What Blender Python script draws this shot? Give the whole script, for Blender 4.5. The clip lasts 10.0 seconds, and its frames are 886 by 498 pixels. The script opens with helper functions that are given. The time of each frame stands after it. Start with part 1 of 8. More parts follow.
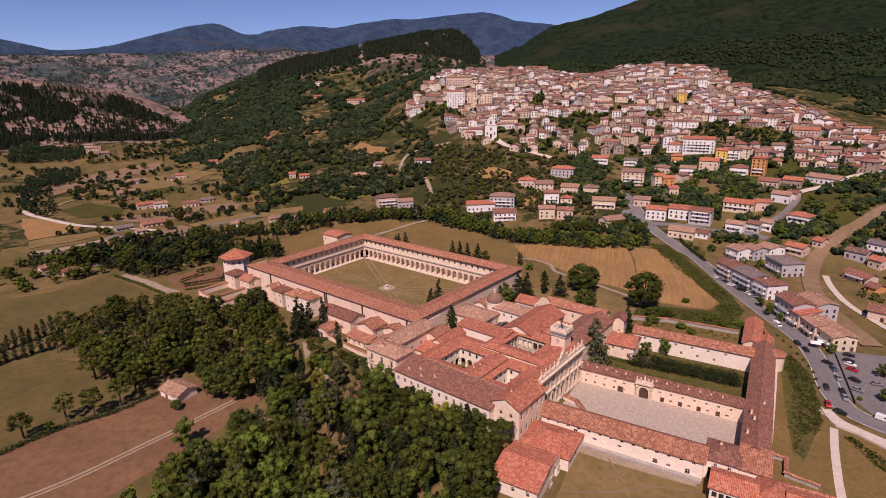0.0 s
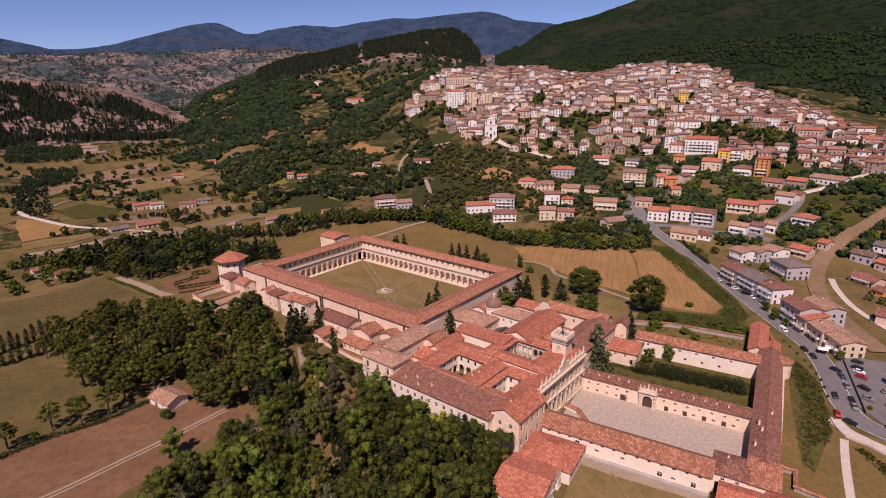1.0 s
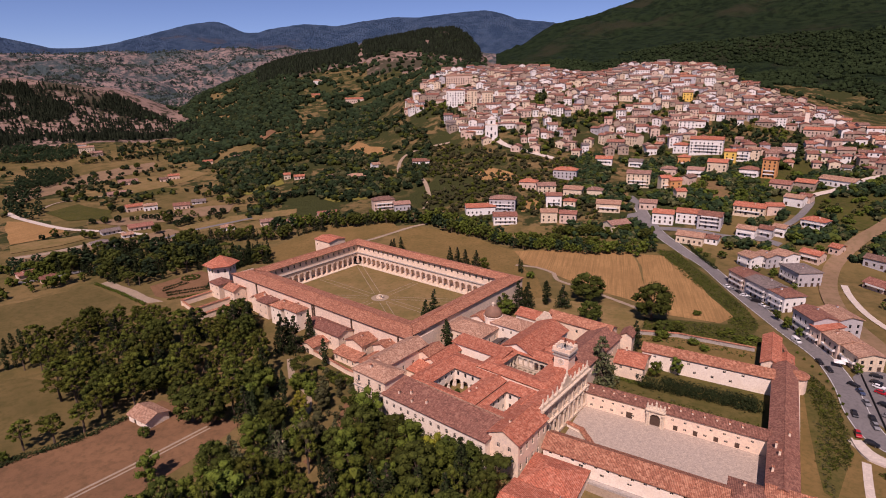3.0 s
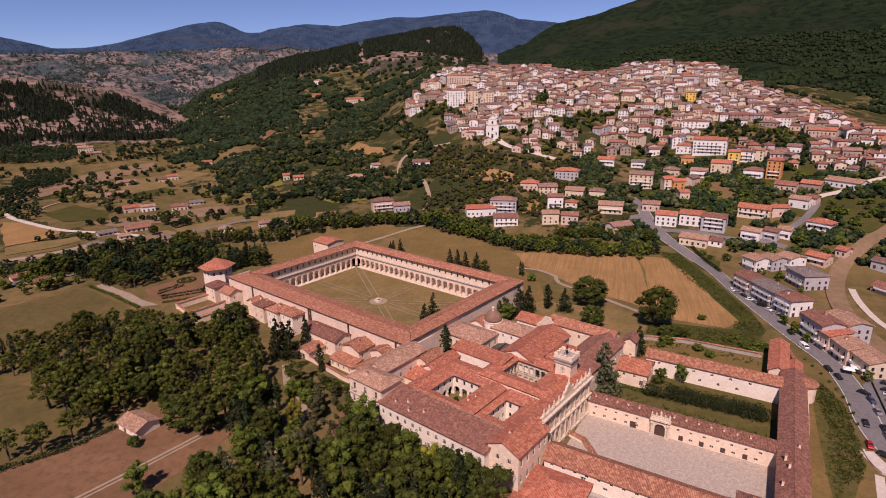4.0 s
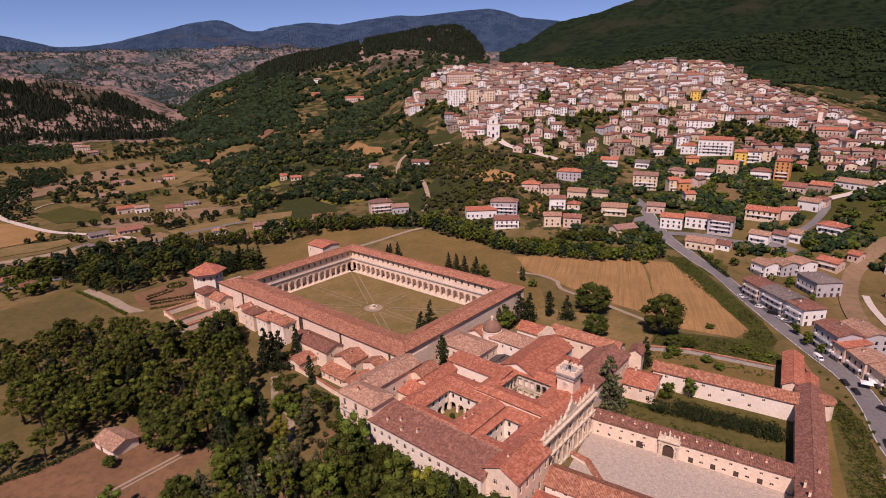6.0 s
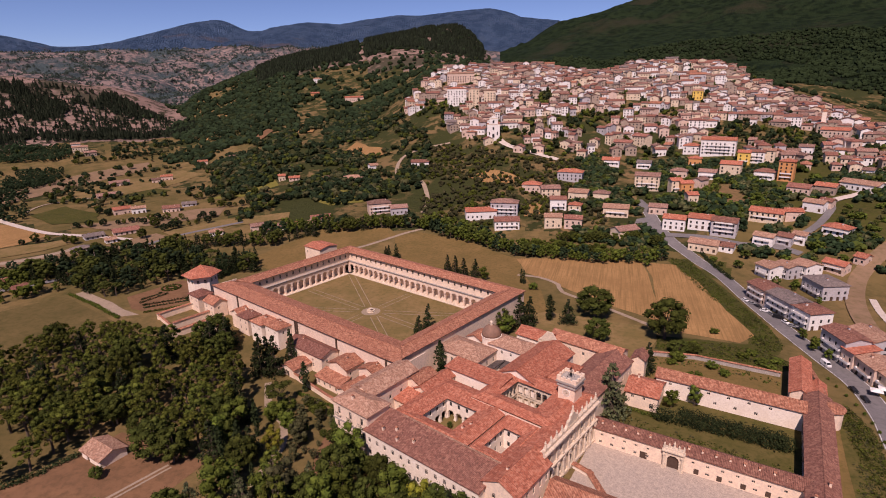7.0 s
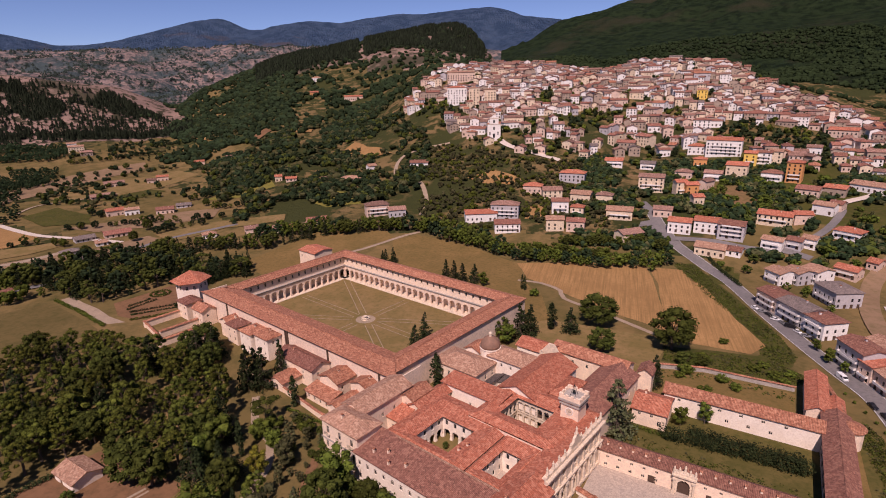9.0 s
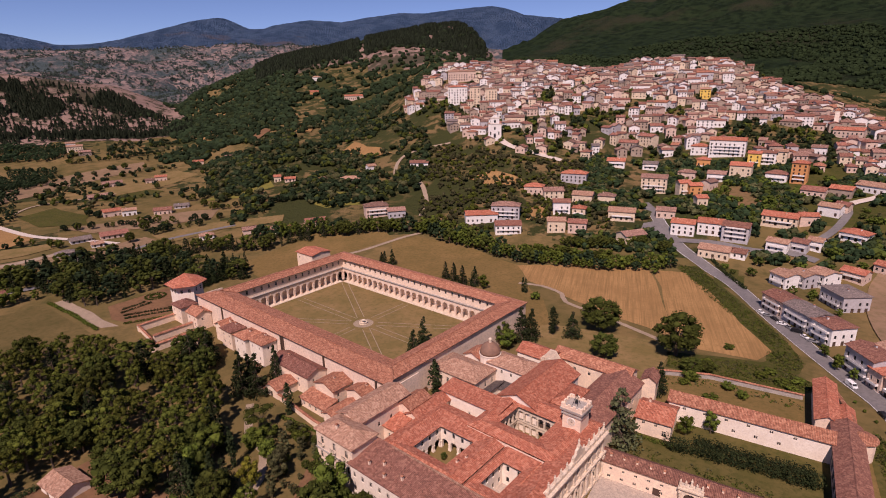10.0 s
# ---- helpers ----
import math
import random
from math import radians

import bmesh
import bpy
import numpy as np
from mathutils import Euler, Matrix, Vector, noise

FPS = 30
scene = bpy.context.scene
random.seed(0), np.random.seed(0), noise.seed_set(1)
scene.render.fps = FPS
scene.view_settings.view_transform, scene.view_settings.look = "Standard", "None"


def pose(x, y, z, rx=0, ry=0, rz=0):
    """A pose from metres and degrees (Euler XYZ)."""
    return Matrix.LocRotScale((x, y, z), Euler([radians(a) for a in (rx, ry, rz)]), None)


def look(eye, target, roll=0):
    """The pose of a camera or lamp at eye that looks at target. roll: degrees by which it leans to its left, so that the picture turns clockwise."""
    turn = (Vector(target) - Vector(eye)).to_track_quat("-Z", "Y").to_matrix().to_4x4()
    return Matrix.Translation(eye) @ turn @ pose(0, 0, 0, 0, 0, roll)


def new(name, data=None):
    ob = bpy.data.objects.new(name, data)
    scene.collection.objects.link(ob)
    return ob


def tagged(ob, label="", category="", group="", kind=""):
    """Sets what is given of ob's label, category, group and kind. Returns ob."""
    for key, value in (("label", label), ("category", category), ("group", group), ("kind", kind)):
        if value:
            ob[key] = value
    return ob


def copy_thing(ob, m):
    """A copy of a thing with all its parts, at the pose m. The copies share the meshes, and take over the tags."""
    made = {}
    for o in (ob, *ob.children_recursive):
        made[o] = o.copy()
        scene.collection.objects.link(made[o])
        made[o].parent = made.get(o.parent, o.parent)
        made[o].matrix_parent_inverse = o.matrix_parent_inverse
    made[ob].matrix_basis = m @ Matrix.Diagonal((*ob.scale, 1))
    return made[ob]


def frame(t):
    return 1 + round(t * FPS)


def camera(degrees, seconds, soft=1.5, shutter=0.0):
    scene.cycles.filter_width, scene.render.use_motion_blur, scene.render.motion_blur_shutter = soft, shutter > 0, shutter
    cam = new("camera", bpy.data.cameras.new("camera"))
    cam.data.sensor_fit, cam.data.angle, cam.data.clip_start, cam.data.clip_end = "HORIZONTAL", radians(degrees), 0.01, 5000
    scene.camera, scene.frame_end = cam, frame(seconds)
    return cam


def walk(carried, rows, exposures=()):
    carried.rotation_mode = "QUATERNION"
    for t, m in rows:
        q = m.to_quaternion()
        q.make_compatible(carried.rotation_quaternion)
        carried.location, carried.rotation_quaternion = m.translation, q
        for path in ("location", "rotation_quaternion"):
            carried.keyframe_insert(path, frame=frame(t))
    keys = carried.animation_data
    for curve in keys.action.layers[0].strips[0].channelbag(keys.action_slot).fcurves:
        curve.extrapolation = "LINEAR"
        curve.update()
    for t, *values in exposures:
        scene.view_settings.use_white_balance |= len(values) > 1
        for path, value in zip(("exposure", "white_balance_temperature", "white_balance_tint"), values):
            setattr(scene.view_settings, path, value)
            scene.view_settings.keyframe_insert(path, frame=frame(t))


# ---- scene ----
cam = camera(78.0, 10.0, soft=1.0)
PATH = [
    (0, (183.622, -238.089, 116.695), (182.624, -236.455, 116.117), -1.2),
    (0.5, (182.404, -235.12, 116.726), (181.406, -233.486, 116.147), -1.2),
    (1, (181.258, -232.153, 116.712), (180.259, -230.52, 116.132), -1.2),
    (1.5, (180.133, -229.184, 116.684), (179.133, -227.552, 116.104), -1.2),
    (2, (179.024, -226.254, 116.641), (178.024, -224.622, 116.061), -1.2),
    (2.5, (177.894, -223.359, 116.606), (176.893, -221.728, 116.024), -1.2),
    (4, (174.729, -215.022, 116.161), (173.722, -213.396, 115.579), -1.2),
    (4.5, (173.708, -212.27, 116.148), (172.699, -210.645, 115.565), -1.2),
    (5, (172.674, -209.524, 116.159), (171.663, -207.901, 115.575), -1.2),
    (5.5, (171.652, -206.789, 116.142), (170.64, -205.166, 115.556), -1.2),
    (7, (168.566, -198.626, 115.722), (167.551, -197.005, 115.135), -1.2),
    (7.5, (167.528, -195.973, 115.69), (166.512, -194.353, 115.102), -1.2),
    (8, (166.464, -193.301, 115.671), (165.447, -191.682, 115.083), -1.2),
    (8.5, (165.312, -190.604, 115.645), (164.294, -188.986, 115.056), -1.2),
    (9, (164.172, -187.998, 115.614), (163.154, -186.381, 115.024), -1.2),
    (9.5, (163.065, -185.417, 115.609), (162.045, -183.801, 115.019), -1.2),
    (10, (162.014, -182.786, 115.617), (160.993, -181.172, 115.025), -1.2),
]
walk(cam, [(t, look(eye, target, roll)) for t, eye, target, roll in PATH], [(0.0, -0.1, 7100, 37), (10.0, -0.1, 7100, 37)])

# ---- light: clear summer midday ----
SUN = Vector((0.28, -0.96, 1.28)).normalized()
world = bpy.data.worlds.new("world")
scene.world = world
world.use_nodes = True
wn = world.node_tree.nodes
sky = wn.new("ShaderNodeTexSky")
sky.sky_type = "NISHITA"
sky.sun_disc = False
sky.sun_elevation = math.asin(SUN.z)
sky.sun_rotation = math.atan2(SUN.x, SUN.y)
sky.altitude = 4000.0
sky.air_density, sky.dust_density, sky.ozone_density = 1.0, 0.0, 8.0
world.node_tree.links.new(sky.outputs[0], wn["Background"].inputs[0])
wn["Background"].inputs[1].default_value = 0.1
sun = new("sun", bpy.data.lights.new("sun", "SUN"))
sun.data.energy, sun.data.angle, sun.data.color = 5.0, radians(0.5), (1.0, 0.94, 0.85)
sun.matrix_world = look(SUN * 100, (0, 0, 0))


# ---- materials ----
def mat(name, build, rough=0.85, metal=0.0, spec=0.25):
    m = bpy.data.materials.new(name)
    m.use_nodes = True
    nt = m.node_tree
    b = nt.nodes["Principled BSDF"]
    b.inputs["Roughness"].default_value, b.inputs["Metallic"].default_value = rough, metal
    b.inputs["Specular IOR Level"].default_value = spec
    build(nt, b)
    return m


def nd(nt, kind, **kw):
    n = nt.nodes.new("ShaderNode" + kind)
    for k, v in kw.items():
        n.inputs[k.replace("_", " ")].default_value = v
    return n


def coords(nt, where="Object"):
    return nd(nt, "TexCoord").outputs[where]


def noise_fac(nt, vec, scale, detail=4.0, rough=0.6, lo=0.35, hi=0.65):
    n = nd(nt, "TexNoise", Scale=scale, Detail=detail, Roughness=rough)
    nt.links.new(vec, n.inputs["Vector"])
    r = nd(nt, "MapRange")
    r.inputs["From Min"].default_value, r.inputs["From Max"].default_value = lo, hi
    nt.links.new(n.outputs["Fac"], r.inputs["Value"])
    return r.outputs["Result"]


def mix(nt, fac, a, b, kind="MIX"):
    m = nt.nodes.new("ShaderNodeMix")
    m.data_type, m.blend_type = "RGBA", kind
    for key, v in ((0, fac), (6, a), (7, b)):
        if isinstance(v, (tuple, list)):
            m.inputs[key].default_value = (*v, 1)
        elif isinstance(v, (int, float)):
            m.inputs[key].default_value = v
        else:
            nt.links.new(v, m.inputs[key])
    return m.outputs[2]


def bump(nt, b, height, strength, dist):
    n = nd(nt, "Bump", Strength=strength, Distance=dist)
    nt.links.new(height, n.inputs["Height"])
    nt.links.new(n.outputs[0], b.inputs["Normal"])


def rand_obj(nt):
    return nd(nt, "ObjectInfo").outputs["Random"]


def rand_island(nt):
    return nd(nt, "NewGeometry").outputs["Random Per Island"]


def world_pos(nt):
    return nd(nt, "NewGeometry").outputs["Position"]


def two_tone(c1, c2, s1, c3=None, s2=None, per=None, per_amt=0.0, bmp=0.0, bs=2.0, bd=0.05):
    """A surface of two colours in patches, a third in fine grain, and a little variation from piece to piece."""
    def build(nt, b):
        p = world_pos(nt)
        col = mix(nt, noise_fac(nt, p, s1), c1, c2)
        if c3:
            col = mix(nt, noise_fac(nt, p, s2, 5.0, 0.7, 0.45, 0.75), col, c3)
        if per:
            h = nd(nt, "HueSaturation")
            r = nd(nt, "MapRange")
            r.inputs["To Min"].default_value, r.inputs["To Max"].default_value = 1 - per_amt, 1 + per_amt
            nt.links.new(per(nt), r.inputs["Value"])
            nt.links.new(r.outputs["Result"], h.inputs["Value"])
            nt.links.new(col, h.inputs["Color"])
            col = h.outputs[0]
        nt.links.new(col, b.inputs["Base Color"])
        if bmp:
            bump(nt, b, noise_fac(nt, p, bs, 6.0, 0.7, 0.2, 0.8), bmp, bd)
    return build


def tiles(c1, c2, c3, per=0.12):
    """Clay pan tiles: ribs down the slope, courses across, lichen patches and odd replaced tiles."""
    def build(nt, b):
        o = coords(nt)
        p = world_pos(nt)
        col = mix(nt, noise_fac(nt, p, 0.35, 5.0, 0.7, 0.3, 0.7), c1, c2)
        col = mix(nt, noise_fac(nt, p, 1.7, 6.0, 0.8, 0.42, 0.62), col, tuple(v * 0.52 for v in c2))
        v = nd(nt, "TexVoronoi", Scale=1.6)
        nt.links.new(p, v.inputs["Vector"])
        sep = nd(nt, "SeparateColor")
        nt.links.new(v.outputs["Color"], sep.inputs[0])
        r = nd(nt, "MapRange")
        r.inputs["From Min"].default_value, r.inputs["From Max"].default_value = 0.45, 1.0
        r.inputs["To Max"].default_value = 0.75
        nt.links.new(sep.outputs[0], r.inputs["Value"])
        col = mix(nt, r.outputs["Result"], col, c3)
        h = nd(nt, "HueSaturation")
        m = nd(nt, "MapRange")
        m.inputs["To Min"].default_value, m.inputs["To Max"].default_value = 1 - per, 1 + per
        nt.links.new(rand_obj(nt), m.inputs["Value"])
        nt.links.new(m.outputs["Result"], h.inputs["Value"])
        nt.links.new(col, h.inputs["Color"])
        w = nd(nt, "TexWave", Scale=0.75, Distortion=0.6, Detail=2.0)
        nt.links.new(o, w.inputs["Vector"])
        w.bands_direction = "X"
        col = mix(nt, 0.24, h.outputs[0], w.outputs["Color"], "OVERLAY")
        nt.links.new(col, b.inputs["Base Color"])
        bump(nt, b, w.outputs["Fac"], 0.5, 0.1)
    return build


def flat(c, rough=0.6):
    def build(nt, b):
        p = world_pos(nt)
        d = tuple(v * 0.82 for v in c)
        nt.links.new(mix(nt, noise_fac(nt, p, 1.1), c, d), b.inputs["Base Color"])
    return build


def straw(c1, c2, c3):
    """Stubble with the lines of the mower and rake."""
    def build(nt, b):
        p = world_pos(nt)
        mp = nd(nt, "Mapping", Rotation=(0, 0, radians(-14.3)))
        nt.links.new(p, mp.inputs["Vector"])
        col = mix(nt, noise_fac(nt, p, 0.05), c1, c2)
        st = nd(nt, "Mapping", Scale=(0.9, 0.025, 0.1))
        nt.links.new(mp.outputs[0], st.inputs["Vector"])
        r = nd(nt, "MapRange")
        r.inputs["To Max"].default_value = 1.0
        nt.links.new(noise_fac(nt, st.outputs[0], 1.0, 4.0, 0.7, 0.42, 0.66), r.inputs["Value"])
        col = mix(nt, r.outputs["Result"], col, c3)
        col = mix(nt, noise_fac(nt, p, 0.5, 5.0, 0.7, 0.5, 0.8), col, c3)
        nt.links.new(col, b.inputs["Base Color"])
        bump(nt, b, noise_fac(nt, p, 1.0, 6.0, 0.7, 0.2, 0.8), 0.4, 0.2)
    return build


M = {}
M["roof_old"] = mat("old_clay_tiles", tiles((0.396, 0.153, 0.0889), (0.314, 0.125, 0.0774), (0.495, 0.241, 0.15)), 0.9)
M["roof_red"] = mat("red_clay_tiles", tiles((0.47, 0.143, 0.0806), (0.381, 0.125, 0.0762), (0.538, 0.23, 0.146)), 0.9)
M["roof_pale"] = mat("pale_clay_tiles", tiles((0.41, 0.225, 0.15), (0.335, 0.18, 0.122), (0.48, 0.3, 0.21)), 0.9)
M["roof_dark"] = mat("dark_clay_tiles", tiles((0.261, 0.108, 0.0755), (0.203, 0.0889, 0.0658), (0.329, 0.16, 0.112)), 0.9)
M["plaster_cream"] = mat("cream_plaster", two_tone((0.859, 0.666, 0.499), (0.733, 0.557, 0.428), 0.35, (0.566, 0.447, 0.369), 1.6, bmp=0.2), 0.9)
M["plaster_white"] = mat("white_plaster", two_tone((0.85, 0.74, 0.63), (0.77, 0.65, 0.54), 0.4, (0.64, 0.53, 0.44), 1.9, bmp=0.2), 0.9)
M["plaster_pink"] = mat("weathered_pink_plaster", two_tone((0.82, 0.63, 0.49), (0.7, 0.53, 0.42), 0.3, (0.5, 0.39, 0.31), 1.3, bmp=0.3), 0.9)
M["stone_pale"] = mat("pale_carved_stone", two_tone((0.74, 0.6, 0.46), (0.58, 0.47, 0.36), 0.6, (0.4, 0.33, 0.27), 2.2, bmp=0.4), 0.85)
M["stone_grey"] = mat("grey_stone", two_tone((0.42, 0.37, 0.33), (0.33, 0.29, 0.26), 0.5, (0.25, 0.22, 0.2), 2.0, bmp=0.5), 0.9)
# window glass, and the dark sheets that give the gate range its shade
M["glass_and_shade"] = mat("dark_glass_and_shaded_openings", two_tone((0.02, 0.02, 0.022), (0.03, 0.03, 0.034), 0.7), 0.25)
M["wood_dark"] = mat("dark_brown_wood", flat((0.09, 0.055, 0.04)), 0.7)
M["paving"] = mat("grey_cobble_paving", two_tone((0.505, 0.406, 0.329), (0.378, 0.309, 0.26), 0.9, (0.21, 0.176, 0.155), 2.4, bmp=0.8, bs=3.0, bd=0.1), 0.9)
M["asphalt"] = mat("worn_asphalt", two_tone((0.192, 0.175, 0.172), (0.15, 0.137, 0.136), 0.08, (0.108, 0.101, 0.101), 0.7), 0.9)
M["gravel"] = mat("pale_gravel", two_tone((0.36, 0.27, 0.195), (0.28, 0.21, 0.15), 0.2, (0.22, 0.165, 0.115), 1.5), 0.95)
M["dry_grass"] = mat("dry_grass", two_tone((0.211, 0.132, 0.0528), (0.158, 0.106, 0.0401), 0.06, (0.106, 0.0824, 0.0275), 0.5, bmp=0.5, bs=1.2, bd=0.2), 0.95, spec=0.04)
M["lawn"] = mat("sunburnt_lawn", two_tone((0.239, 0.155, 0.0718), (0.167, 0.12, 0.0478), 0.07, (0.12, 0.0994, 0.0359), 0.35, bmp=0.3), 0.95, spec=0.04)
M["stubble"] = mat("mown_straw_field", straw((0.375, 0.213, 0.09), (0.294, 0.165, 0.0688), (0.213, 0.125, 0.0525)), 0.95, spec=0.04)
M["earth"] = mat("dry_reddish_earth", two_tone((0.217, 0.116, 0.0627), (0.167, 0.0906, 0.0506), 0.05, (0.112, 0.0668, 0.0364), 0.3, bmp=0.4, bs=1.0, bd=0.2), 0.95, spec=0.04)
M["green_field"] = mat("green_rough_grass", two_tone((0.07, 0.07, 0.018), (0.05, 0.054, 0.015), 0.06, (0.1, 0.075, 0.03), 0.4, bmp=0.7, bs=1.0, bd=0.35), 0.95, spec=0.04)
M["fallow"] = mat("rosy_fallow_soil", two_tone((0.263, 0.168, 0.106), (0.202, 0.132, 0.0784), 0.03, (0.14, 0.106, 0.0538), 0.25, bmp=0.4), 0.95, spec=0.04)
M["meadow"] = mat("yellow_green_grass", two_tone((0.21, 0.175, 0.045), (0.15, 0.135, 0.034), 0.05, (0.1, 0.1, 0.028), 0.3, bmp=0.5), 0.95, spec=0.04)
M["garden_grass"] = mat("rough_garden_grass", two_tone((0.128, 0.0978, 0.0357), (0.0808, 0.0723, 0.0221), 0.09, (0.051, 0.0544, 0.0153), 0.5, bmp=0.6), 0.95, spec=0.04)
M["hay"] = mat("dry_hay_meadow", two_tone((0.143, 0.101, 0.042), (0.101, 0.0773, 0.0302), 0.05, (0.0714, 0.0622, 0.0218), 0.3, bmp=0.3), 0.95, spec=0.04)
M["orchard"] = mat("orchard_earth", two_tone((0.23, 0.125, 0.07), (0.15, 0.105, 0.045), 0.06, (0.08, 0.075, 0.03), 0.3, bmp=0.4), 0.95, spec=0.04)
M["bark"] = mat("grey_brown_bark", two_tone((0.12, 0.085, 0.06), (0.08, 0.06, 0.045), 1.0), 0.95)


def leaf(c1, c2):
    """Leaves: shade from spray to spray, and hue and depth from tree to tree."""
    inner = two_tone(c1, c2, 0.4, per=rand_island, per_amt=0.45)

    def build(nt, b):
        inner(nt, b)
        src = b.inputs["Base Color"].links[0].from_socket
        h = nd(nt, "HueSaturation")
        for sock, lo, hi in (("Hue", 0.485, 0.512), ("Value", 0.72, 1.34)):
            r = nd(nt, "MapRange")
            r.inputs["To Min"].default_value, r.inputs["To Max"].default_value = lo, hi
            nt.links.new(rand_obj(nt), r.inputs["Value"])
            nt.links.new(r.outputs["Result"], h.inputs[sock])
        nt.links.new(src, h.inputs["Color"])
        nt.links.new(h.outputs[0], b.inputs["Base Color"])
    return build


M["leaf_pine"] = mat("pine_needles", leaf((0.074, 0.081, 0.014), (0.04, 0.049, 0.01)), 0.8, spec=0.04)
M["leaf_oak"] = mat("broad_leaves", leaf((0.075, 0.092, 0.015), (0.046, 0.063, 0.012)), 0.8, spec=0.04)
M["leaf_dark"] = mat("dark_cypress_leaves", leaf((0.026, 0.035, 0.013), (0.017, 0.025, 0.01)), 0.8, spec=0.04)
M["leaf_hill"] = mat("hillside_leaves", leaf((0.022, 0.036, 0.016), (0.014, 0.024, 0.011)), 0.85, spec=0.04)
M["leaf_cedar"] = mat("grey_green_cedar_needles", leaf((0.091, 0.0994, 0.0476), (0.063, 0.0714, 0.035)), 0.8, spec=0.04)
M["leaf_round"] = mat("dense_dark_leaves", leaf((0.0544, 0.0646, 0.0136), (0.0357, 0.0459, 0.0102)), 0.8, spec=0.04)
M["leaf_wood"] = mat("mountain_wood_leaves", two_tone((0.022, 0.035, 0.014), (0.015, 0.025, 0.01), 0.02, per=rand_island, per_amt=0.2), 0.85, spec=0.04)
M["leaf_far_pine"] = mat("far_pine_needles", leaf((0.017, 0.022, 0.013), (0.011, 0.015, 0.009)), 0.85, spec=0.02)
# leaves paled and blued to go with the haze on the far hills
M["leaf_far"] = mat("hazed_scrub_leaves", leaf((0.045, 0.062, 0.05), (0.032, 0.047, 0.04)), 0.85, spec=0.02)
M["leaf_bright"] = mat("yellow_green_leaves", leaf((0.17, 0.16, 0.02), (0.12, 0.13, 0.018)), 0.8, spec=0.04)
M["leaf_olive"] = mat("grey_olive_leaves", leaf((0.068, 0.066, 0.03), (0.05, 0.052, 0.022)), 0.8, spec=0.04)




def hillside(base1, base2, spot, spot_scale, lo, hi, big=None, big_scale=0.006, blo=0.48, bhi=0.56, relief=3.0):
    """Open hillside: two soil colours, bushes as small dark spots, and larger wooded patches."""
    def build(nt, b):
        p = world_pos(nt)
        col = mix(nt, noise_fac(nt, p, 0.02, 6.0, 0.7), base1, base2)
        col = mix(nt, noise_fac(nt, p, spot_scale, 3.0, 0.6, lo, hi), col, spot)
        if big:
            col = mix(nt, noise_fac(nt, p, big_scale, 6.0, 0.65, blo, bhi), col, big)
        nt.links.new(col, b.inputs["Base Color"])
        bump(nt, b, noise_fac(nt, p, 0.07, 6.0, 0.75, 0.2, 0.8), 0.9, relief)
    return build


M["rock"] = mat("tan_rocky_hillside", hillside((0.32, 0.21, 0.17), (0.22, 0.15, 0.125), (0.05, 0.045, 0.028), 0.06, 0.5, 0.58, (0.07, 0.06, 0.04)), 0.95, spec=0.04)
# soil and wood tones lightened and blued, aerial haze included in them
M["hazed_far_hills"] = mat("haze_paled_bare_and_wooded_hills", hillside((0.42, 0.3, 0.265), (0.28, 0.21, 0.195), (0.085, 0.1, 0.1), 0.05, 0.46, 0.58, (0.075, 0.105, 0.11), 0.006, 0.5, 0.6, 14.0), 0.95, spec=0.04)
M["woodland"] = mat("wooded_hillside", hillside((0.016, 0.03, 0.013), (0.023, 0.038, 0.016), (0.009, 0.017, 0.008), 0.05, 0.45, 0.6, (0.034, 0.036, 0.02), 0.004, 0.54, 0.66, 8.0), 0.95, spec=0.04)
# the blue of the distant air is put into this forest colour
M["hazed_mountain_wood"] = mat("haze_tinted_mountain_forest", hillside((0.085, 0.155, 0.27), (0.115, 0.18, 0.28), (0.062, 0.118, 0.21), 0.012, 0.42, 0.6, (0.17, 0.16, 0.19), 0.0016, 0.6, 0.68, 60.0), 0.95, spec=0.04)
M["scrub"] = mat("dry_scrub_hillside", hillside((0.22, 0.14, 0.068), (0.13, 0.1, 0.04), (0.04, 0.044, 0.016), 0.07, 0.46, 0.54, (0.045, 0.05, 0.018), 0.012), 0.95, spec=0.04)
M["valley"] = mat("valley_grassland", two_tone((0.2, 0.132, 0.058), (0.11, 0.086, 0.032), 0.013, (0.06, 0.058, 0.02), 0.08, bmp=0.5, bs=0.3, bd=0.5), 0.95, spec=0.04)
M["white_paint"] = mat("white_house_paint", two_tone((0.8, 0.77, 0.74), (0.72, 0.69, 0.66), 0.3, (0.62, 0.58, 0.54), 1.2), 0.85)
M["pink_paint"] = mat("pale_pink_house_paint", two_tone((0.68, 0.5, 0.4), (0.58, 0.43, 0.35), 0.3, (0.42, 0.32, 0.27), 1.2), 0.85)
M["cream_paint"] = mat("cream_house_paint", two_tone((0.74, 0.59, 0.43), (0.62, 0.5, 0.37), 0.3, (0.44, 0.36, 0.28), 1.2), 0.85)
M["grey_paint"] = mat("grey_blue_house_paint", two_tone((0.48, 0.45, 0.46), (0.41, 0.39, 0.4), 0.3, (0.36, 0.33, 0.33), 1.2), 0.85)
M["tan_paint"] = mat("old_stone_house_wall", two_tone((0.42, 0.32, 0.25), (0.33, 0.255, 0.2), 0.4, (0.26, 0.2, 0.165), 1.4, bmp=0.3), 0.9)
M["orange_paint"] = mat("ochre_orange_house_paint", two_tone((0.62, 0.29, 0.11), (0.55, 0.26, 0.11), 0.3), 0.85)
M["yellow_paint"] = mat("yellow_house_paint", two_tone((0.78, 0.52, 0.12), (0.7, 0.46, 0.12), 0.3), 0.85)
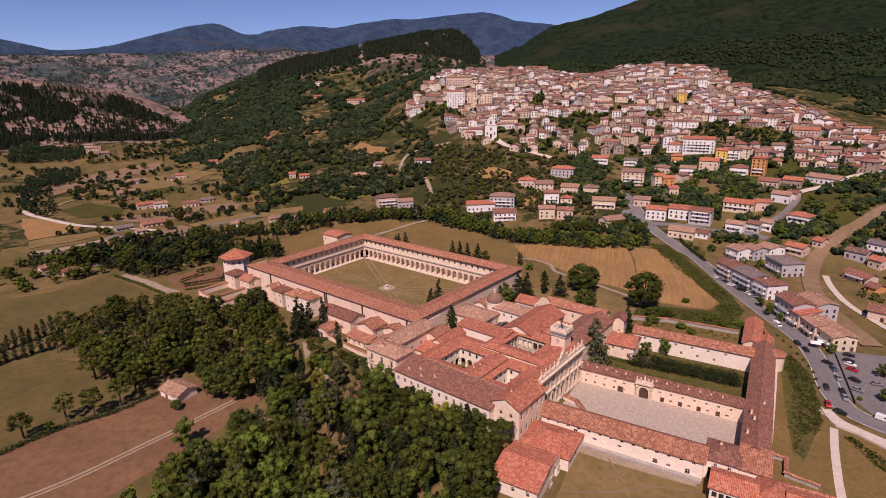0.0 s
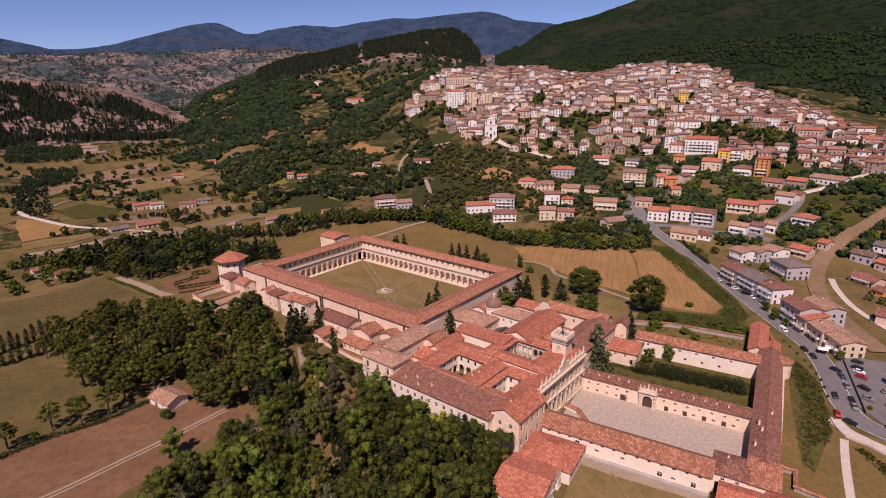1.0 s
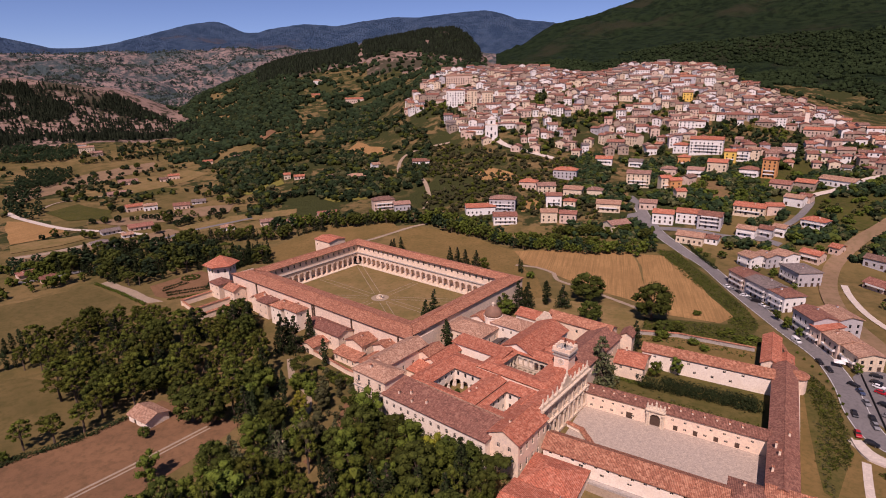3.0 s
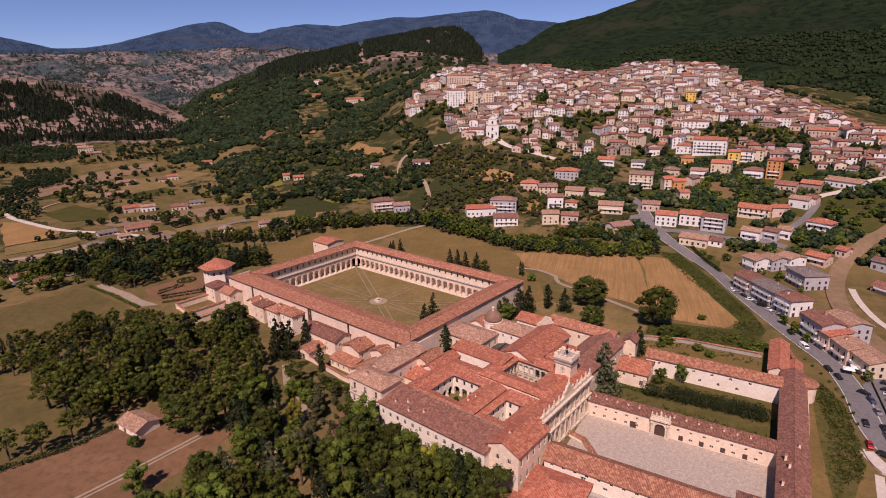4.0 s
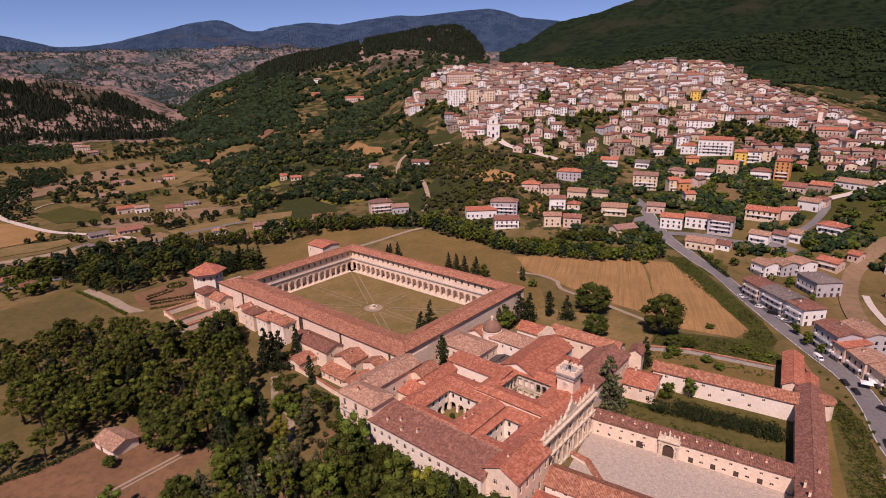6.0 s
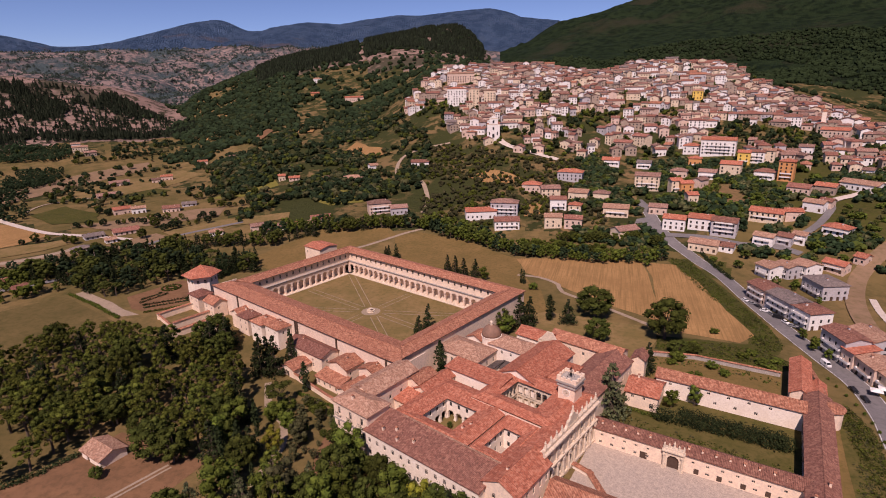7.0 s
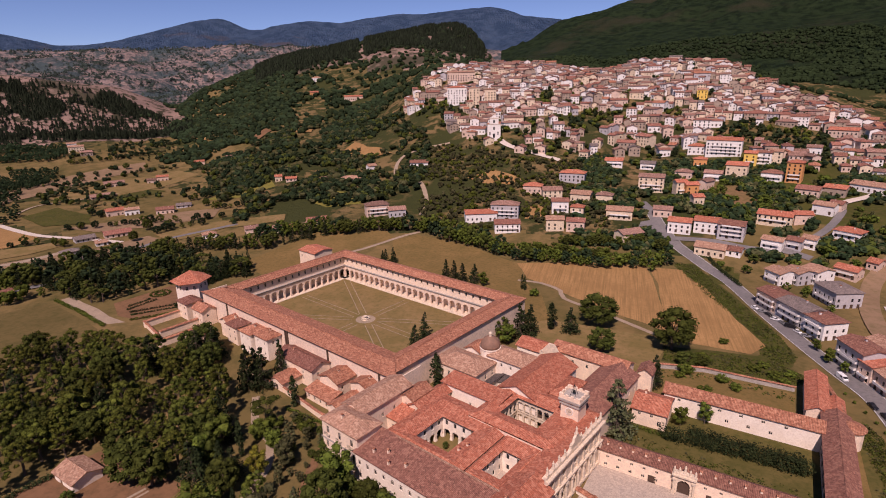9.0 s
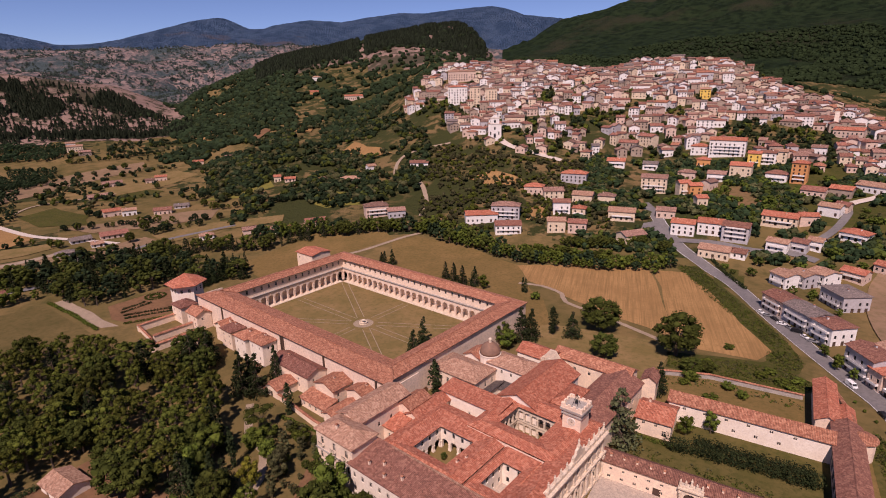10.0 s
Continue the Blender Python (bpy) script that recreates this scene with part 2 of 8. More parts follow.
M["roof_orange"] = mat("orange_clay_tiles", tiles((0.493, 0.146, 0.084), (0.403, 0.129, 0.0784), (0.538, 0.224, 0.146)), 0.9)
M["roof_grey"] = mat("grey_brown_roofing", tiles((0.2, 0.155, 0.14), (0.16, 0.13, 0.12), (0.25, 0.19, 0.17)), 0.9)
M["roof_town"] = mat("faded_brown_tiles", tiles((0.3, 0.155, 0.115), (0.22, 0.12, 0.095), (0.36, 0.22, 0.17), 0.3), 0.9)
M["roof_rust"] = mat("rust_red_tiles", tiles((0.3, 0.115, 0.08), (0.23, 0.095, 0.07), (0.35, 0.17, 0.125), 0.25), 0.9)
M["rubber"] = mat("black_rubber", flat((0.02, 0.02, 0.02)), 0.8)
M["chrome"] = mat("silver_metal", flat((0.55, 0.55, 0.57)), 0.35, 0.9)
M["kerb"] = mat("pale_concrete", two_tone((0.6, 0.512, 0.438), (0.5, 0.425, 0.362), 0.5, (0.4, 0.338, 0.294), 1.8), 0.9)
M["road_paint"] = mat("white_road_paint", flat((0.75, 0.74, 0.72)), 0.8)
M["lead"] = mat("brown_lead_dome", two_tone((0.26, 0.145, 0.1), (0.19, 0.11, 0.08), 0.6), 0.8)
M["wood_roof"] = mat("dark_slate_porch_roof", tiles((0.11, 0.085, 0.08), (0.085, 0.07, 0.068), (0.14, 0.11, 0.1)), 0.9)
M["iron"] = mat("black_iron", flat((0.03, 0.03, 0.03)), 0.6, 0.5)
for key, c in (("car_white", (0.75, 0.75, 0.75)), ("car_black", (0.015, 0.015, 0.018)), ("car_red", (0.45, 0.02, 0.025)), ("car_grey", (0.22, 0.22, 0.23)), ("car_blue", (0.05, 0.07, 0.13))):
    M[key] = mat(key + "_paint", flat(c), 0.3)


# ---- mesh helpers ----
class Mesh:
    """Collects faces of several materials for one mesh."""

    def __init__(self):
        self.v, self.f, self.m, self.mats = [], [], [], []

    def slot(self, name):
        if name not in self.mats:
            self.mats.append(name)
        return self.mats.index(name)

    def face(self, pts, m):
        n = len(self.v)
        self.v += [tuple(p) for p in pts]
        self.f.append(tuple(range(n, n + len(pts))))
        self.m.append(self.slot(m))

    def add(self, verts, faces, m):
        n, s = len(self.v), self.slot(m)
        self.v += [tuple(p) for p in verts]
        self.f += [tuple(i + n for i in f) for f in faces]
        self.m += [s] * len(faces)

    def box(self, x0, x1, y0, y1, z0, z1, m):
        v = [(x, y, z) for z in (z0, z1) for y in (y0, y1) for x in (x0, x1)]
        self.add(v, [(0, 2, 3, 1), (4, 5, 7, 6), (0, 1, 5, 4), (2, 6, 7, 3), (0, 4, 6, 2), (1, 3, 7, 5)], m)

    def tube(self, rings, m, n=8, cap=True):
        """A round body through rings of (x, y, z, radius)."""
        v = [(x + r * math.cos(2 * math.pi * k / n), y + r * math.sin(2 * math.pi * k / n), z) for x, y, z, r in rings for k in range(n)]
        f = [(a * n + k, a * n + (k + 1) % n, (a + 1) * n + (k + 1) % n, (a + 1) * n + k) for a in range(len(rings) - 1) for k in range(n)]
        if cap:
            f += [tuple(range(n - 1, -1, -1)), tuple(range(len(v) - n, len(v)))]
        self.add(v, f, m)

    def data(self, name, smooth=False):
        me = bpy.data.meshes.new(name)
        me.from_pydata(self.v, [], self.f)
        for k in self.mats:
            me.materials.append(M[k])
        me.polygons.foreach_set("material_index", self.m)
        if smooth:
            me.polygons.foreach_set("use_smooth", [True] * len(self.f))
        me.update()
        return me


def part(name, mesh, parent, label="", at=None, smooth=False):
    ob = new(name, mesh.data(name, smooth) if isinstance(mesh, Mesh) else mesh)
    ob.parent = parent
    if at is not None:
        ob.matrix_basis = at
    return tagged(ob, label) if label else ob


def thing(name, at, label, category, group="", kind=""):
    ob = new(name)
    ob.empty_display_size = 1
    ob.matrix_basis = at
    return tagged(ob, label, category, group, kind)


# ---- terrain ----
E0 = (170.0, -205.0)
# heights of the near slopes by bearing and distance from the viewpoint
NEAR_R = (375, 460, 600, 740, 900)
NEAR_A = (-70, -62, -56, -48, -40, -32, -24, -12, -3, 7)
SLOPE = (
    (0, 0, 0, 2, 6),
    (0, 0, 0, 2, 8),
    (0, 0, 2, 5, 12),
    (0, 3, 12, 28, 45),
    (0, 8, 24, 44, 66),
    (0, 10, 40, 85, 125),
    (0, 14, 55, 95, 130),
    (0, 16, 40, 92, 128),
    (0, 20, 46, 80, 100),
    (0, 24, 44, 60, 70),
)
SKYLINE_AT = (-76, -68.6, -67.3, -66, -65.3, -63.1, -61, -58.8, -56.4, -54.4, -52.6, -51.6, -50.8, -49.3, -47, -44.6, -43, -41.5, -39, -36, -33.6, -31.1, -28.6, -26.8, -25.3, -24, -22, -19.8, -16.7, -13.3, -9, 0, 14)
SKYLINE_UP = (4.6, 4.1, 3.8, 3.5, 3.28, 3.37, 3.7, 4.3, 4.95, 5.45, 5.72, 5.6, 5.2, 4.88, 5.2, 5.55, 5.45, 5.36, 5.75, 6.12, 6.05, 6.3, 6.5, 6.55, 6.2, 5.7, 5.45, 5.2, 5.8, 6.8, 8.2, 9.0, 9.0)
# far landforms: distance, then bearings and heights of the ground there
FAR = (
    (900, (-34, -30.6, -26, -21.8, -19.6, -16.9, -15.4, -12.8, -9.4, -7.1, -5.2, -2.8, -0.2, 2, 4.1, 7, 14), (118, 129, 130, 130, 124, 116, 121, 130, 132, 130, 124, 104, 93, 83, 74, 64, 56)),
    (1080, (-76, -58, -56, -48, -40, -36, -32, -28, -26, -24, -17, -13, -9, -5, -2, 2, 7, 14), (24, 24, 28, 78, 104, 128, 148, 140, 134, 128, 108, 112, 112, 108, 106, 108, 104, 92)),
    (1250, (-76, -70, -66, -62, -59, -57, -55, -52, -48, -44, -40, -38, -36, -33, -30, -28, -26, -24, -17, -9, 7, 14), (62, 58, 54, 50, 42, 40, 50, 76, 124, 142, 152, 172, 180, 174, 166, 154, 140, 136, 120, 126, 138, 136)),
    (1500, (-76, -69.3, -67.5, -64.9, -61.7, -59.6, -57.9, -57.1, -56, -54.8, -52.3, -49.7, -48.1, -43.8, -39.4, -36.1, -32.8, -29.5, -28.1, -27.2, -26, -24, -17, -9, 7, 14), (152, 144, 137, 131, 116, 96, 72, 62, 64, 100, 123, 146, 162, 189, 214, 230, 238, 236, 204, 170, 150, 160, 170, 190, 210, 210)),
    (1800, (-76, -66, -60, -57, -55, -52, -48, -44, -40, -33, -28, -26, -24, -20, -13, -5, 14), (118, 104, 82, 66, 74, 95, 125, 150, 170, 185, 165, 162, 185, 215, 245, 275, 290)),
    (2200, (-76, -66, -60, -57, -52, -48, -44, -33, -28, -26, -24, -22, -20, -17, -13, -5, 14), (160, 150, 138, 122, 150, 170, 195, 225, 200, 185, 215, 260, 300, 320, 355, 425, 440)),
    (2800, (-76, -69, -65, -61, -57, -52, -48.5, -44, -40, -33, -28, -26, -24, -22, -19.8, -16.7, -13.3, -9, 0, 14), (238, 232, 243, 246, 256, 264, 258, 268, 285, 290, 235, 214, 256, 318, 369, 399, 448, 519, 560, 560)),
    (3400, (-76, -48, -33, -26, -20, -13, 14), (205, 225, 240, 205, 300, 370, 470)),
)
RK = np.array(NEAR_R + tuple(r for r, _, _ in FAR[1:]) + (5000,), float)
AK = np.arange(-76.0, 14.01, 1.0)


def smooth_at(keys, v):
    """Index and eased fraction of v between keys."""
    i = min(max(int(np.searchsorted(keys, v)) - 1, 0), len(keys) - 2)
    f = min(max((v - keys[i]) / (keys[i + 1] - keys[i]), 0.0), 1.0)
    return i, f


def cub(p0, p1, p2, p3, f):
    a, b = (p2 - p0) / 2, (p3 - p1) / 2
    return p1 + f * (a + f * (3 * (p2 - p1) - 2 * a - b + f * (a + b - 2 * (p2 - p1))))


def near_slope(a, k):
    """Height of the near slopes on bearing a at the k-th distance."""
    i, f = smooth_at(np.array(NEAR_A, float), a)
    return cub(*(SLOPE[min(max(q, 0), len(NEAR_A) - 1)][k] for q in (i - 1, i, i + 1, i + 2)), f)


def landform_row(a):
    row = [near_slope(a, k) for k in range(5)]
    soft = lambda at, up: sum(float(np.interp(a + d, at, up)) for d in (-0.5, 0.0, 0.5)) / 3
    if a > -34:
        row[4] = soft(*FAR[0][1:])
    row += [soft(at, up) for _, at, up in FAR[1:]]
    return row + [116 + 5000 * math.tan(radians(soft(SKYLINE_AT, SKYLINE_UP) - float(np.interp(a, (-22, -18), (0.0, 1.6)))))]


HK = np.array([landform_row(a) for a in AK])


def row_height(i, j, f):
    r = HK[i]
    return cub(r[max(j - 1, 0)], r[j], r[j + 1], r[min(j + 2, len(r) - 1)], f)


def height(x, y):
    dx, dy = x - E0[0], y - E0[1]
    r, a = math.hypot(dx, dy), math.degrees(math.atan2(dx, dy))
    if r < 200:
        return 0.0
    i, fa = smooth_at(AK, a)
    if r < 375:
        j, fr = 0, 0.0
    else:
        j, fr = smooth_at(RK, r)
    q = [row_height(k, j, fr) for k in (max(i - 1, 0), i, i + 1, min(i + 2, len(AK) - 1))]
    h = cub(*q, fa)
    if r < 375:
        s = (r - 200) / 175
        h *= s * s * (3 - 2 * s)
    if r > 5000:
        h -= (r - 5000) * 0.4
    rough = min(max((r - 420) / 900, 0.0), 1.0)
    if rough > 0:
        p = Vector((x / 170, y / 170, 0))
        h += rough * 7 * noise.fractal(p, 0.9, 2.1, 4)
        hills = float(np.interp(r, (1560, 2000, 3000, 3600, 4800, 5000), (0, 30, 24, 75, 60, 16))) * (0.35 if a > -24 and r > 2300 and r < 3400 else 1.0)
        if hills > 0:
            h += hills * (1.0 - 2.2 * abs(noise.fractal(p * (0.42 if r < 3200 else 0.17), 0.9, 2.1, 5)))
    if r > 1650:
        h = min(h, 116 + r * math.tan(radians(float(np.interp(a, SKYLINE_AT, SKYLINE_UP)) - (0.0 if r > 4600 or a > -21 else 0.45))) + 5 * noise.fractal(p * 5, 0.9, 2.1, 3))
    return max(h, 0.0)


def polar(a, r):
    return E0[0] + r * math.sin(radians(a)), E0[1] + r * math.cos(radians(a))


def patchy(x, y, size, seed=0.0):
    return noise.fractal(Vector((x / size, y / size, seed)), 0.8, 2.1, 4)


def in_pines(a, r):
    """The pine wood on the stony hill across the valley, and the one on the crag above the town."""
    x, y = polar(a, r)
    if a < -55:
        edge = 1455 - max(0.0, a + 62) * 34
        return 1120 < r < edge and patchy(x, y, 120, 3) > (-0.08 if r > 1290 and a > -67 else 0.14)
    if -39.75 < a < -39.2 or (-32.3 < a < -28 and r > 1420 and patchy(x, y, 40, 15) > 0.0):
        return False
    return -49.5 < a < -27.6 and (1275 + 25 * patchy(x, y, 60, 4)) < r < 1580 and patchy(x, y, 50, 5) > -0.5


def land_cover(a, r):
    x, y = polar(a, r)
    n = patchy(x, y, 140)
    a0, r0 = a, r
    a += 5 * patchy(x, y, 260, 9)
    r *= 1 + 0.12 * patchy(x, y, 200, 4)
    if r > 230 and -9 < a < 30 and r < 560:
        return "green_field" if n > 0.0 else "valley"
    if r < 420 or a < -100 or a > 40:
        return "valley"
    if a0 > -26 and r0 > 1010:
        return "woodland"
    if a0 > -50 and r0 > 1230 and r0 < 1700:
        return "rock"
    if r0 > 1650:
        return "hazed_far_hills"
    if a0 < -55.5 and r0 > 1095 + 30 * n:
        return "rock"
    if -39 < a0 < -26 and r > 1050:
        return "rock"
    if a < -52:
        return "valley" if n > -0.25 else "scrub"
    return "scrub"


def build_ground():
    az = [-180 + 6 * k for k in range(15)] + [-90 + 0.5 * k for k in range(237)] + [29 + 6 * k for k in range(26)]
    rs = [0.0]
    while rs[-1] < 5700:
        rs.append(rs[-1] + max(8.0, rs[-1] * 0.016))
    n = len(rs)
    v = []
    for a in az:
        for r in rs:
            x, y = polar(a, r)
            v.append((x, y, height(x, y)))
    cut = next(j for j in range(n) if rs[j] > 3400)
    # the backdrop carries its aerial haze in the base colour
    for name, j0, j1, label in (("ground", 0, cut, "dry valley floor rising to wooded hills"), ("backdrop", cut, n - 1, "range of far wooded mountains tinted blue with haze")):
        me = Mesh()
        f, cover = [], []
        for i in range(len(az)):
            i2 = (i + 1) % len(az)
            for j in range(j0, j1):
                f.append((i * n + j, i * n + j + 1, i2 * n + j + 1, i2 * n + j))
                cover.append(me.slot(land_cover(az[i] + 0.25, rs[j]) if name == "ground" else "hazed_mountain_wood"))
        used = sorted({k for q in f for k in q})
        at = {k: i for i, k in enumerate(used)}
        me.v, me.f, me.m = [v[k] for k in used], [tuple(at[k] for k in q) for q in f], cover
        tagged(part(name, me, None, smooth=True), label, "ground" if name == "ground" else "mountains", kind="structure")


build_ground()


# ---- buildings ----
def wall_panel(me, L, H, m, opens=(), depth=0.3, base=0.0):
    """An upright wall from (0,0) to (L,0), facing -y, with openings (u, v, w, h) that are cut through and given reveals."""
    us = sorted({0.0, L, *[o[0] for o in opens], *[o[0] + o[2] for o in opens]})
    for a, b in zip(us, us[1:]):
        mid = (a + b) / 2
        cuts = sorted((o[1], o[1] + o[3]) for o in opens if o[0] <= mid <= o[0] + o[2])
        z = base
        for lo, hi in [*cuts, (H, H)]:
            if lo - z > 1e-4:
                me.face([(a, 0, z), (b, 0, z), (b, 0, lo), (a, 0, lo)], m)
            z = max(z, hi)
    for u, v, w, h in opens:
        q = [(u, v), (u + w, v), (u + w, v + h), (u, v + h)]
        for (x0, z0), (x1, z1) in zip(q, q[1:] + q[:1]):
            me.face([(x0, 0, z0), (x0, depth, z0), (x1, depth, z1), (x1, 0, z1)], m)


PANES = {}


def pane_mesh(w, h, style):
    key = (round(w, 2), round(h, 2), style)
    if key not in PANES:
        me = Mesh()
        # a flat dark sheet; niche panes close arches and recesses with it too
        me.box(-w / 2, w / 2, 0.0, 0.06, 0, h, "wood_dark" if style == "door" else "glass_and_shade")
        if style == "window" and w > 0.6:
            t = 0.07
            fm = "plaster_white"
            me.box(-t / 2, t / 2, -0.03, -0.002, 0, h, fm)
            me.box(-w / 2, w / 2, -0.03, -0.002, h * 0.62, h * 0.62 + t, fm)
        PANES[key] = me.data("window_pane")
    return PANES[key]


def roof_mesh(L, W, H, rise, style, m, over=0.6, thick=0.28, eave_m=None):
    me = Mesh()
    a, b = L / 2 + over, W / 2 + over
    zo = H - rise * over / (W / 2) if style != "flat" else H
    if style == "flat":
        me.box(-a, a, -b, b, H, H + thick, m)
        return me
    if style == "shed":
        lo, hi = H - rise * over / W, H + rise * (1 + over / W)
        top = [(-a, -b, lo), (a, -b, lo), (a, b, hi), (-a, b, hi)]
        me.face([(x, y, z + thick) for x, y, z in top], m)
        me.face(top[::-1], m)
        for k in range(4):
            p, q = top[k], top[(k + 1) % 4]
            me.face([p, q, (*q[:2], q[2] + thick), (*p[:2], p[2] + thick)], m)
        return me
    hx = a - (b if style == "hip" else 0)
    if style == "hip" and hx < 0:
        hx = 0.0
    R0, R1 = (-hx, 0, H + rise), (hx, 0, H + rise)
    A, B, C, D = (-a, -b, zo), (a, -b, zo), (a, b, zo), (-a, b, zo)
    faces = [[A, B, R1, R0], [C, D, R0, R1]]
    if style == "hip":
        faces += [[B, C, R1], [D, A, R0]]
    up = lambda p: (p[0], p[1], p[2] + thick)
    for fc in faces:
        me.face([up(p) for p in fc], m)
        me.face(fc[::-1], m)
    edge = [A, B, C, D] if style == "hip" else [A, B, R1, C, D, R0]
    for k in range(len(edge)):
        p, q = edge[k], edge[(k + 1) % len(edge)]
        me.face([p, q, up(q), up(p)], m)
    # ridge tiles
    if hx > 0:
        me.add([(-hx, -0.22, H + rise + thick - 0.05), (hx, -0.22, H + rise + thick - 0.05), (hx, 0, H + rise + thick + 0.16), (-hx, 0, H + rise + thick + 0.16), (hx, 0.22, H + rise + thick - 0.05), (-hx, 0.22, H + rise + thick - 0.05)],
               [(0, 1, 2, 3), (3, 2, 4, 5)], m)
    return me


def house(name, x, y, rot, L, W, H, rise=2.0, roof="gable", wall="plaster_cream", tile="roof_old", z=0.0, wins=None, label="", category="building",
          group="", over=0.6, sill=0.0, depth=0.3, parent=None, base=-1.5):
    """A building of length L along its ridge, width W and eaves at H. wins: openings by side (s, e, n, w), each (u, v, width, height, style)."""
    at = pose(x, y, z, 0, 0, rot)
    top = thing(name, at, label, category, group) if parent is None else parent
    here = Matrix.Identity(4) if parent is None else at
    wins = wins or {}
    me = Mesh()
    sides = {"s": (L, pose(-L / 2, -W / 2, 0)), "e": (W, pose(L / 2, -W / 2, 0, 0, 0, 90)), "n": (L, pose(L / 2, W / 2, 0, 0, 0, 180)), "w": (W, pose(-L / 2, W / 2, 0, 0, 0, -90))}
    for s, (length, m) in sides.items():
        w = Mesh()
        opens = [o[:4] for o in wins.get(s, ())]
        wall_panel(w, length, H, wall, opens, depth, base)
        if s in "ew" and roof == "gable":
            w.face([(0, 0, H), (length, 0, H), (length / 2, 0, H + rise)], wall)
        if roof == "shed" and s in "ew":
            w.face([(0, 0, H), (length, 0, H), (length if s == "e" else 0, 0, H + rise)], wall)
        if roof == "shed" and s == "n":
            w.face([(0, 0, H), (length, 0, H), (length, 0, H + rise), (0, 0, H + rise)], wall)
        me.add([m @ Vector(p) for p in w.v], w.f, wall)
    part("wall", me, top, at=here)
    part("roof", roof_mesh(L, W, H, rise, roof, tile, over), top, at=here)
    for s, (length, m) in sides.items():
        for o in wins.get(s, ()):
            u, v, w, h = o[:4]
            style = o[4] if len(o) > 4 else "window"
            part("door" if style == "door" else "window", pane_mesh(w, h, style), top, at=here @ m @ pose(u + w / 2, depth - 0.06, v))
    return top


def row(length, n, v, w, h, style="window", inset=None):
    """n openings evenly along a wall."""
    step = length / n
    return [(step * (k + 0.5) - w / 2, v, w, h, style) for k in range(n)]


# ---- land: fields, roads, courts ----
def jagged(poly, step=14.0, amount=1.2, seed=0):
    """The outline with extra points and a natural wobble."""
    rnd = random.Random(seed)
    out = []
    for (x0, y0), (x1, y1) in zip(poly, poly[1:] + poly[:1]):
        n = max(1, int(math.hypot(x1 - x0, y1 - y0) / step))
        for k in range(n):
            f = k / n
            w = amount if k else amount * 0.3
            out.append((x0 + (x1 - x0) * f + rnd.uniform(-w, w), y0 + (y1 - y0) * f + rnd.uniform(-w, w)))
    return out


def patch(name, poly, m, label, category, lift=0.06, cuts=2, wobble=1.2, kind="structure", seed=1):
    """A piece of land draped over the ground."""
    bm = bmesh.new()
    pts = jagged(poly, amount=wobble, seed=seed) if wobble else poly
    bmesh.ops.triangulate(bm, faces=[bm.faces.new([bm.verts.new((x, y, 0)) for x, y in pts])])
    if cuts:
        bmesh.ops.subdivide_edges(bm, edges=bm.edges[:], cuts=cuts, use_grid_fill=True)
    for v in bm.verts:
        v.co.z = height(v.co.x, v.co.y) + lift
    bmesh.ops.recalc_face_normals(bm, faces=bm.faces[:])
    if sum(f.normal.z for f in bm.faces) < 0:
        bmesh.ops.reverse_faces(bm, faces=bm.faces[:])
    me = bpy.data.meshes.new(name)
    bm.to_mesh(me)
    bm.free()
    me.materials.append(M[m])
    ob = new(name, me)
    return tagged(ob, label, category, kind=kind)


def curve_points(pts, step=4.0):
    out = []
    for i in range(len(pts) - 1):
        p = [np.array(pts[min(max(k, 0), len(pts) - 1)], float) for k in (i - 1, i, i + 1, i + 2)]
        n = max(2, int(np.linalg.norm(p[2] - p[1]) / step))
        out += [cub(*p, k / n) for k in range(n)]
    return out + [np.array(pts[-1], float)]


def ribbon_mesh(pts, width, m, lift=0.1, offset=0.0, thick=0.0):
    line = curve_points(pts)
    me = Mesh()
    v = []
    for i, p in enumerate(line):
        d = line[min(i + 1, len(line) - 1)] - line[max(i - 1, 0)]
        nrm = np.array([-d[1], d[0]]) / max(np.linalg.norm(d), 1e-6)
        for s in (offset - width / 2, offset + width / 2):
            q = p + nrm * s
            v.append((q[0], q[1], height(q[0], q[1]) + lift))
    n = len(line)
    f = [(2 * i, 2 * i + 2, 2 * i + 3, 2 * i + 1)[::-1] for i in range(n - 1)]
    me.add(v, f, m)
    if thick:
        low = [(x, y, z - thick - 0.3) for x, y, z in v]
        me.add(v + low, [(2 * i, 2 * i + 2, 2 * n + 2 * i + 2, 2 * n + 2 * i) for i in range(n - 1)] + [(2 * i + 1, 2 * n + 2 * i + 1, 2 * n + 2 * i + 3, 2 * i + 3) for i in range(n - 1)]
               + [(0, 1, 2 * n + 1, 2 * n), (2 * n - 1, 2 * n - 2, 4 * n - 2, 4 * n - 1)], m)
    return me


def road(name, pts, width, m, label, category, lift=0.1, **kw):
    return tagged(part(name, ribbon_mesh(pts, width, m, lift, **kw), None), label, category, kind="structure")


# meadows behind the great cloister and the mown field
patch("field", [(-140, 36), (-141, 110), (-95, 139), (-77, 127), (-95, 82), (-75, 55), (-80, 20)], "dry_grass", "dry brown meadow behind the cloister", "field")
patch("field", [(-76, 122), (-66, 142), (-18, 141), (24, 125), (40, 100), (60, 80), (75, 52), (60, 36), (-52, 54), (-62, 105)], "dry_grass", "dry brown meadow crossed by a path", "field", seed=2)
patch("field", [(24, 125), (60, 145), (98, 158), (112, 120), (129, 66), (75, 86), (41, 102)], "stubble", "mown straw field with pale dry stalks", "field", 0.1, seed=3)
